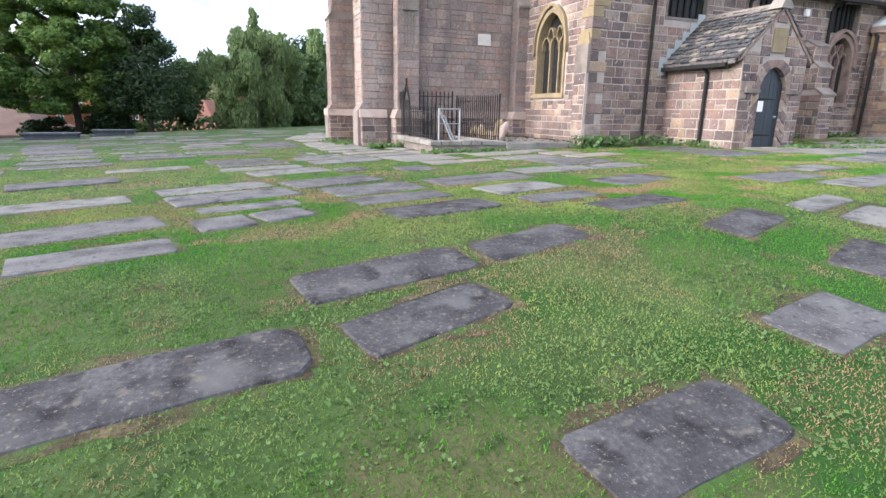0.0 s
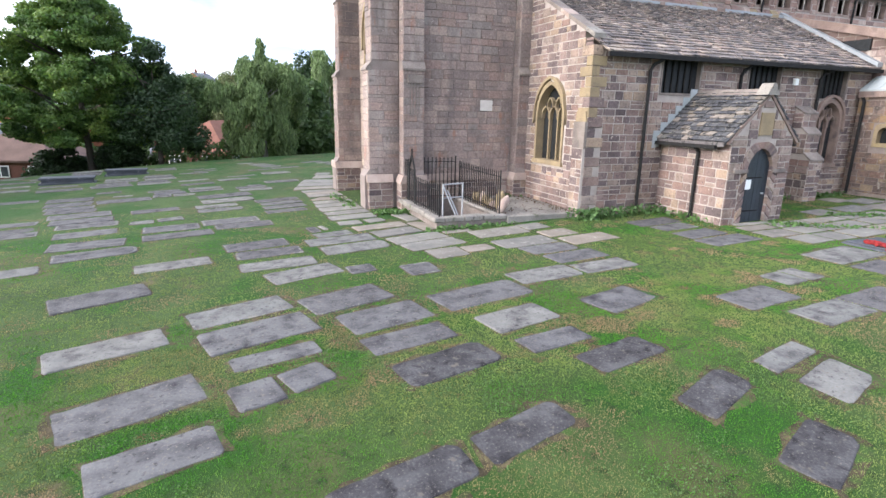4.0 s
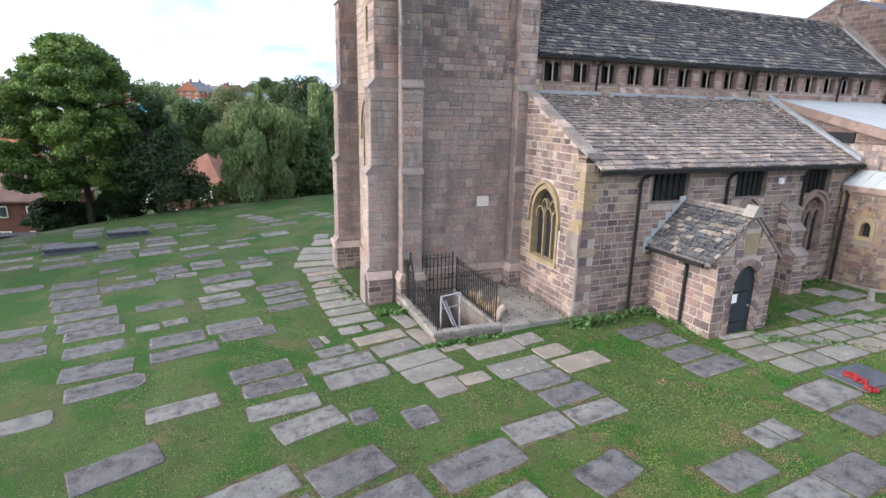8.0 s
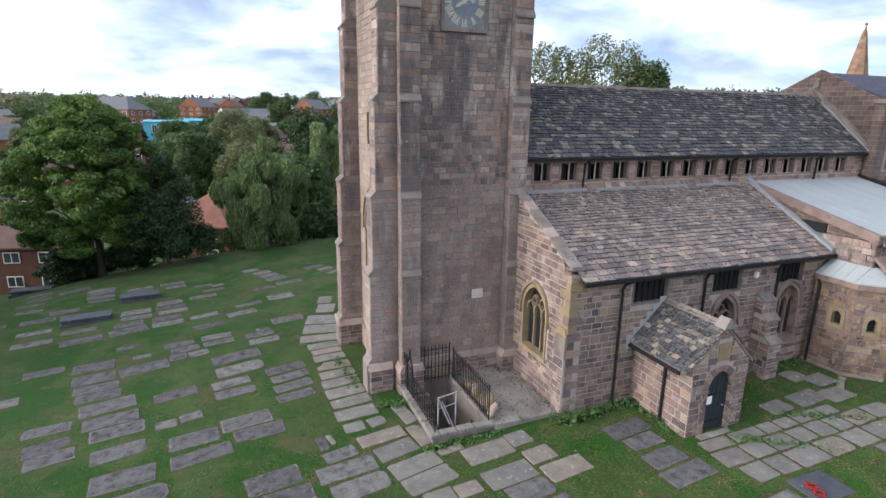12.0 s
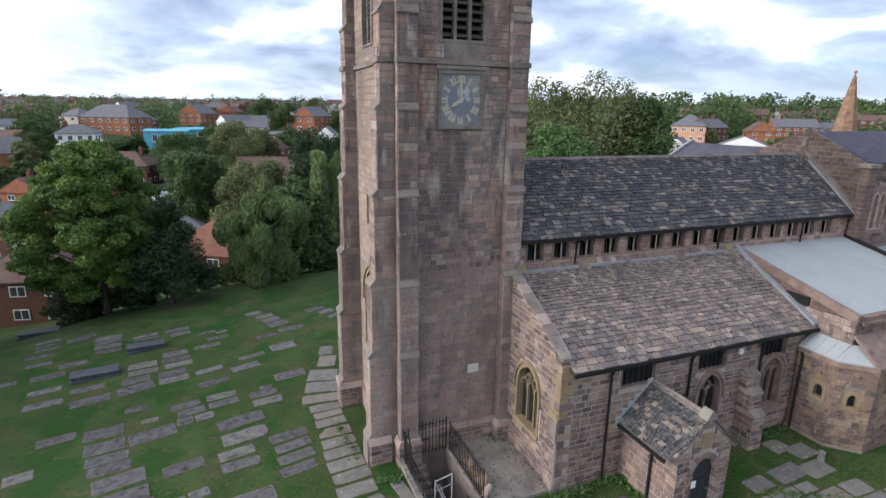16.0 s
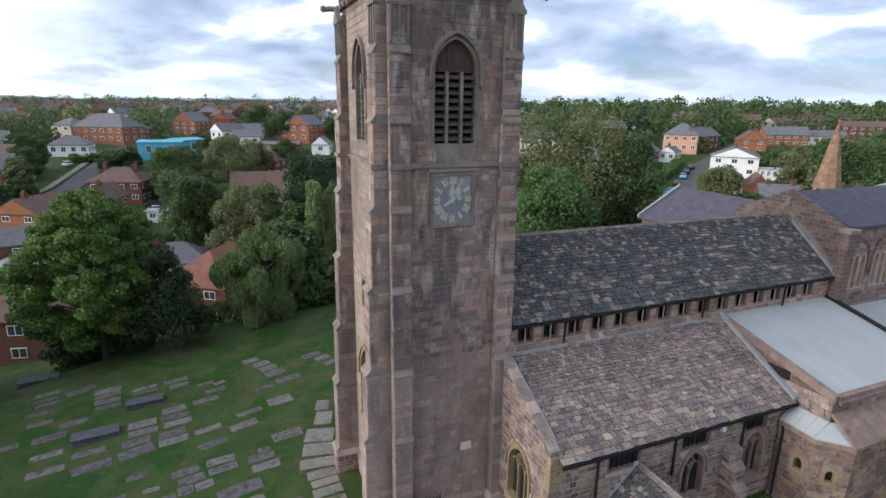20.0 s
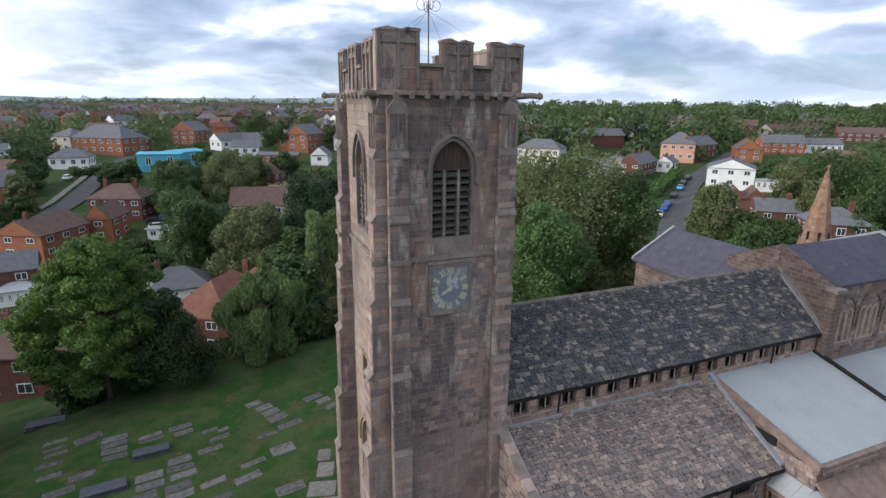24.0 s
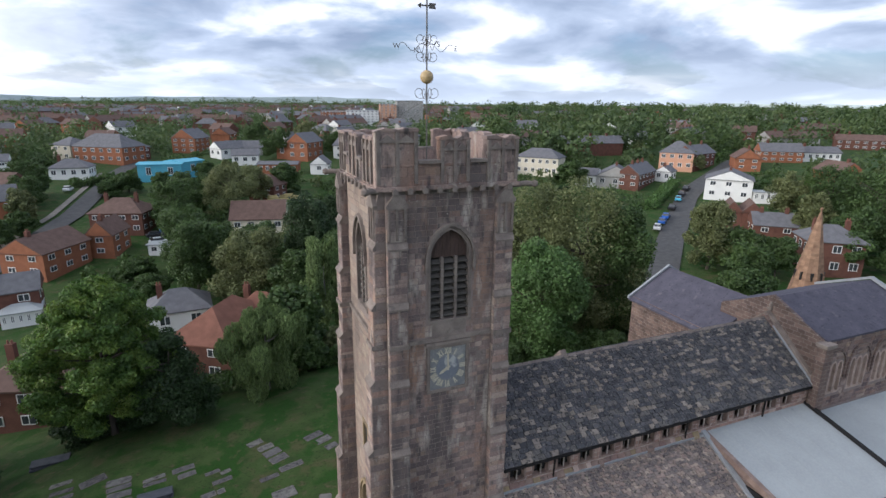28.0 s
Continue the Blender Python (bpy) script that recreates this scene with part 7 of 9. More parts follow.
me = bpy.data.meshes.new("soil_and_shadow_edges")
me.from_pydata(soil_v, [], soil_f)
tagged(mesh_part("soil_and_shadow_edges", me, M_SOIL_SHADE), "bare soil and dry grass worn along the stones' edges, darkened as shadow", "soil", kind="stuff")

# box tombs, dark memorial with wreaths, stone stump
M_DARK = material("dark_slate_memorial", [(0.045, 0.05, 0.06), (0.085, 0.09, 0.105)], 2, 0.75, 0.15, 30, spots=[((0.2, 0.2, 0.2), 6, 0.66)])
for x, y, rz, k in ((-19.95, 20.5, 7, 0.93), (-17.58, 23.7, 5, 0.83), (-26.6, 34.2, 4, 1.0)):
    z = ground_z(x, y)
    tb = thing("box_tomb", (x, y, z), "low dark stone box tomb standing in the lawn", "tomb", "box tombs", rz=rz)
    for nm, dims, mt in (("base", (-1.42, 1.42, -0.58, 0.58, -0.1, 0.08), M_DARK), ("chest", (-1.28, 1.28, -0.45, 0.45, 0.08, 0.26), M_DARK), ("top_slab", (-1.38, 1.38, -0.54, 0.54, 0.26, 0.36), M_DARK)):
        bm = box(*dims, 0.015)
        bm.transform(pose(x, y, z, 0, 0, rz) @ Matrix.Diagonal((k, k, 1, 1)))
        part(nm, bm, mt, tb)
x, y = 5.38, -5.65
z = ground_z(x, y)
mem = thing("memorial_ledger", (x, y, z), "low dark slate memorial ledger lying in the turf", "gravestone")
part("base", box(x - 0.8, x + 0.8, y - 0.64, y + 0.64, z - 0.1, z + 0.018, 0.02), M_DARK, mem)
part("slab", box(x - 0.74, x + 0.74, y - 0.58, y + 0.58, z + 0.025, z + 0.06, 0.015), M_DARK, mem)


def wreath(x, y, z, r):
    rg = random.Random(int(x * 100))
    w = thing("wreath", (x, y, z), "red poppy wreath lying on the memorial", "wreath", "poppy wreaths")
    bm = bmesh.new()
    for k in range(46):
        a = rg.uniform(0, 2 * math.pi)
        rr = r * (1 + rg.uniform(-0.28, 0.28))
        bmesh.ops.create_icosphere(bm, subdivisions=1, radius=rg.uniform(0.03, 0.055), matrix=pose(x + rr * math.cos(a), y + rr * math.sin(a), z + rg.uniform(0.01, 0.05), rg.uniform(0, 90), 0, 0))
    part("blossom", bm, M_RED, w)
    bm = tube([(x + r * math.cos(a), y + r * math.sin(a), z + 0.015) for a in [i * math.pi / 8 for i in range(17)]], 0.02, 5)
    part("ring", bm, M_BLACK, w)


for dx, dy in ((-0.4, 0.08), (-0.5, -0.24), (-0.66, -0.62)):
    wreath(x + dx, y + dy, z + 0.065 if dy > -0.5 else z + 0.03, 0.13)
st = thing("stone_stump", (12.3, -1.7, ground_z(12.3, -1.7)), "short pale stone stump by the vestry wall", "stump")
bm = bmesh.new()
bmesh.ops.create_cone(bm, cap_ends=True, segments=10, radius1=0.15, radius2=0.11, depth=0.36, matrix=pose(12.3, -1.7, ground_z(12.3, -1.7) + 0.18))
part("shaft", bm, M_CONC, st)
bm = bmesh.new()
bmesh.ops.create_cone(bm, cap_ends=True, segments=10, radius1=0.13, radius2=0.15, depth=0.1, matrix=pose(12.3, -1.7, ground_z(12.3, -1.7) + 0.41))
part("cap", bm, M_CONC, st)

# ---- leaves ----


def leaf_quads(centres, size, rs, droop=0.0, aspect=1.0, out=None):
    """One small four-sided leaf or spray at each centre; out: the way that its upper side leans."""
    n = len(centres)
    if out is None:
        nrm = rs.normal(size=(n, 3))
    else:
        nrm = out * 1.0 + np.array([0, 0, 0.35]) + rs.normal(size=(n, 3)) * 0.85
    nrm /= np.linalg.norm(nrm, axis=1)[:, None]
    a = np.cross(nrm, rs.normal(size=(n, 3)))
    if droop:
        a = a / np.linalg.norm(a, axis=1)[:, None] * (1 - droop) + np.array([0, 0, -1]) * droop
    a /= np.linalg.norm(a, axis=1)[:, None]
    b = np.cross(nrm, a)
    b /= np.linalg.norm(b, axis=1)[:, None]
    s = size * rs.uniform(0.6, 1.4, size=(n, 1))
    p = np.stack([centres - a * s * aspect, centres + b * s * 0.6, centres + a * s * aspect, centres - b * s * 0.6], axis=1).reshape(-1, 3)
    f = np.arange(n * 4).reshape(-1, 4)
    return p, f


def crown_points(kind, n, rs):
    """Leaf positions of a crown 1 high and 1 wide, foot at z = 0."""
    if kind == "broad":
        lobes = [(0.0, 0.0, 0.6, 0.3), (0.0, 0.0, 0.35, 0.26)]
        for k in range(30):
            a, z = rs.uniform(0, 6.28), rs.uniform(0.12, 0.9)
            rad = 0.39 * math.sin(min(1.0, (1.0 - z) / 0.5) * 1.5) * rs.uniform(0.7, 1.08) * (1.0 if z > 0.25 else 0.85)
            lobes.append((rad * math.cos(a), rad * math.sin(a), z, rs.uniform(0.08, 0.15)))
    elif kind == "yew":
        lobes = [(0, 0, 0.4, 0.33)]
        for k in range(24):
            a, z = rs.uniform(0, 6.28), rs.uniform(0.08, 0.93)
            rad = 0.42 * (1 - z) ** 0.6 * rs.uniform(0.7, 1.0)
            lobes.append((rad * math.cos(a), rad * math.sin(a), z, rs.uniform(0.07, 0.14)))
    elif kind == "birch":
        lobes = [(0.02, 0.01, 0.76, 0.05), (0.0, 0.0, 0.83, 0.045), (0.015, 0.0, 0.9, 0.035), (0.0, 0.01, 0.95, 0.025), (0, 0, 0.68, 0.08)]
        for k in range(40):
            a, z = rs.uniform(0, 6.28), rs.uniform(0.1, 0.7)
            rad = 0.42 * math.sqrt(max(0.05, 1 - ((z - 0.3) / 0.44) ** 2)) * rs.uniform(0.3, 1.0)
            lobes.append((rad * math.cos(a), rad * math.sin(a), z, rs.uniform(0.05, 0.1)))
    elif kind == "slender":
        lobes = []
        for k in range(34):
            a, z = rs.uniform(0, 6.28), rs.uniform(0.15, 0.95)
            rad = 0.40 * math.sqrt(max(0.03, 1 - ((z - 0.42) / 0.58) ** 2)) * rs.uniform(0.3, 1.0)
            lobes.append((rad * math.cos(a), rad * math.sin(a), z, rs.uniform(0.05, 0.11)))
    elif kind == "open":
        lobes = []
        for k in range(300):
            a, z = rs.uniform(0, 6.28), rs.uniform(0.05, 0.95)
            wide = 0.46 * math.sin(min(1.0, (1.02 - z) / 0.62) * 1.57) * (1.0 if z > 0.2 else 0.8)
            rad = wide * math.sqrt(rs.uniform(0.12, 1.0))
            lobes.append((rad * math.cos(a), rad * math.sin(a), z - 0.05 * rad / 0.46, rs.uniform(0.036, 0.078)))
    else:
        lobes = []
        for k in range(26):
            a, z = rs.uniform(0, 6.28), rs.uniform(0.1, 0.97)
            rad = 0.46 * (1 - z) ** 0.8 * rs.uniform(0.5, 1.0)
            lobes.append((rad * math.cos(a), rad * math.sin(a), z, rs.uniform(0.06, 0.13)))
    vol = np.array([l[3] ** 2 for l in lobes])
    pick = rs.choice(len(lobes), size=n, p=vol / vol.sum())
    d = rs.normal(size=(n, 3))
    d /= np.linalg.norm(d, axis=1)[:, None]
    L = np.array(lobes)[pick]
    r = L[:, 3:4] * rs.uniform(0.55, 1.12, size=(n, 1))
    p = L[:, :3] + d * r * np.array([1, 1, {"birch": 1.5, "slender": 1.6, "open": 0.64}.get(kind, 0.8)])
    p[:, 2] = np.clip(p[:, 2], 0.02, 1.0)
    return p, d


def foliage(name, ramp, var=0.35, scale=0.35):
    return material(name, ramp, scale, 0.6, 0, 6, island=var, translucent=0.35)


LEAF = {
    "maple": foliage("maple_leaves", [(0.034, 0.080, 0.015), (0.082, 0.155, 0.026), (0.181, 0.244, 0.039)], 0.35, 0.6),
    "dark": foliage("dark_yew_needles", [(0.016, 0.038, 0.012), (0.034, 0.07, 0.018)]),
    "birch": foliage("birch_leaves", [(0.115, 0.175, 0.06), (0.195, 0.265, 0.1)]),
    "deep": foliage("deep_green_leaves", [(0.018, 0.042, 0.015), (0.045, 0.085, 0.026)]),
    "green": foliage("green_leaves", [(0.042, 0.08, 0.022), (0.08, 0.135, 0.035)]),
    "olive": foliage("olive_leaves", [(0.11, 0.135, 0.052), (0.18, 0.2, 0.08)]),
    "bright": foliage("chestnut_leaves", [(0.06, 0.125, 0.035), (0.11, 0.195, 0.055)]),
}
# far leaf colour is lightened to stand in for distance haze
LEAF["far"] = foliage("haze_lightened_leaves", [(0.033, 0.061, 0.023), (0.075, 0.122, 0.039), (0.138, 0.177, 0.058)], 0.12, 0.07)
LEAF["far_olive"] = foliage("distant_yellow_green_leaves", [(0.062, 0.085, 0.029), (0.112, 0.140, 0.046)], 0.12, 0.07)
M_BARK = material("rough_bark", [(0.05, 0.042, 0.034), (0.1, 0.085, 0.07)], 3, 0.95, 0.6, 20, stretch=(1, 1, 0.2))
M_PALEBARK = material("pale_birch_bark", [(0.16, 0.155, 0.145), (0.24, 0.235, 0.22)], 3, 0.9, 0.4, 20)
tree_count = 0


def trunk_mesh(h, r, crown_w, rs, limbs, reach=0.36):
    bm = bmesh.new()
    pts = [Vector((0, 0, -0.4))]
    for k in range(1, 6):
        pts.append(Vector((rs.uniform(-0.03, 0.03) * h * 0.3, rs.uniform(-0.03, 0.03) * h * 0.3, h * 0.75 * k / 5)))
    for k in range(5):
        d = pts[k + 1] - pts[k]
        bmesh.ops.create_cone(bm, cap_ends=True, segments=8, radius1=r * (1 - k * 0.17), radius2=r * (1 - (k + 1) * 0.17), depth=d.length, matrix=Matrix.Translation((pts[k] + pts[k + 1]) / 2) @ d.to_track_quat("Z", "Y").to_matrix().to_4x4())
    for k in range(limbs):
        z = h * rs.uniform(0.25, 0.65)
        a = rs.uniform(0, 6.28)
        p = Vector((0, 0, z))
        q = Vector((math.cos(a) * crown_w * reach, math.sin(a) * crown_w * reach, z + h * rs.uniform(0.08, 0.2)))
        d = q - p
        bmesh.ops.create_cone(bm, cap_ends=True, segments=6, radius1=r * 0.4, radius2=r * 0.08, depth=d.length, matrix=Matrix.Translation((p + q) / 2) @ d.to_track_quat("Z", "Y").to_matrix().to_4x4())
    return bm


def tree(x, y, h, w, kind, leaf, n, size, label, base=0.0, group="", trunk_r=None):
    global tree_count
    tree_count += 1
    rs = np.random.RandomState(900 + tree_count)
    z = ground_z(x, y)
    t = thing("tree", (x, y, z), label, "tree", group)
    p, lean = crown_points(kind, n, rs)
    p = p * np.array([w, w, h - base]) + np.array([0, 0, base])
    v, f = leaf_quads(p, size, rs, 0.75 if kind in ("birch", "slender") else 0.0, 1.5 if kind in ("birch", "slender") else 1.0, lean)
    me = bpy.data.meshes.new("crown")
    me.from_pydata((v + np.array([x, y, z])).tolist(), [], f.tolist())
    mesh_part("crown", me, LEAF[leaf], t)
    bm = trunk_mesh(h, trunk_r or h * 0.022, w, rs, 16 if kind == "open" else (7 if n > 3000 else 3), 0.15 if kind in ("birch", "slender") else 0.34)
    bm.transform(Matrix.Translation((x, y, z)))
    part("trunk", bm, M_PALEBARK if kind in ("birch", "slender") else M_BARK, t)
    return t


# trees along the churchyard edge
tree(-22.2, 36.6, 15.3, 13.4, "open", "maple", 135000, 0.118, "large spreading sycamore with bright green leaves", 2.6)
tree(-16.8, 34.0, 9.7, 8.4, "yew", "dark", 34000, 0.1, "dense dark green yew at the lawn edge", 0.2)
tree(-24.6, 38.6, 3.4, 8.0, "yew", "dark", 9000, 0.14, "dark undergrowth below the sycamore", 0.0)
tree(-20.2, 36.0, 2.6, 4.5, "yew", "dark", 5000, 0.14, "low dark evergreen beside the yew", 0.1)
tree(-8.6, 37.2, 10.5, 10.8, "birch", "birch", 34000, 0.11, "weeping birch with grey-green hanging foliage", 0.3)
tree(0.2, 54.0, 15.0, 8.0, "slender", "birch", 22000, 0.14, "tall slender weeping birch beside the lawn", 0.8)
tree(-5.0, 45.0, 10.5, 8.0, "broad", "green", 8000, 0.28, "leafy green tree behind the birches", 0.4)
tree(-3.9, 40.5, 4.2, 5.0, "yew", "green", 3500, 0.2, "dark shrub in the hedge", 0.0)
tree(-0.8, 44.0, 4.0, 5.0, "yew", "olive", 3500, 0.2, "yellow-green shrub in the hedge", 0.0)
# trees added mostly out of view to shade the lawn from the low west sun
for row in ((-33.5, 33, 10.5, 9, "deep"), (-35, 25, 11, 10, "green"), (-34, 17, 9.5, 8.5, "deep"), (-37, 40, 12, 10, "green")):
    tree(*row[:4], "broad", row[4], 9000, 0.22, "dark leafy tree along the west edge of the lawn", 0.3, "west boundary trees")
# behind
for row in ((-18.8, 99.7, 14.1, 12.7, "green"), (-8, 75, 15, 12.5, "olive"), (2, 78, 19.5, 12, "dark"), (-10.1, 130.3, 14.8, 13.3, "olive"), (-22.6, 126, 13.1, 12.4, "green"), (8, 84, 17, 10, "dark"), (-14, 92, 13, 12, "green"), (-24, 86, 5, 7, "green"), (-2, 66, 12, 9, "green"), (6, 70, 14, 11, "green"), (-6, 88, 12, 12, "green"), (-28, 96, 5, 7, "green"), (4, 96, 13, 12, "olive"), (8.3, 103.5, 12.5, 11.6, "green"), (-20.5, 135.7, 10.3, 12, "green"), (-3.5, 144.2, 10.8, 11.7, "olive"), (-16.5, 81, 15.4, 10, "green")):
    tree(*row[:4], "broad", "deep" if row[4] == "dark" else row[4], 22000 if row[1] < 90 else 12000, 0.19, f"{row[4]} leafy garden tree between the houses".replace("olive", "yellow-green"), 1.0, "garden trees")
for row in ((17.5, 28.5, 14.6, 11, "bright"), (26, 33, 20.8, 14, "olive"), (21.5, 36, 20, 11.5, "olive"), (29, 31, 18.5, 10.5, "green"), (12, 27, 5.5, 7.5, "green"), (22.5, 25, 5.5, 6.5, "green"), (33, 27, 8, 8.5, "green"), (40, 33, 9, 9.5, "green"), (46, 40, 8.5, 9, "bright"), (25, 50, 10, 11, "green"), (38, 42, 8, 10, "green"), (77.5, 60.9, 14.3, 10.7, "olive"), (80.6, 56.2, 9.5, 10, "green"), (85.1, 52, 8.3, 8.7, "green"), (62, 40, 9, 10, "green"), (72, 48, 10, 10, "green"), (87.5, 64.8, 5.6, 7.5, "olive"), (98.8, 47.9, 8.4, 10.3, "green"), (104, 40.2, 11.2, 13.1, "green")):
    tree(*row[:4], "broad", row[4], 36000 if row[1] < 40 else 14000, 0.14 if row[1] < 40 else 0.22, "broad leafy tree beyond the north side of the church", 0.8, "trees by the north side")
for row in ((117.9, 64.6, 15.8, 14.5, "green"), (118, 54, 16, 14.8, "green"), (119, 74.3, 12.7, 12.7, "olive"), (89.8, 125.8, 9.8, 10.7, "green"), (-60.9, 162.1, 10.7, 12.2, "green"), (-56, 138.6, 8.8, 7.5, "olive"), (129.7, 56, 13.3, 12.5, "green"), (107.7, 51.3, 10.9, 10.9, "green"), (110.9, 63.2, 10.5, 9.6, "olive"), (131.2, 68.4, 12.9, 12.1, "green"), (142.9, 128.1, 7, 8, "olive"), (-36.9, 165.2, 6.6, 8.3, "green"), (-41.2, 160.9, 4.9, 6.5, "green"), (66.2, 165.7, 10.3, 12.4, "green"), (9.8, 202.9, 12.6, 13.2, "green"), (33, 127.6, 10.4, 10.4, "green"), (26.1, 116.5, 10.9, 10, "dark"), (6, 150.9, 9.7, 10.5, "green"), (-53.5, 128.4, 6.1, 6.9, "green")):
    tree(*row[:4], "broad", row[4], 9000, 0.26, "green street tree among the houses", 0.5, "street trees")

# ---- houses ----
BRICK = material("red_brown_brick", [(0.1, 0.046, 0.035), (0.165, 0.077, 0.056)], 1.0, 0.9, 0.3, 12)
ORANGE = material("orange_brick", [(0.22, 0.088, 0.048), (0.32, 0.13, 0.07)], 0.8, 0.9, 0.2, 12)
RENDER_W = material("white_render", [(0.66, 0.66, 0.64), (0.76, 0.76, 0.74)], 0.5, 0.85, 0.1, 8)
CREAM = material("cream_render", [(0.55, 0.5, 0.4), (0.64, 0.59, 0.48)], 0.5, 0.85, 0.1, 8)
PEACH = material("peach_render", [(0.5, 0.27, 0.18), (0.58, 0.33, 0.22)], 0.5, 0.85, 0.1, 8)
GREYR = material("grey_pebbledash", [(0.3, 0.29, 0.27), (0.38, 0.37, 0.35)], 0.6, 0.9, 0.2, 20)
BLUE = material("turquoise_sheeting", [(0.06, 0.3, 0.42), (0.09, 0.38, 0.5)], 0.3, 0.6, 0.1, 6)
R_RED = material("red_clay_tiles", [(0.15, 0.07, 0.05), (0.23, 0.105, 0.075)], 1.0, 0.9, 0.3, 14)
R_BROWN = material("brown_roof_tiles", [(0.095, 0.062, 0.052), (0.155, 0.1, 0.083)], 1.0, 0.9, 0.3, 14)
R_GREY = material("grey_roof_slates", [(0.1, 0.1, 0.11), (0.16, 0.16, 0.17)], 1.0, 0.8, 0.3, 14)
PANE = material("window_pane", [(0.03, 0.035, 0.04), (0.07, 0.08, 0.09)], 1.0, 0.2, 0, 6)


# targets whose sight lines from the camera stay free of woodland
VIEW_LANES = []
WEST_ROAD = [(-57.8, 92.2), (-52.3, 112.6), (-50.3, 127.4), (-47, 143.2), (-45.2, 165.7), (-43.2, 190.9), (-39.6, 206.8)]
EAST_STREET = [(50, 46), (67.2, 62.1), (83.7, 77.1), (103, 93.1), (113.4, 101.7), (125.5, 109.8), (139.5, 117.1), (168, 132)]


def house(x, y, rz, w, d, eave, rise, wall_m, roof_m, label, hip=False, floors=2, bays=3, chimneys=1, sides="s", group="", z=None, simple=False, pots=True):
    z = ground_z(x, y) if z is None else z
    h = thing("house", (x, y, z), label, "house", group, rz=rz)
    T = pose(x, y, z, 0, 0, rz)
    VIEW_LANES.append((x, y, max(w, d) * 0.8, z + eave * 0.35))

    def put(name, bm, mat, parent, lab=""):
        bm.transform(T)
        return part(name, bm, mat, parent, lab)

    put("wall", box(-w / 2, w / 2, -d / 2, d / 2, -1.5, eave), wall_m, h)
    o = 0.35
    bm = bmesh.new()
    inset = d / 2 if hip else 0.0
    if hip and w <= d * 1.05:
        inset = w / 2 - 0.4
    e = [(-w / 2 - o, -d / 2 - o), (w / 2 + o, -d / 2 - o), (w / 2 + o, d / 2 + o), (-w / 2 - o, d / 2 + o)]
    lo = [bm.verts.new((a, b, eave - 0.12)) for a, b in e]
    up_ = [bm.verts.new((a, b, eave + 0.06)) for a, b in e]
    r0, r1 = bm.verts.new((-w / 2 - o + inset, 0, eave + rise)), bm.verts.new((w / 2 + o - inset, 0, eave + rise))
    bm.faces.new(lo[::-1])
    for i in range(4):
        bm.faces.new((lo[i], lo[(i + 1) % 4], up_[(i + 1) % 4], up_[i]))
    bm.faces.new((up_[0], up_[1], r1, r0))
    bm.faces.new((up_[2], up_[3], r0, r1))
    bm.faces.new((up_[1], up_[2], r1))
    bm.faces.new((up_[3], up_[0], r0))
    roof = put("roof", bm, roof_m, h)
    if not hip:
        for s in (-1, 1):
            put("gable", prism([(-d / 2, eave), (d / 2, eave), (0, eave + rise * 0.93)], 0.0, 0.06, Matrix(((0, s, 0, s * (w / 2 + o - 0.02)), (1, 0, 0, 0), (0, 0, 1, 0), (0, 0, 0, 1)))), wall_m, h)
    for k in range(chimneys):
        cxx = (-w * 0.3, w * 0.28, 0.0)[k % 3]
        ch = put("chimney", box(cxx - 0.4, cxx + 0.4, -0.35, 0.35, eave + rise * 0.5, eave + rise + 0.9), BRICK, h)
        for q in (-0.2, 0.2) if pots else ():
            bm = bmesh.new()
            bmesh.ops.create_cone(bm, cap_ends=True, segments=8, radius1=0.12, radius2=0.1, depth=0.4, matrix=pose(cxx + q, 0, eave + rise + 1.1))
            put("chimney_pot", bm, R_RED, ch)
    fh = eave / floors
    for side in sides:
        M = {"s": frame_s(-d / 2), "w": frame_w(-w / 2), "e": frame_e(w / 2)}[side]
        span = w if side == "s" else d
        nb = bays if side == "s" else max(1, round(bays * d / w))
        for fl in range(floors):
            for k in range(nb):
                u = span * ((k + 0.5) / nb - 0.5)
                z0, z1 = fh * fl + fh * 0.36, fh * fl + fh * 0.82
                ww_ = min(1.5, span / nb * 0.5)
                fr = put("window", prism([(u - ww_ / 2, z0), (u + ww_ / 2, z0), (u + ww_ / 2, z1), (u - ww_ / 2, z1)], 0.0, 0.06, M), M_WHITE, h)
                for s in ((1,) if simple else (-1, 1)):
                    a, b = (u - ww_ / 2 + 0.1, u + ww_ / 2 - 0.1) if simple else sorted((u + s * 0.05, u + s * (ww_ / 2 - 0.1)))
                    put("pane", prism([(a, z0 + 0.1), (b, z0 + 0.1), (b, z1 - 0.1), (a, z1 - 0.1)], 0.06, 0.075, M), PANE, fr)
    return h


house(-31, 51.5, -14, 9.5, 8, 4.9, 2.6, BRICK, R_BROWN, "red brick semi-detached house with white windows and brown tiles", floors=2, bays=3, sides="se", hip=True)
house(-12.5, 57.5, 58, 12.5, 8.5, 4.6, 3.4, BRICK, R_RED, "brick house with steep red tiled roof", hip=True, floors=2, bays=3, sides="swe", chimneys=0)
house(-7.5, 60.5, -30, 7, 6, 4.6, 3, BRICK, R_RED, "brick wing with red tiled hipped roof", hip=True, floors=2, bays=2, sides="s")
house(-19, 73.5, 4, 8.5, 7, 3, 2.6, RENDER_W, R_GREY, "white bungalow with dark hipped roof", hip=True, floors=1, bays=2, sides="se")
house(-44.0, 107.7, 61, 11.5, 9, 4.6, 2.8, ORANGE, R_BROWN, "orange brick house with brown tiled roof", floors=2, bays=3, sides="sw")
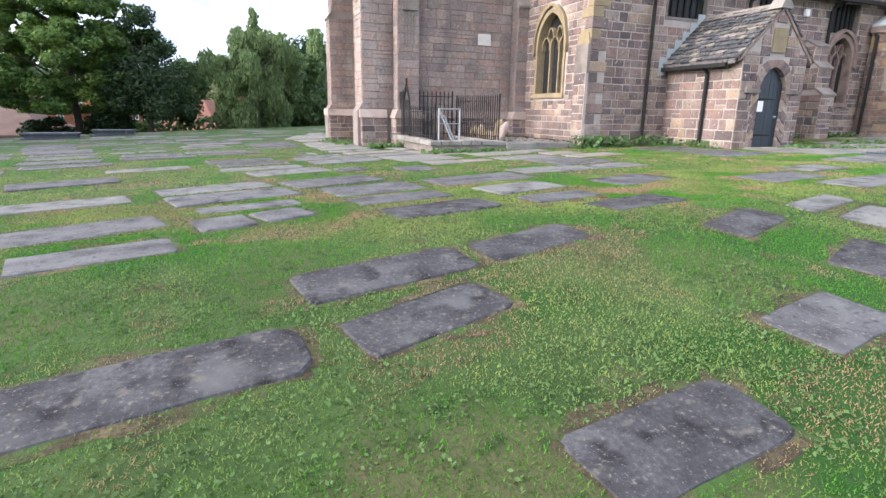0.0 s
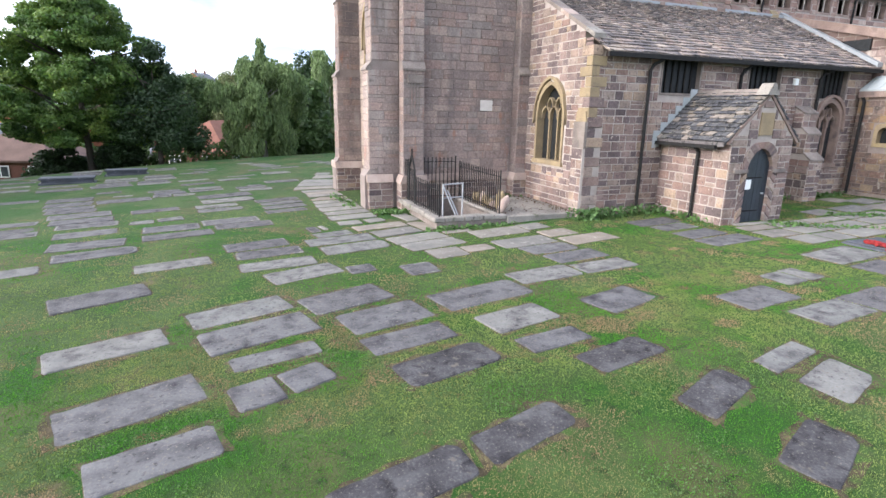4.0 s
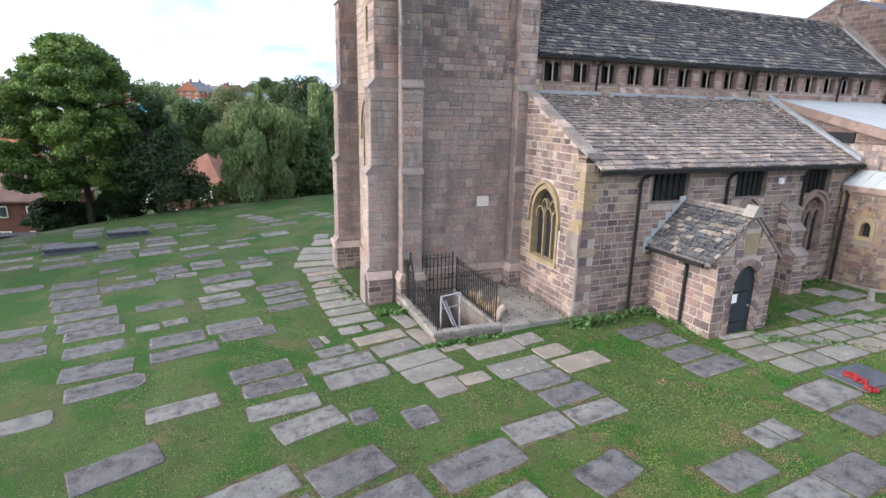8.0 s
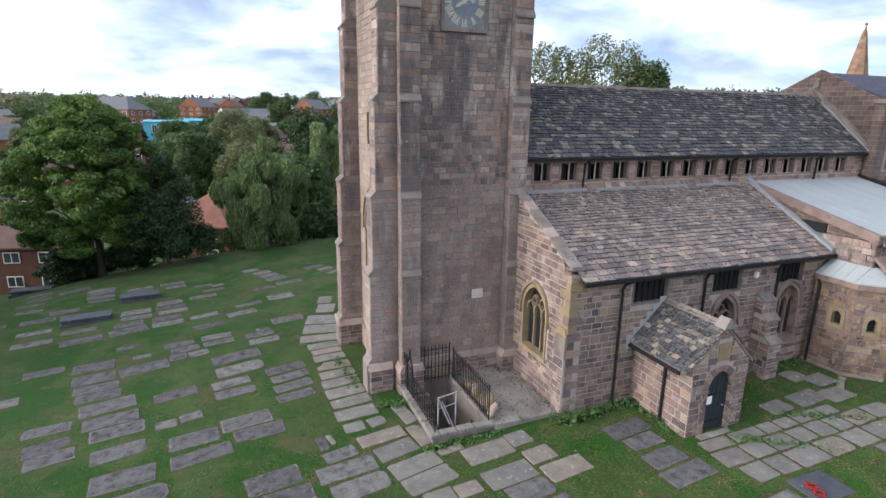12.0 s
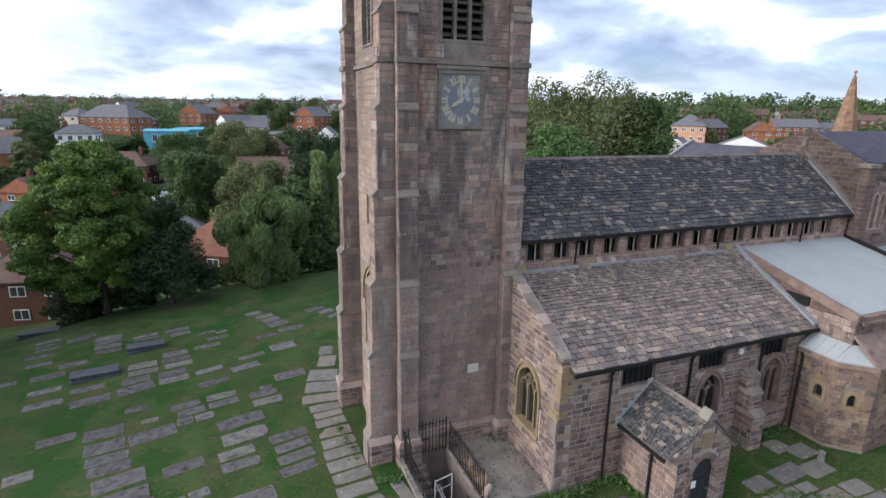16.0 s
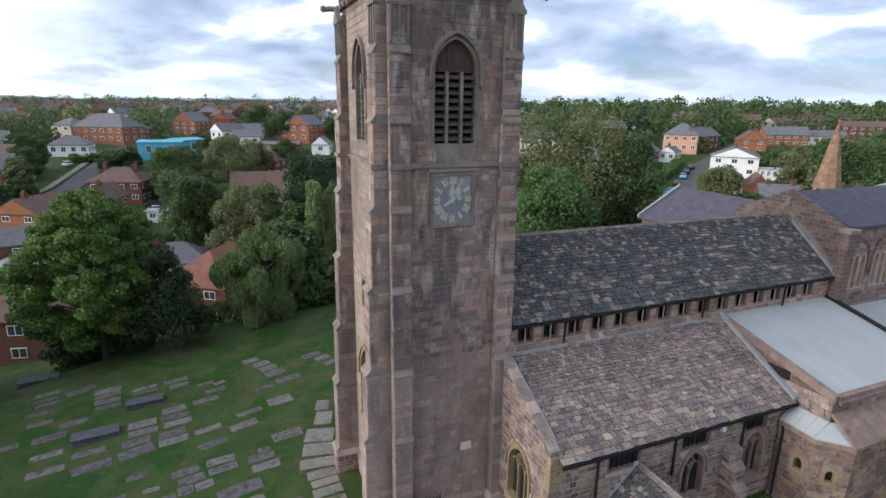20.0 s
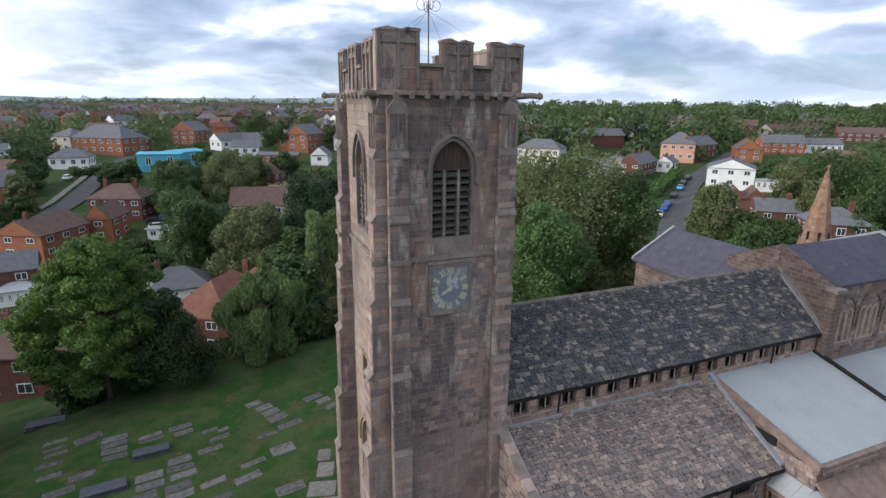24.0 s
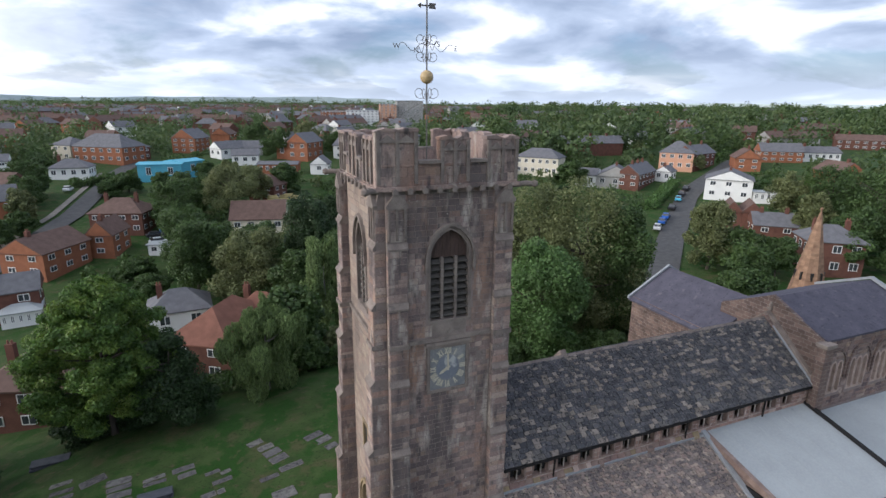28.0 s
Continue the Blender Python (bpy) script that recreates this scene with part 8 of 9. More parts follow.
house(-34.7, 115.3, 75, 8, 5.2, 4.5, 3, ORANGE, R_BROWN, "orange brick house with roof light", floors=2, bays=2, sides="sw")
house(-33.5, 130.0, -17, 11.6, 8.5, 4.8, 3, BRICK, R_BROWN, "brown brick semi with white bay windows", hip=True, floors=2, bays=4, sides="se", chimneys=2)
house(-24.2, 111.3, -19, 5, 3, 2.3, 0.15, RENDER_W, M_LEAD, "low white flat-roofed garage", hip=True, floors=1, bays=2, chimneys=0)
house(-3.4, 122.4, -12, 12.3, 9, 2.9, 3.9, CREAM, R_BROWN, "low hall with broad brown roof", floors=1, bays=4, chimneys=0)
house(0.8, 147.9, -36, 8, 7, 4.2, 2.9, BRICK, R_BROWN, "brick house half hidden by trees", hip=True, floors=2, bays=2, sides="se")
house(-28.8, 180.6, -8, 12.7, 8, 5.1, 0.6, BLUE, BLUE, "bright turquoise sheet-metal workshop", floors=1, bays=2, chimneys=0)
house(-22.4, 183.6, 39, 8.6, 8, 5, 0.7, BLUE, BLUE, "turquoise workshop wing set at an angle", floors=1, bays=1, chimneys=0)
house(-60.9, 220.3, -39, 9, 9, 5.2, 2.6, CREAM, R_GREY, "buff brick end of the apartment block", hip=True, floors=2, bays=2, chimneys=0, sides="sw")
house(-48.1, 212.6, -34, 20.5, 11, 5.4, 4.4, ORANGE, R_GREY, "orange brick apartment block with hipped grey roof", hip=True, floors=2, bays=6, chimneys=0, sides="se")
house(-41.7, 216.9, 28, 10, 8, 4.4, 2.7, BRICK, R_GREY, "dark brick block with grey roof", hip=True, floors=2, bays=4, chimneys=0)
house(-21.9, 233.2, 61, 11, 10, 5.6, 3.8, ORANGE, R_GREY, "large orange brick house with dark gables", floors=3, bays=3, chimneys=2, sides="sw")
house(-7.7, 212.4, 32, 12, 7.5, 3.3, 2.7, RENDER_W, R_GREY, "white gabled workshop with grey roof", floors=1, bays=3, chimneys=0, sides="sw")
house(-2.1, 215.0, -6, 13.4, 8, 2.9, 2.7, GREYR, R_GREY, "low grey workshop with grey sheet roof", floors=1, bays=5, chimneys=0)
house(-2.5, 197.5, -8, 9, 7, 3.2, 2.2, RENDER_W, R_GREY, "low white workshop with grey sheet roof", floors=1, bays=3, chimneys=0)
house(7.3, 178.8, -18, 13.2, 6, 3.2, 0.9, ORANGE, R_GREY, "row of single-storey brick shops", floors=1, bays=6, chimneys=0)
house(19.6, 201.2, 54, 13, 8.4, 6.2, 3.6, ORANGE, R_GREY, "tall orange brick chapel-like hall with gable", floors=2, bays=3, chimneys=0, sides="sw")
house(12.3, 203.1, -30, 4.5, 6, 5.2, 0.2, ORANGE, M_LEAD, "flat-roofed orange brick wing beside the hall", hip=True, floors=1, bays=1, chimneys=0)
house(21.0, 176.0, 71, 8, 5.9, 3.1, 2.7, RENDER_W, R_GREY, "small white gabled garage", floors=1, bays=2, chimneys=0, sides="sw")
house(-54.7, 186.9, -4, 10.7, 8, 3.2, 2.6, RENDER_W, R_GREY, "white bungalow behind a hedge", hip=True, floors=1, bays=4, sides="se")
house(-76.6, 191.4, 10, 9, 7, 4.2, 2, RENDER_W, R_GREY, "white rendered house with grey roof", floors=2, bays=3, sides="se")
house(-62.0, 140.9, 14, 10, 8, 5.2, 3.4, ORANGE, R_GREY, "orange brick house beside the road", floors=2, bays=3, sides="se")
house(93.0, 148.6, -50, 15, 9, 5.9, 3, CREAM, R_GREY, "cream and brick apartment block with grey roof", hip=True, floors=2, bays=6, chimneys=0, sides="sw")
house(105.5, 123.7, 50, 9, 11.8, 3.3, 3.4, GREYR, R_GREY, "grey rendered house with broad gable", floors=1, bays=2, sides="w")
house(98.2, 128.2, -55, 6.7, 5, 3.4, 2.2, RENDER_W, R_GREY, "white end house beside the grey gable", floors=1, bays=2, chimneys=0)
house(111.7, 121.3, 30, 16, 7, 4.2, 2.9, BRICK, R_GREY, "row of brick terraced houses with slate roofs", floors=2, bays=5, sides="sw", chimneys=3)
house(124.2, 121.7, 30, 6, 5, 3, 1.8, RENDER_W, R_GREY, "small white house at the end of the terrace", floors=1, bays=2, sides="sw")
house(140.7, 133.5, -50, 11, 12, 5.8, 3.8, PEACH, R_GREY, "large peach rendered house with domed slate roof", floors=2, bays=4, hip=True, sides="se", chimneys=0)
house(146.8, 131.8, 18, 15, 8, 5, 3, BRICK, R_GREY, "brick house beyond the peach one", floors=2, bays=4, sides="sw", chimneys=2)
house(124.7, 97.7, 40, 11, 12, 5.4, 2.6, RENDER_W, R_GREY, "big white rendered house with grey roof", floors=2, bays=3, sides="sw")
house(128.0, 88.7, -40, 6, 4, 3, 0.2, RENDER_W, M_LEAD, "flat white extension with dark windows", floors=1, bays=4, chimneys=0, hip=True)
house(104.7, 79.5, 47, 7, 4.2, 3.7, 2.5, BRICK, R_BROWN, "small brick house with brown gable", floors=1, bays=2, sides="sw", chimneys=0)
house(107.8, 76.6, 47, 7, 4.2, 3.7, 2.5, BRICK, R_BROWN, "small brick house with brown gable", floors=1, bays=2, sides="sw", chimneys=0)
house(107.0, 69.8, -40, 9, 7, 2.4, 2.6, BRICK, R_GREY, "older brick outbuilding with grey roof", floors=1, bays=2, sides="sw", chimneys=2)
house(96.3, 50.3, -36, 9.5, 8, 6.4, 2.7, BRICK, R_GREY, "red brick house with tall white windows and slate roof", hip=True, floors=2, bays=3, sides="sw", chimneys=2)
house(181.5, 125.4, -34, 14, 8, 3.8, 3, ORANGE, R_GREY, "long orange brick terrace with grey roof", floors=2, bays=5, sides="sw")
house(195.4, 121.0, -30, 14, 8, 3, 2.2, RENDER_W, R_GREY, "pale rendered terrace with grey roof", floors=1, bays=6)
house(158.7, 120.6, 50, 10, 8, 3.9, 3.2, ORANGE, R_BROWN, "orange brick house with steep gable", floors=2, bays=2, sides="sw")
house(244.7, 131.8, -50, 24, 8, 3.8, 2.4, BRICK, R_BROWN, "distant long brick terrace", floors=2, bays=8)
house(-44, 86, 10, 8, 6, 5, 2.4, BRICK, R_GREY, "brick house with grey roof beside a conservatory", floors=2, bays=2, sides="se")
house(-42, 83, 10, 5, 4, 2.4, 0.9, RENDER_W, M_LEAD, "small white glazed conservatory", hip=True, floors=1, bays=5, chimneys=0, sides="se")
house(81.8, 359.8, -12, 21.8, 9.5, 10.4, 0.3, RENDER_W, M_LEAD, "white multi-storey apartment block with balconies", floors=6, bays=8, chimneys=0, hip=True)
house(99.2, 356.8, -12, 11.3, 9.5, 14.7, 0.3, PEACH, M_LEAD, "peach and white apartment block", floors=8, bays=4, chimneys=0, hip=True)
house(116.8, 362.4, -12, 18.7, 11.2, 16.9, 0.3, GREYR, M_LEAD, "tall grey glazed apartment tower", floors=9, bays=8, chimneys=0, hip=True, sides="sw")
house(64.9, 369.6, -12, 18.8, 9.4, 9.4, 0.3, ORANGE, M_LEAD, "orange brick apartment block", floors=6, bays=8, chimneys=0, hip=True)

# the streets, too, stay open to the camera's view
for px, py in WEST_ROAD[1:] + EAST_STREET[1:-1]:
    VIEW_LANES.append((px, py, 9, ground_z(px, py) + 0.3))
main_view_lanes = list(VIEW_LANES)



def near_street(x, y, m):
    """Whether a place lies within m metres of one of the two streets."""
    for pts in (WEST_ROAD, EAST_STREET):
        for (ax, ay), (bx, by) in zip(pts, pts[1:]):
            dx, dy = bx - ax, by - ay
            t = max(0.0, min(1.0, ((x - ax) * dx + (y - ay) * dy) / (dx * dx + dy * dy)))
            if math.hypot(x - ax - t * dx, y - ay - t * dy) < m:
                return True
    return False


# rows of distant houses: five kinds, repeated
kinds = []
for wm, rm, hp, lab in ((BRICK, R_BROWN, False, "distant red brick house with brown roof"), (BRICK, R_GREY, True, "distant brick house with grey hipped roof"), (ORANGE, R_BROWN, False, "distant orange brick house"), (RENDER_W, R_GREY, False, "distant white rendered house"), (GREYR, R_GREY, False, "distant grey house with slate roof")):
    kinds.append(house(-160 - 30 * len(kinds), 330, 0, 11, 7.6, 5.0, 2.9, wm, rm, lab, hip=hp, floors=2, bays=2, sides="s", group="distant houses", simple=True, pots=False))
rng = random.Random(81)
placed = 0
spots_taken = [lane[:2] for lane in main_view_lanes]
for k in range(900):
    if placed >= 160:
        break
    dist = 165 + 700 * rng.random() ** 1.5
    ang = radians(rng.uniform(-19, 62))
    if ang > radians(26) and rng.random() < 0.72:
        continue
    x, y = -11 + dist * math.sin(ang), -14 + dist * math.cos(ang)
    if any(math.hypot(x - a, y - b) < 17 for a, b in spots_taken) or near_street(x, y, 11):
        continue
    spots_taken.append((x, y))
    copy_thing(rng.choice(kinds if rng.random() < 0.8 else kinds[2:]), pose(x, y, ground_z(x, y), 0, 0, rng.choice((-20, 10, 35, 65, -50)) + rng.uniform(-8, 8)))
    placed += 1

rows_of = []
for wm, rm, lab in ((BRICK, R_BROWN, "distant brick terrace with brown roof"), (BRICK, R_GREY, "distant brick terrace with slate roof"), (GREYR, R_BROWN, "distant grey terrace with brown roof")):
    rows_of.append(house(-420 - 60 * len(rows_of), 700, 0, 26, 7.6, 5.0, 2.9, wm, rm, lab, floors=2, bays=2, sides="", group="distant terraces", simple=True, chimneys=3, pots=False))
placed = 0
for k in range(1200):
    if placed >= 105:
        break
    dist = 225 + 640 * rng.random() ** 1.2
    ang = radians(rng.uniform(-19, 58))
    if ang > radians(14) and rng.random() < 0.8:
        continue
    x, y = -11 + dist * math.sin(ang), -14 + dist * math.cos(ang)
    if any(math.hypot(x - a, y - b) < 18 for a, b in spots_taken) or near_street(x, y, 14):
        continue
    spots_taken.append((x, y))
    copy_thing(rng.choice(rows_of), pose(x, y, ground_z(x, y), 0, 0, rng.choice((-12, -12, 78, 30)) + rng.uniform(-6, 6)))
    placed += 1

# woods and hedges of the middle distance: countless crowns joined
VIEW_LANES = main_view_lanes
rs = np.random.RandomState(91)


def hides_view(x, y, h, w):
    """Whether a tree would hide a larger house or street from the camera's high position."""
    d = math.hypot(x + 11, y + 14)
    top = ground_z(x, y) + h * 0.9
    for hx, hy, hw, hz in VIEW_LANES:
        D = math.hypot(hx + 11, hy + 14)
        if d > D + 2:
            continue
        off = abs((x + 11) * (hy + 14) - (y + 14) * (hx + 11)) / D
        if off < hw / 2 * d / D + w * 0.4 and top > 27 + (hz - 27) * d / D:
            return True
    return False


def woodland(name, label, count, dist, angles, size, leaf, per=90):
    V, N = [], []
    for k in range(count):
        dd = dist[0] + (dist[1] - dist[0]) * rs.rand() ** 1.1
        a = radians(rs.uniform(*angles))
        x, y = -11 + dd * math.sin(a), -14 + dd * math.cos(a)
        h = size[0] + (size[1] - size[0]) * rs.rand() ** 1.6
        w = h * rs.uniform(0.8, 1.6)
        if any(math.hypot(x - p, y - q) < 11 for p, q in spots_taken) or hides_view(x, y, h, w):
            continue
        p, lean = crown_points("broad", int(per * (h / size[1]) ** 1.2) + 14, rs)
        V.append(p * np.array([w, w, h]) + np.array([x, y, ground_z(x, y) - 0.5]))
        N.append(lean)
    v, f = leaf_quads(np.concatenate(V), 0.075 * (size[0] + size[1]) / 2, rs, out=np.concatenate(N))
    me = bpy.data.meshes.new(name)
    me.from_pydata(v.tolist(), [], f.tolist())
    ob = mesh_part(name, me, LEAF[leaf])
    tagged(ob, label, "trees", kind="stuff")


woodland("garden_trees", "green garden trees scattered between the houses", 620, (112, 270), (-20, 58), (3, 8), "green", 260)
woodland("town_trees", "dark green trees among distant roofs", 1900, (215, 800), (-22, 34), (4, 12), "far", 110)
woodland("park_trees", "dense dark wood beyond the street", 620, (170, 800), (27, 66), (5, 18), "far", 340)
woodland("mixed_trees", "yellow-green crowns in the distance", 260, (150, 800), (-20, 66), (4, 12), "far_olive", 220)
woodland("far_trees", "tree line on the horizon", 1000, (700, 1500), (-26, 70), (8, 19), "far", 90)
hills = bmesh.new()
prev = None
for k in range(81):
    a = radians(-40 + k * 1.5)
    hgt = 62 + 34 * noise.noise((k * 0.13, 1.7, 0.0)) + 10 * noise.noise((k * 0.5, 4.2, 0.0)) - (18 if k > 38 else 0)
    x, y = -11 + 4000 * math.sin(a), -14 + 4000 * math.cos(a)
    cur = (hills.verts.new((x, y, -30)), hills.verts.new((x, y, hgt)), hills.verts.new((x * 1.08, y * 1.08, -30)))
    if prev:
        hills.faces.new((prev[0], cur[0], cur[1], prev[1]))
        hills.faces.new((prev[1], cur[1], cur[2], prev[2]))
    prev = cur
# the pale blue-grey tone paints distance haze into the hills
ob = part("backdrop", hills, material("painted_hill_haze", [(0.5, 0.58, 0.6), (0.58, 0.66, 0.67), (0.66, 0.72, 0.72)], 0.004, 1.0, 0, 0.02))
tagged(ob, "pale hills on the horizon with haze painted in", "hills", kind="structure")


# ---- trees before the workshop, and the timber yard ----
for row in ((-21.5, 153, 8.5, 10, "green"), (-27, 160, 7, 8, "green"), (-14, 151, 9, 9, "green"), (-9, 154, 11, 9, "olive"), (-16, 163, 9, 8, "green"), (-39, 166, 6, 6.5, "green"), (-58, 152, 9, 10, "green"), (-55.5, 121, 6.5, 6, "green"), (22, 215, 13, 14, "olive"), (4, 226, 12, 13, "green"), (34, 205, 10, 11, "green"), (-62, 160, 7, 7, "green"), (-34, 146, 4, 5, "green")):
    tree(*row[:4], "broad", row[4], 12000, 0.2, "leafy street tree before the workshops", 0.4, "street trees")
yard_z = ground_z(5.6, 141)
yard = thing("timber_yard", (5.6, 141, yard_z), "yard stacked with pale yellow timber behind a concrete wall", "yard")
M_TIMBER = material("sawn_yellow_timber", [(0.34, 0.27, 0.12), (0.5, 0.42, 0.2)], 1.2, 0.85, 0.2, 10, island=0.2)
bm = box(-5, 5, -0.15, 0.15, -0.6, 1.5)
bm.transform(pose(6.2, 138.6, yard_z, 0, 0, -14))
part("wall", bm, M_CONC, yard)
rg = random.Random(93)
for k in range(14):
    bm = box(-1.3, 1.3, -0.5, 0.5, 0.0, rg.uniform(0.8, 2.2), 0.03)
    bm.transform(pose(1.6 + (k % 5) * 2.3 + rg.uniform(-0.3, 0.3), 140.6 + (k // 5) * 2.6 + rg.uniform(-0.4, 0.4) - (k % 5) * 0.5, yard_z, 0, 0, rg.uniform(-25, 15)))
    part("timber_stack", bm, M_TIMBER, yard)


# ---- roads, cars, hedge ----
def road(pts, w, name, label):
    bm = bmesh.new()
    pts2 = []
    for (x0_, y0_), (x1_, y1_) in zip(pts, pts[1:]):
        n = max(2, int(math.hypot(x1_ - x0_, y1_ - y0_) / 8))
        pts2 += [(x0_ + (x1_ - x0_) * i / n, y0_ + (y1_ - y0_) * i / n) for i in range(n)]
    pts2.append(pts[-1])
    prev = None
    for i, (x, y) in enumerate(pts2):
        a, b = pts2[max(0, i - 1)], pts2[min(len(pts2) - 1, i + 1)]
        d = Vector((b[0] - a[0], b[1] - a[1])).normalized()
        nrm = Vector((-d.y, d.x)) * w / 2
        z = ground_z(x, y) + 0.25
        cur = [bm.verts.new((x + nrm.x, y + nrm.y, z)), bm.verts.new((x - nrm.x, y - nrm.y, z))]
        if prev:
            bm.faces.new((prev[0], prev[1], cur[1], cur[0]))
        prev = cur
    bmesh.ops.recalc_face_normals(bm, faces=bm.faces[:])
    ob = part(name, bm, M_ROAD if "pavement" not in name else M_CONC)
    tagged(ob, label, "road", kind="structure")


road(WEST_ROAD, 5.2, "road", "grey asphalt residential road")
road([(x - 4.4, y) for x, y in WEST_ROAD[:-1]], 1.6, "pavement", "pale concrete pavement beside the road")
road(EAST_STREET, 5.8, "road", "grey asphalt street lined with parked cars")
car_paint = {}
CAR_RGB = {"blue": (0.02, 0.09, 0.35), "light blue": (0.08, 0.35, 0.5), "black": (0.02, 0.02, 0.024), "silver": (0.5, 0.51, 0.52), "white": (0.75, 0.75, 0.75)}


def car(x, y, rz, col):
    if col not in car_paint:
        c = CAR_RGB[col]
        car_paint[col] = material(col.replace(" ", "_") + "_car_paint", [c, tuple(min(1, v * 1.15) for v in c)], 1, 0.3, 0, 5)
    z = ground_z(x, y) + 0.25
    c = thing("car", (x, y, z), f"{col} hatchback parked at the kerb", "car", "parked cars", rz=rz)
    T = pose(x, y, z, 0, 0, rz)
    side = [(-2.0, 0.35), (2.0, 0.35), (2.05, 0.75), (1.2, 0.92), (-1.7, 0.98), (-2.05, 0.8)]
    bm = prism(side, -0.82, 0.82)
    bm.transform(T)
    part("body", bm, car_paint[col], c)
    bm = prism([(-1.65, 0.96), (1.1, 0.92), (0.45, 1.42), (-1.2, 1.46)], -0.7, 0.7)
    bm.transform(T)
    part("cabin", bm, PANE, c, "dark glazed cabin")
    bm = prism([(-1.2, 1.44), (0.45, 1.41), (0.4, 1.48), (-1.15, 1.51)], -0.68, 0.68)
    bm.transform(T)
    part("roof", bm, car_paint[col], c)
    for wx in (-1.25, 1.25):
        for wy in (-0.8, 0.8):
            bm = bmesh.new()
            bmesh.ops.create_cone(bm, cap_ends=True, segments=14, radius1=0.31, radius2=0.31, depth=0.2, matrix=T @ pose(wx, wy, 0.31, 90, 0, 0))
            wl_ = part("wheel", bm, M_BLACK, c)
            bm = bmesh.new()
            bmesh.ops.create_cone(bm, cap_ends=True, segments=10, radius1=0.18, radius2=0.18, depth=0.22, matrix=T @ pose(wx, wy, 0.31, 90, 0, 0))
            part("rim", bm, M_FLASH, wl_)


for x, y, rz, col in ((86, 83.8, 42, "silver"), (90.3, 86.8, 40, "blue"), (94, 89.5, 40, "blue"), (101.3, 94.9, 39, "black"), (109, 100.4, 39, "light blue"), (113.9, 104.1, 36, "black"), (119.5, 108, 35, "black"), (-26.5, 121.5, 10, "black"), (-25.5, 117, 10, "silver"), (-24, 125, 10, "blue"), (-52.5, 168, 85, "white")):
    car(x, y, rz, col)


def hedge(name, pts, h, w, leaf, label, dens=60, size=0.22):
    C = []
    for (x0_, y0_), (x1_, y1_) in zip(pts, pts[1:]):
        ln = math.hypot(x1_ - x0_, y1_ - y0_)
        n = int(ln * dens)
        t = rs.rand(n)
        d = np.array([x1_ - x0_, y1_ - y0_]) / ln
        off = rs.uniform(-w / 2, w / 2, n)
        xs_, ys_ = x0_ + d[0] * ln * t - d[1] * off, y0_ + d[1] * ln * t + d[0] * off
        zs = np.array([ground_z(a, b) for a, b in zip(xs_, ys_)]) + h * rs.rand(n) ** 0.7 * (1 + 0.25 * np.sin(xs_ * 1.3) * np.cos(ys_ * 0.9))
        C.append(np.stack([xs_, ys_, zs], axis=1))
    v, f = leaf_quads(np.concatenate(C), size, rs)
    me = bpy.data.meshes.new(name)
    me.from_pydata(v.tolist(), [], f.tolist())
    tagged(mesh_part(name, me, LEAF[leaf]), label, "hedge", kind="stuff")


hedge("boundary_hedge", [(-23, 40.5), (-17, 39.5), (-9, 40.5), (2, 41)], 2.3, 2.6, "green", "overgrown green hedge along the churchyard edge", 130)
hedge("street_hedge", [(96, 97.5), (122, 115)], 2.4, 3.4, "bright", "clipped green hedge beside the street", 110, 0.3)
hedge("corner_hedge", [(-53, 173), (-45.5, 176), (-44, 183)], 2.2, 3.6, "green", "clipped hedge at the road corner", 120, 0.35)

# weeds at the foot of the walls
C = []
for (ax, ay), (bx, by), n, hh in (((0.2, 0.55), (3.3, 0.75), 420, 0.34), ((-0.4, 0.7), (0.5, 0.4), 260, 0.4), ((3.2, 0.8), (3.3, -1.7), 160, 0.2), ((-6.4, 4.6), (-5.4, 4.2), 220, 0.16), ((6.5, 0.8), (13.2, 0.6), 500, 0.25), ((-7.2, 9.5), (-6.9, 6.2), 160, 0.14), ((-5.6, 0.9), (-2.6, 1.0), 260, 0.12), ((-0.5, 5.0), (-0.2, 5.4), 120, 0.3), ((-1.3, 5.4), (-0.9, 5.5), 60, 0.22), ((-0.1, 1.2), (-0.3, 4.6), 90, 0.08), ((5.0, -2.6), (8.5, -5.0), 260, 0.06), ((8.0, -2.2), (11.5, -4.0), 260, 0.06)):
    t = rs.rand(n)
    C.append(np.stack([ax + (bx - ax) * t + rs.normal(0, 0.16, n), ay + (by - ay) * t + rs.normal(0, 0.12, n), ground_z((ax + bx) / 2, (ay + by) / 2) + hh * rs.rand(n) ** 1.4], axis=1))
v, f = leaf_quads(np.concatenate(C), 0.07, rs)
me = bpy.data.meshes.new("weeds")
me.from_pydata(v.tolist(), [], f.tolist())
tagged(mesh_part("weeds", me, LEAF["bright"]), "leafy green weeds along the foot of the walls", "weeds", kind="stuff")

# dead leaves and crumbs of stone blown about the apron
n = 420
C = np.stack([rs.uniform(x1 + 0.4, AX0 - 0.05, n), 1.3 + 4.2 * rs.rand(n), 0.108 + 0.02 * rs.rand(n)], axis=1)
C[: n // 2, 0] = AX0 - 0.05 - np.abs(rs.normal(0, 0.3, n // 2))
v, f = leaf_quads(C, 0.035, rs, out=np.tile(np.array([0, 0, 1.0]), (n, 1)))
me = bpy.data.meshes.new("leaf_litter")
me.from_pydata(v.tolist(), [], f.tolist())
tagged(mesh_part("leaf_litter", me, material("dead_brown_leaves", [(0.05, 0.035, 0.025), (0.12, 0.075, 0.045)], 5, 0.9, 0, 20, island=0.3)), "dead brown leaves scattered on the concrete apron", "leaves", kind="stuff")

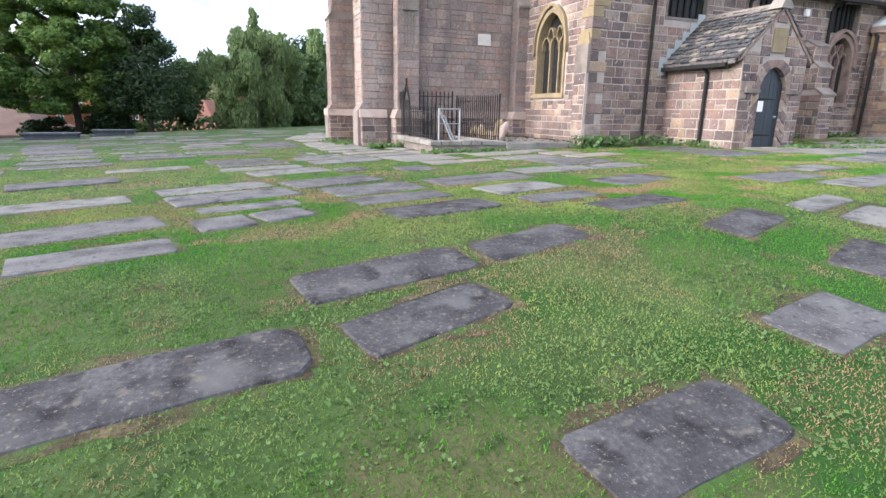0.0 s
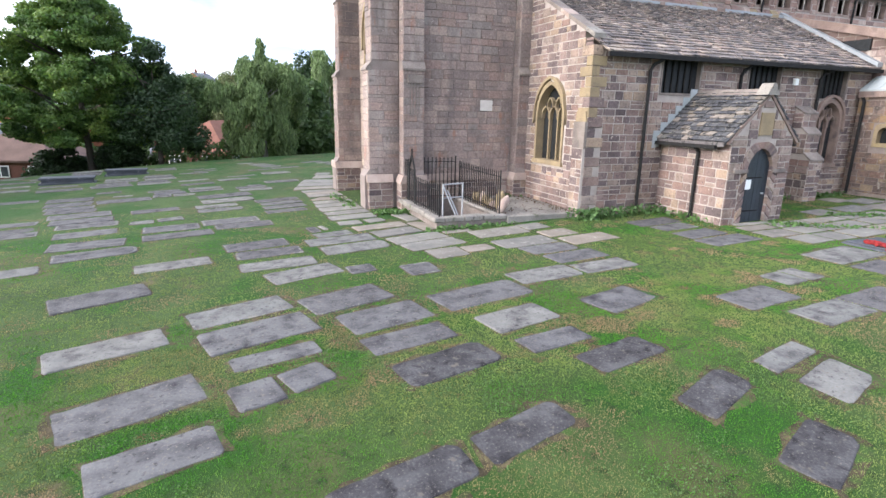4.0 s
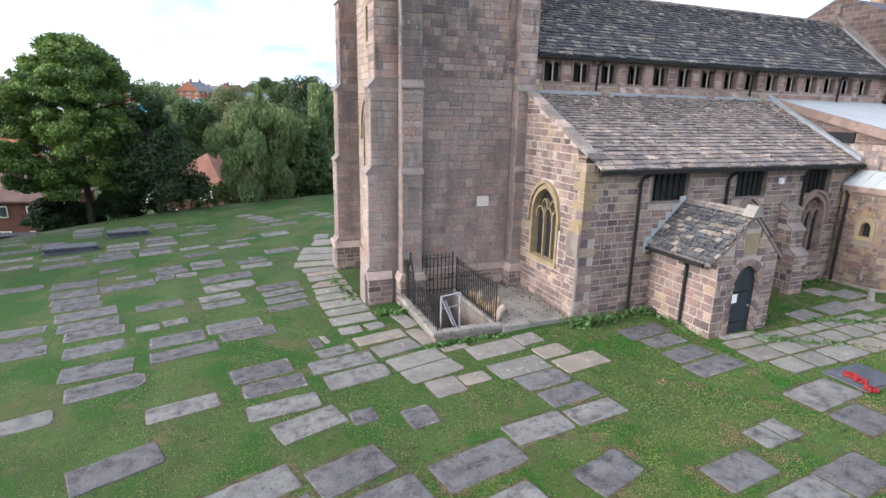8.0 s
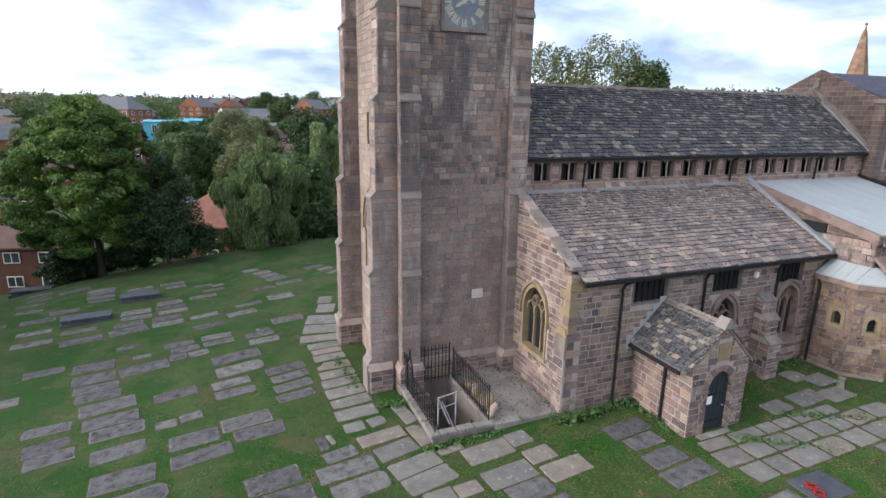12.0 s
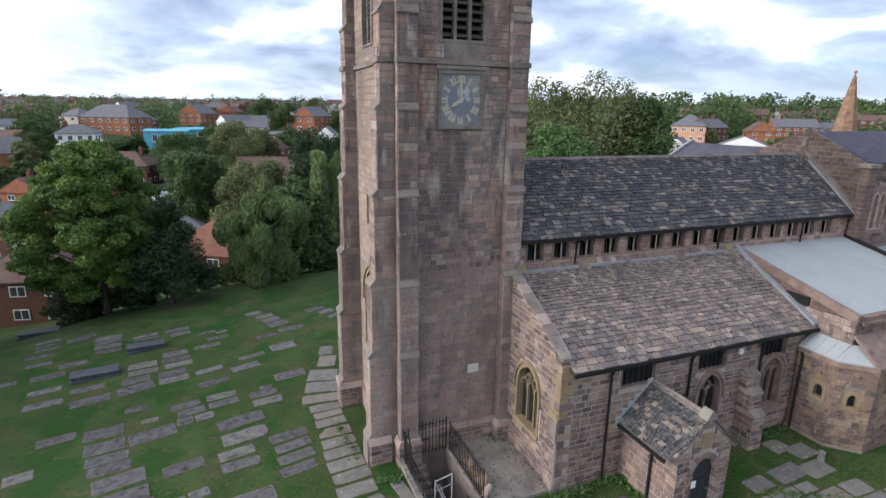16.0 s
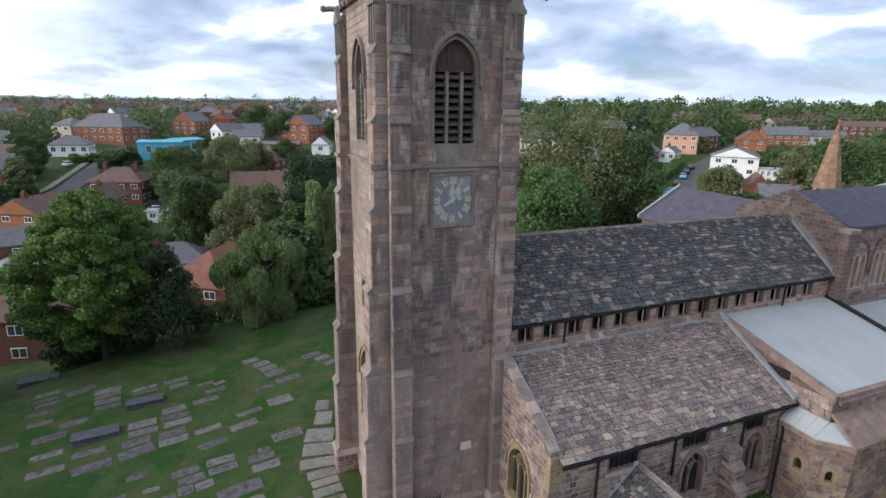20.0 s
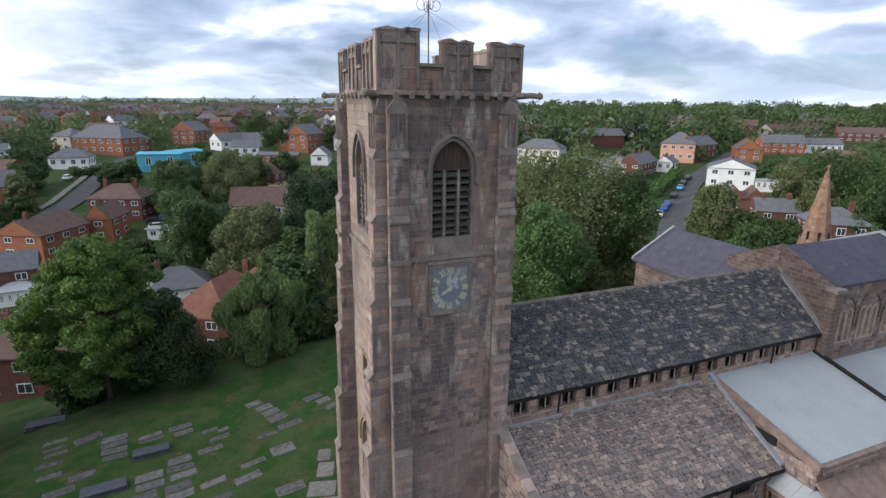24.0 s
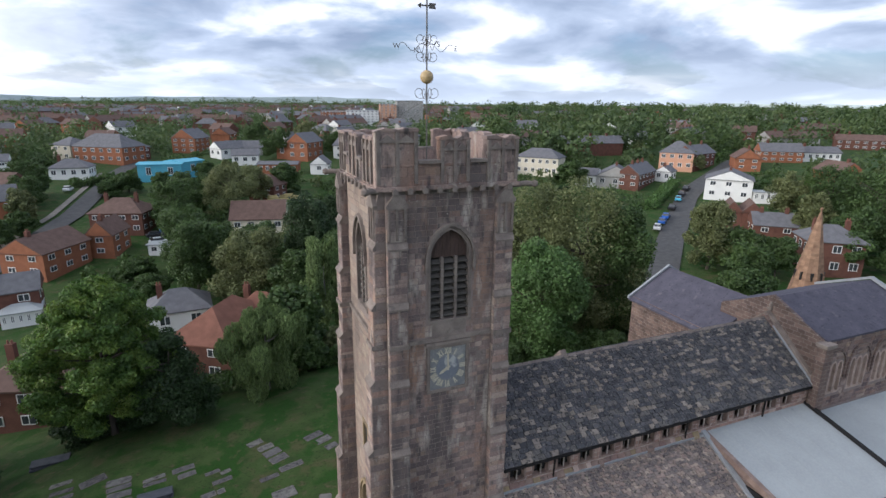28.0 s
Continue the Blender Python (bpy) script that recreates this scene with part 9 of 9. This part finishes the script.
# ---- turf: short blades, thickest where the ground is seen close ----
boxes = [(x, y, ln, w, math.cos(radians(rot)), math.sin(radians(rot))) for x, y, ln, w, rot in laid]
BX = np.array(boxes)


def turf(name, n, xr, yr, hmin, hmax, width, mat=M_BLADE):
    xs_ = rs.uniform(*xr, n)
    ys_ = rs.uniform(*yr, n)
    keep = rs.rand(n) < np.clip((10 - ys_) / 16, 0, 1) * np.clip((xs_ - xr[0]) / 3, 0, 1) * np.clip((xr[1] - xs_) / 3, 0, 1) * np.clip((ys_ - yr[0]) / 1.5, 0, 1)
    ragged = rs.rand(n)
    for x, y, ln, w, c, s in BX:
        dx, dy = xs_ - x, ys_ - y
        keep &= ~((np.abs(dx * c + dy * s) < ln / 2 - 0.03 + 0.08 * ragged) & (np.abs(-dx * s + dy * c) < w / 2 - 0.03 + 0.08 * ragged))
    keep &= ~((xs_ > -6.3) & (ys_ > 0.9))
    xs_, ys_ = xs_[keep], ys_[keep]
    m = len(xs_)
    zs = np.array([surf_z(a, b) for a, b in zip(xs_, ys_)]) - 0.006
    hh = rs.uniform(hmin, hmax, m)
    a = rs.uniform(0, 6.28, m)
    lean = rs.uniform(0.2, 1.2, m) * hh
    la = rs.uniform(0, 6.28, m)
    p0 = np.stack([xs_ - np.cos(a) * width, ys_ - np.sin(a) * width, zs], axis=1)
    p1 = np.stack([xs_ + np.cos(a) * width, ys_ + np.sin(a) * width, zs], axis=1)
    p2 = np.stack([xs_ + np.cos(la) * lean, ys_ + np.sin(la) * lean, zs + hh], axis=1)
    v = np.stack([p0, p1, p2], axis=1).reshape(-1, 3)
    f = np.arange(m * 3).reshape(-1, 3)
    me = bpy.data.meshes.new(name)
    me.from_pydata(v.tolist(), [], f.tolist())
    tagged(mesh_part(name, me, mat), "short trampled grass with dry and bare patches", "grass", kind="stuff")


turf("grass", 460000, (-15.5, 0.5), (-15.2, -5.5), 0.008, 0.032, 0.006)
turf("lawn_grass", 300000, (-22, -0.5), (-9.5, 9.0), 0.01, 0.03, 0.016)
turf("dry_lawn_grass", 250000, (-3.5, 15), (-9.5, 2.0), 0.01, 0.03, 0.016, M_DRYBLADE)
# broad-leaved weeds in patches of the turf
n = 60000
px_, py_ = np.concatenate([rs.normal(-8.5, 2.6, n // 2), rs.uniform(-14, 0, n - n // 2)]), rs.uniform(-14.3, -4, n)
keep = np.array([noise.noise((a * 0.8, b * 0.8, 9.0)) + 0.25 * noise.noise((a * 3.1, b * 3.1, 2.0)) > 0.1 for a, b in zip(px_, py_)])
for x, y, ln, w, c, s in BX:
    dx, dy = px_ - x, py_ - y
    keep &= ~((np.abs(dx * c + dy * s) < ln / 2 + 0.01) & (np.abs(-dx * s + dy * c) < w / 2 + 0.01))
px_, py_ = px_[keep], py_[keep]
C = np.stack([px_, py_, np.array([surf_z(a, b) for a, b in zip(px_, py_)]) + rs.uniform(0.004, 0.03, len(px_))], axis=1)
v, f = leaf_quads(C, 0.015, rs, out=np.tile(np.array([0, 0, 0.6]), (len(C), 1)))
me = bpy.data.meshes.new("clover")
me.from_pydata(v.tolist(), [], f.tolist())
tagged(mesh_part("clover", me, M_WEED), "patches of small clover and daisy leaves in the turf", "weeds", kind="stuff")
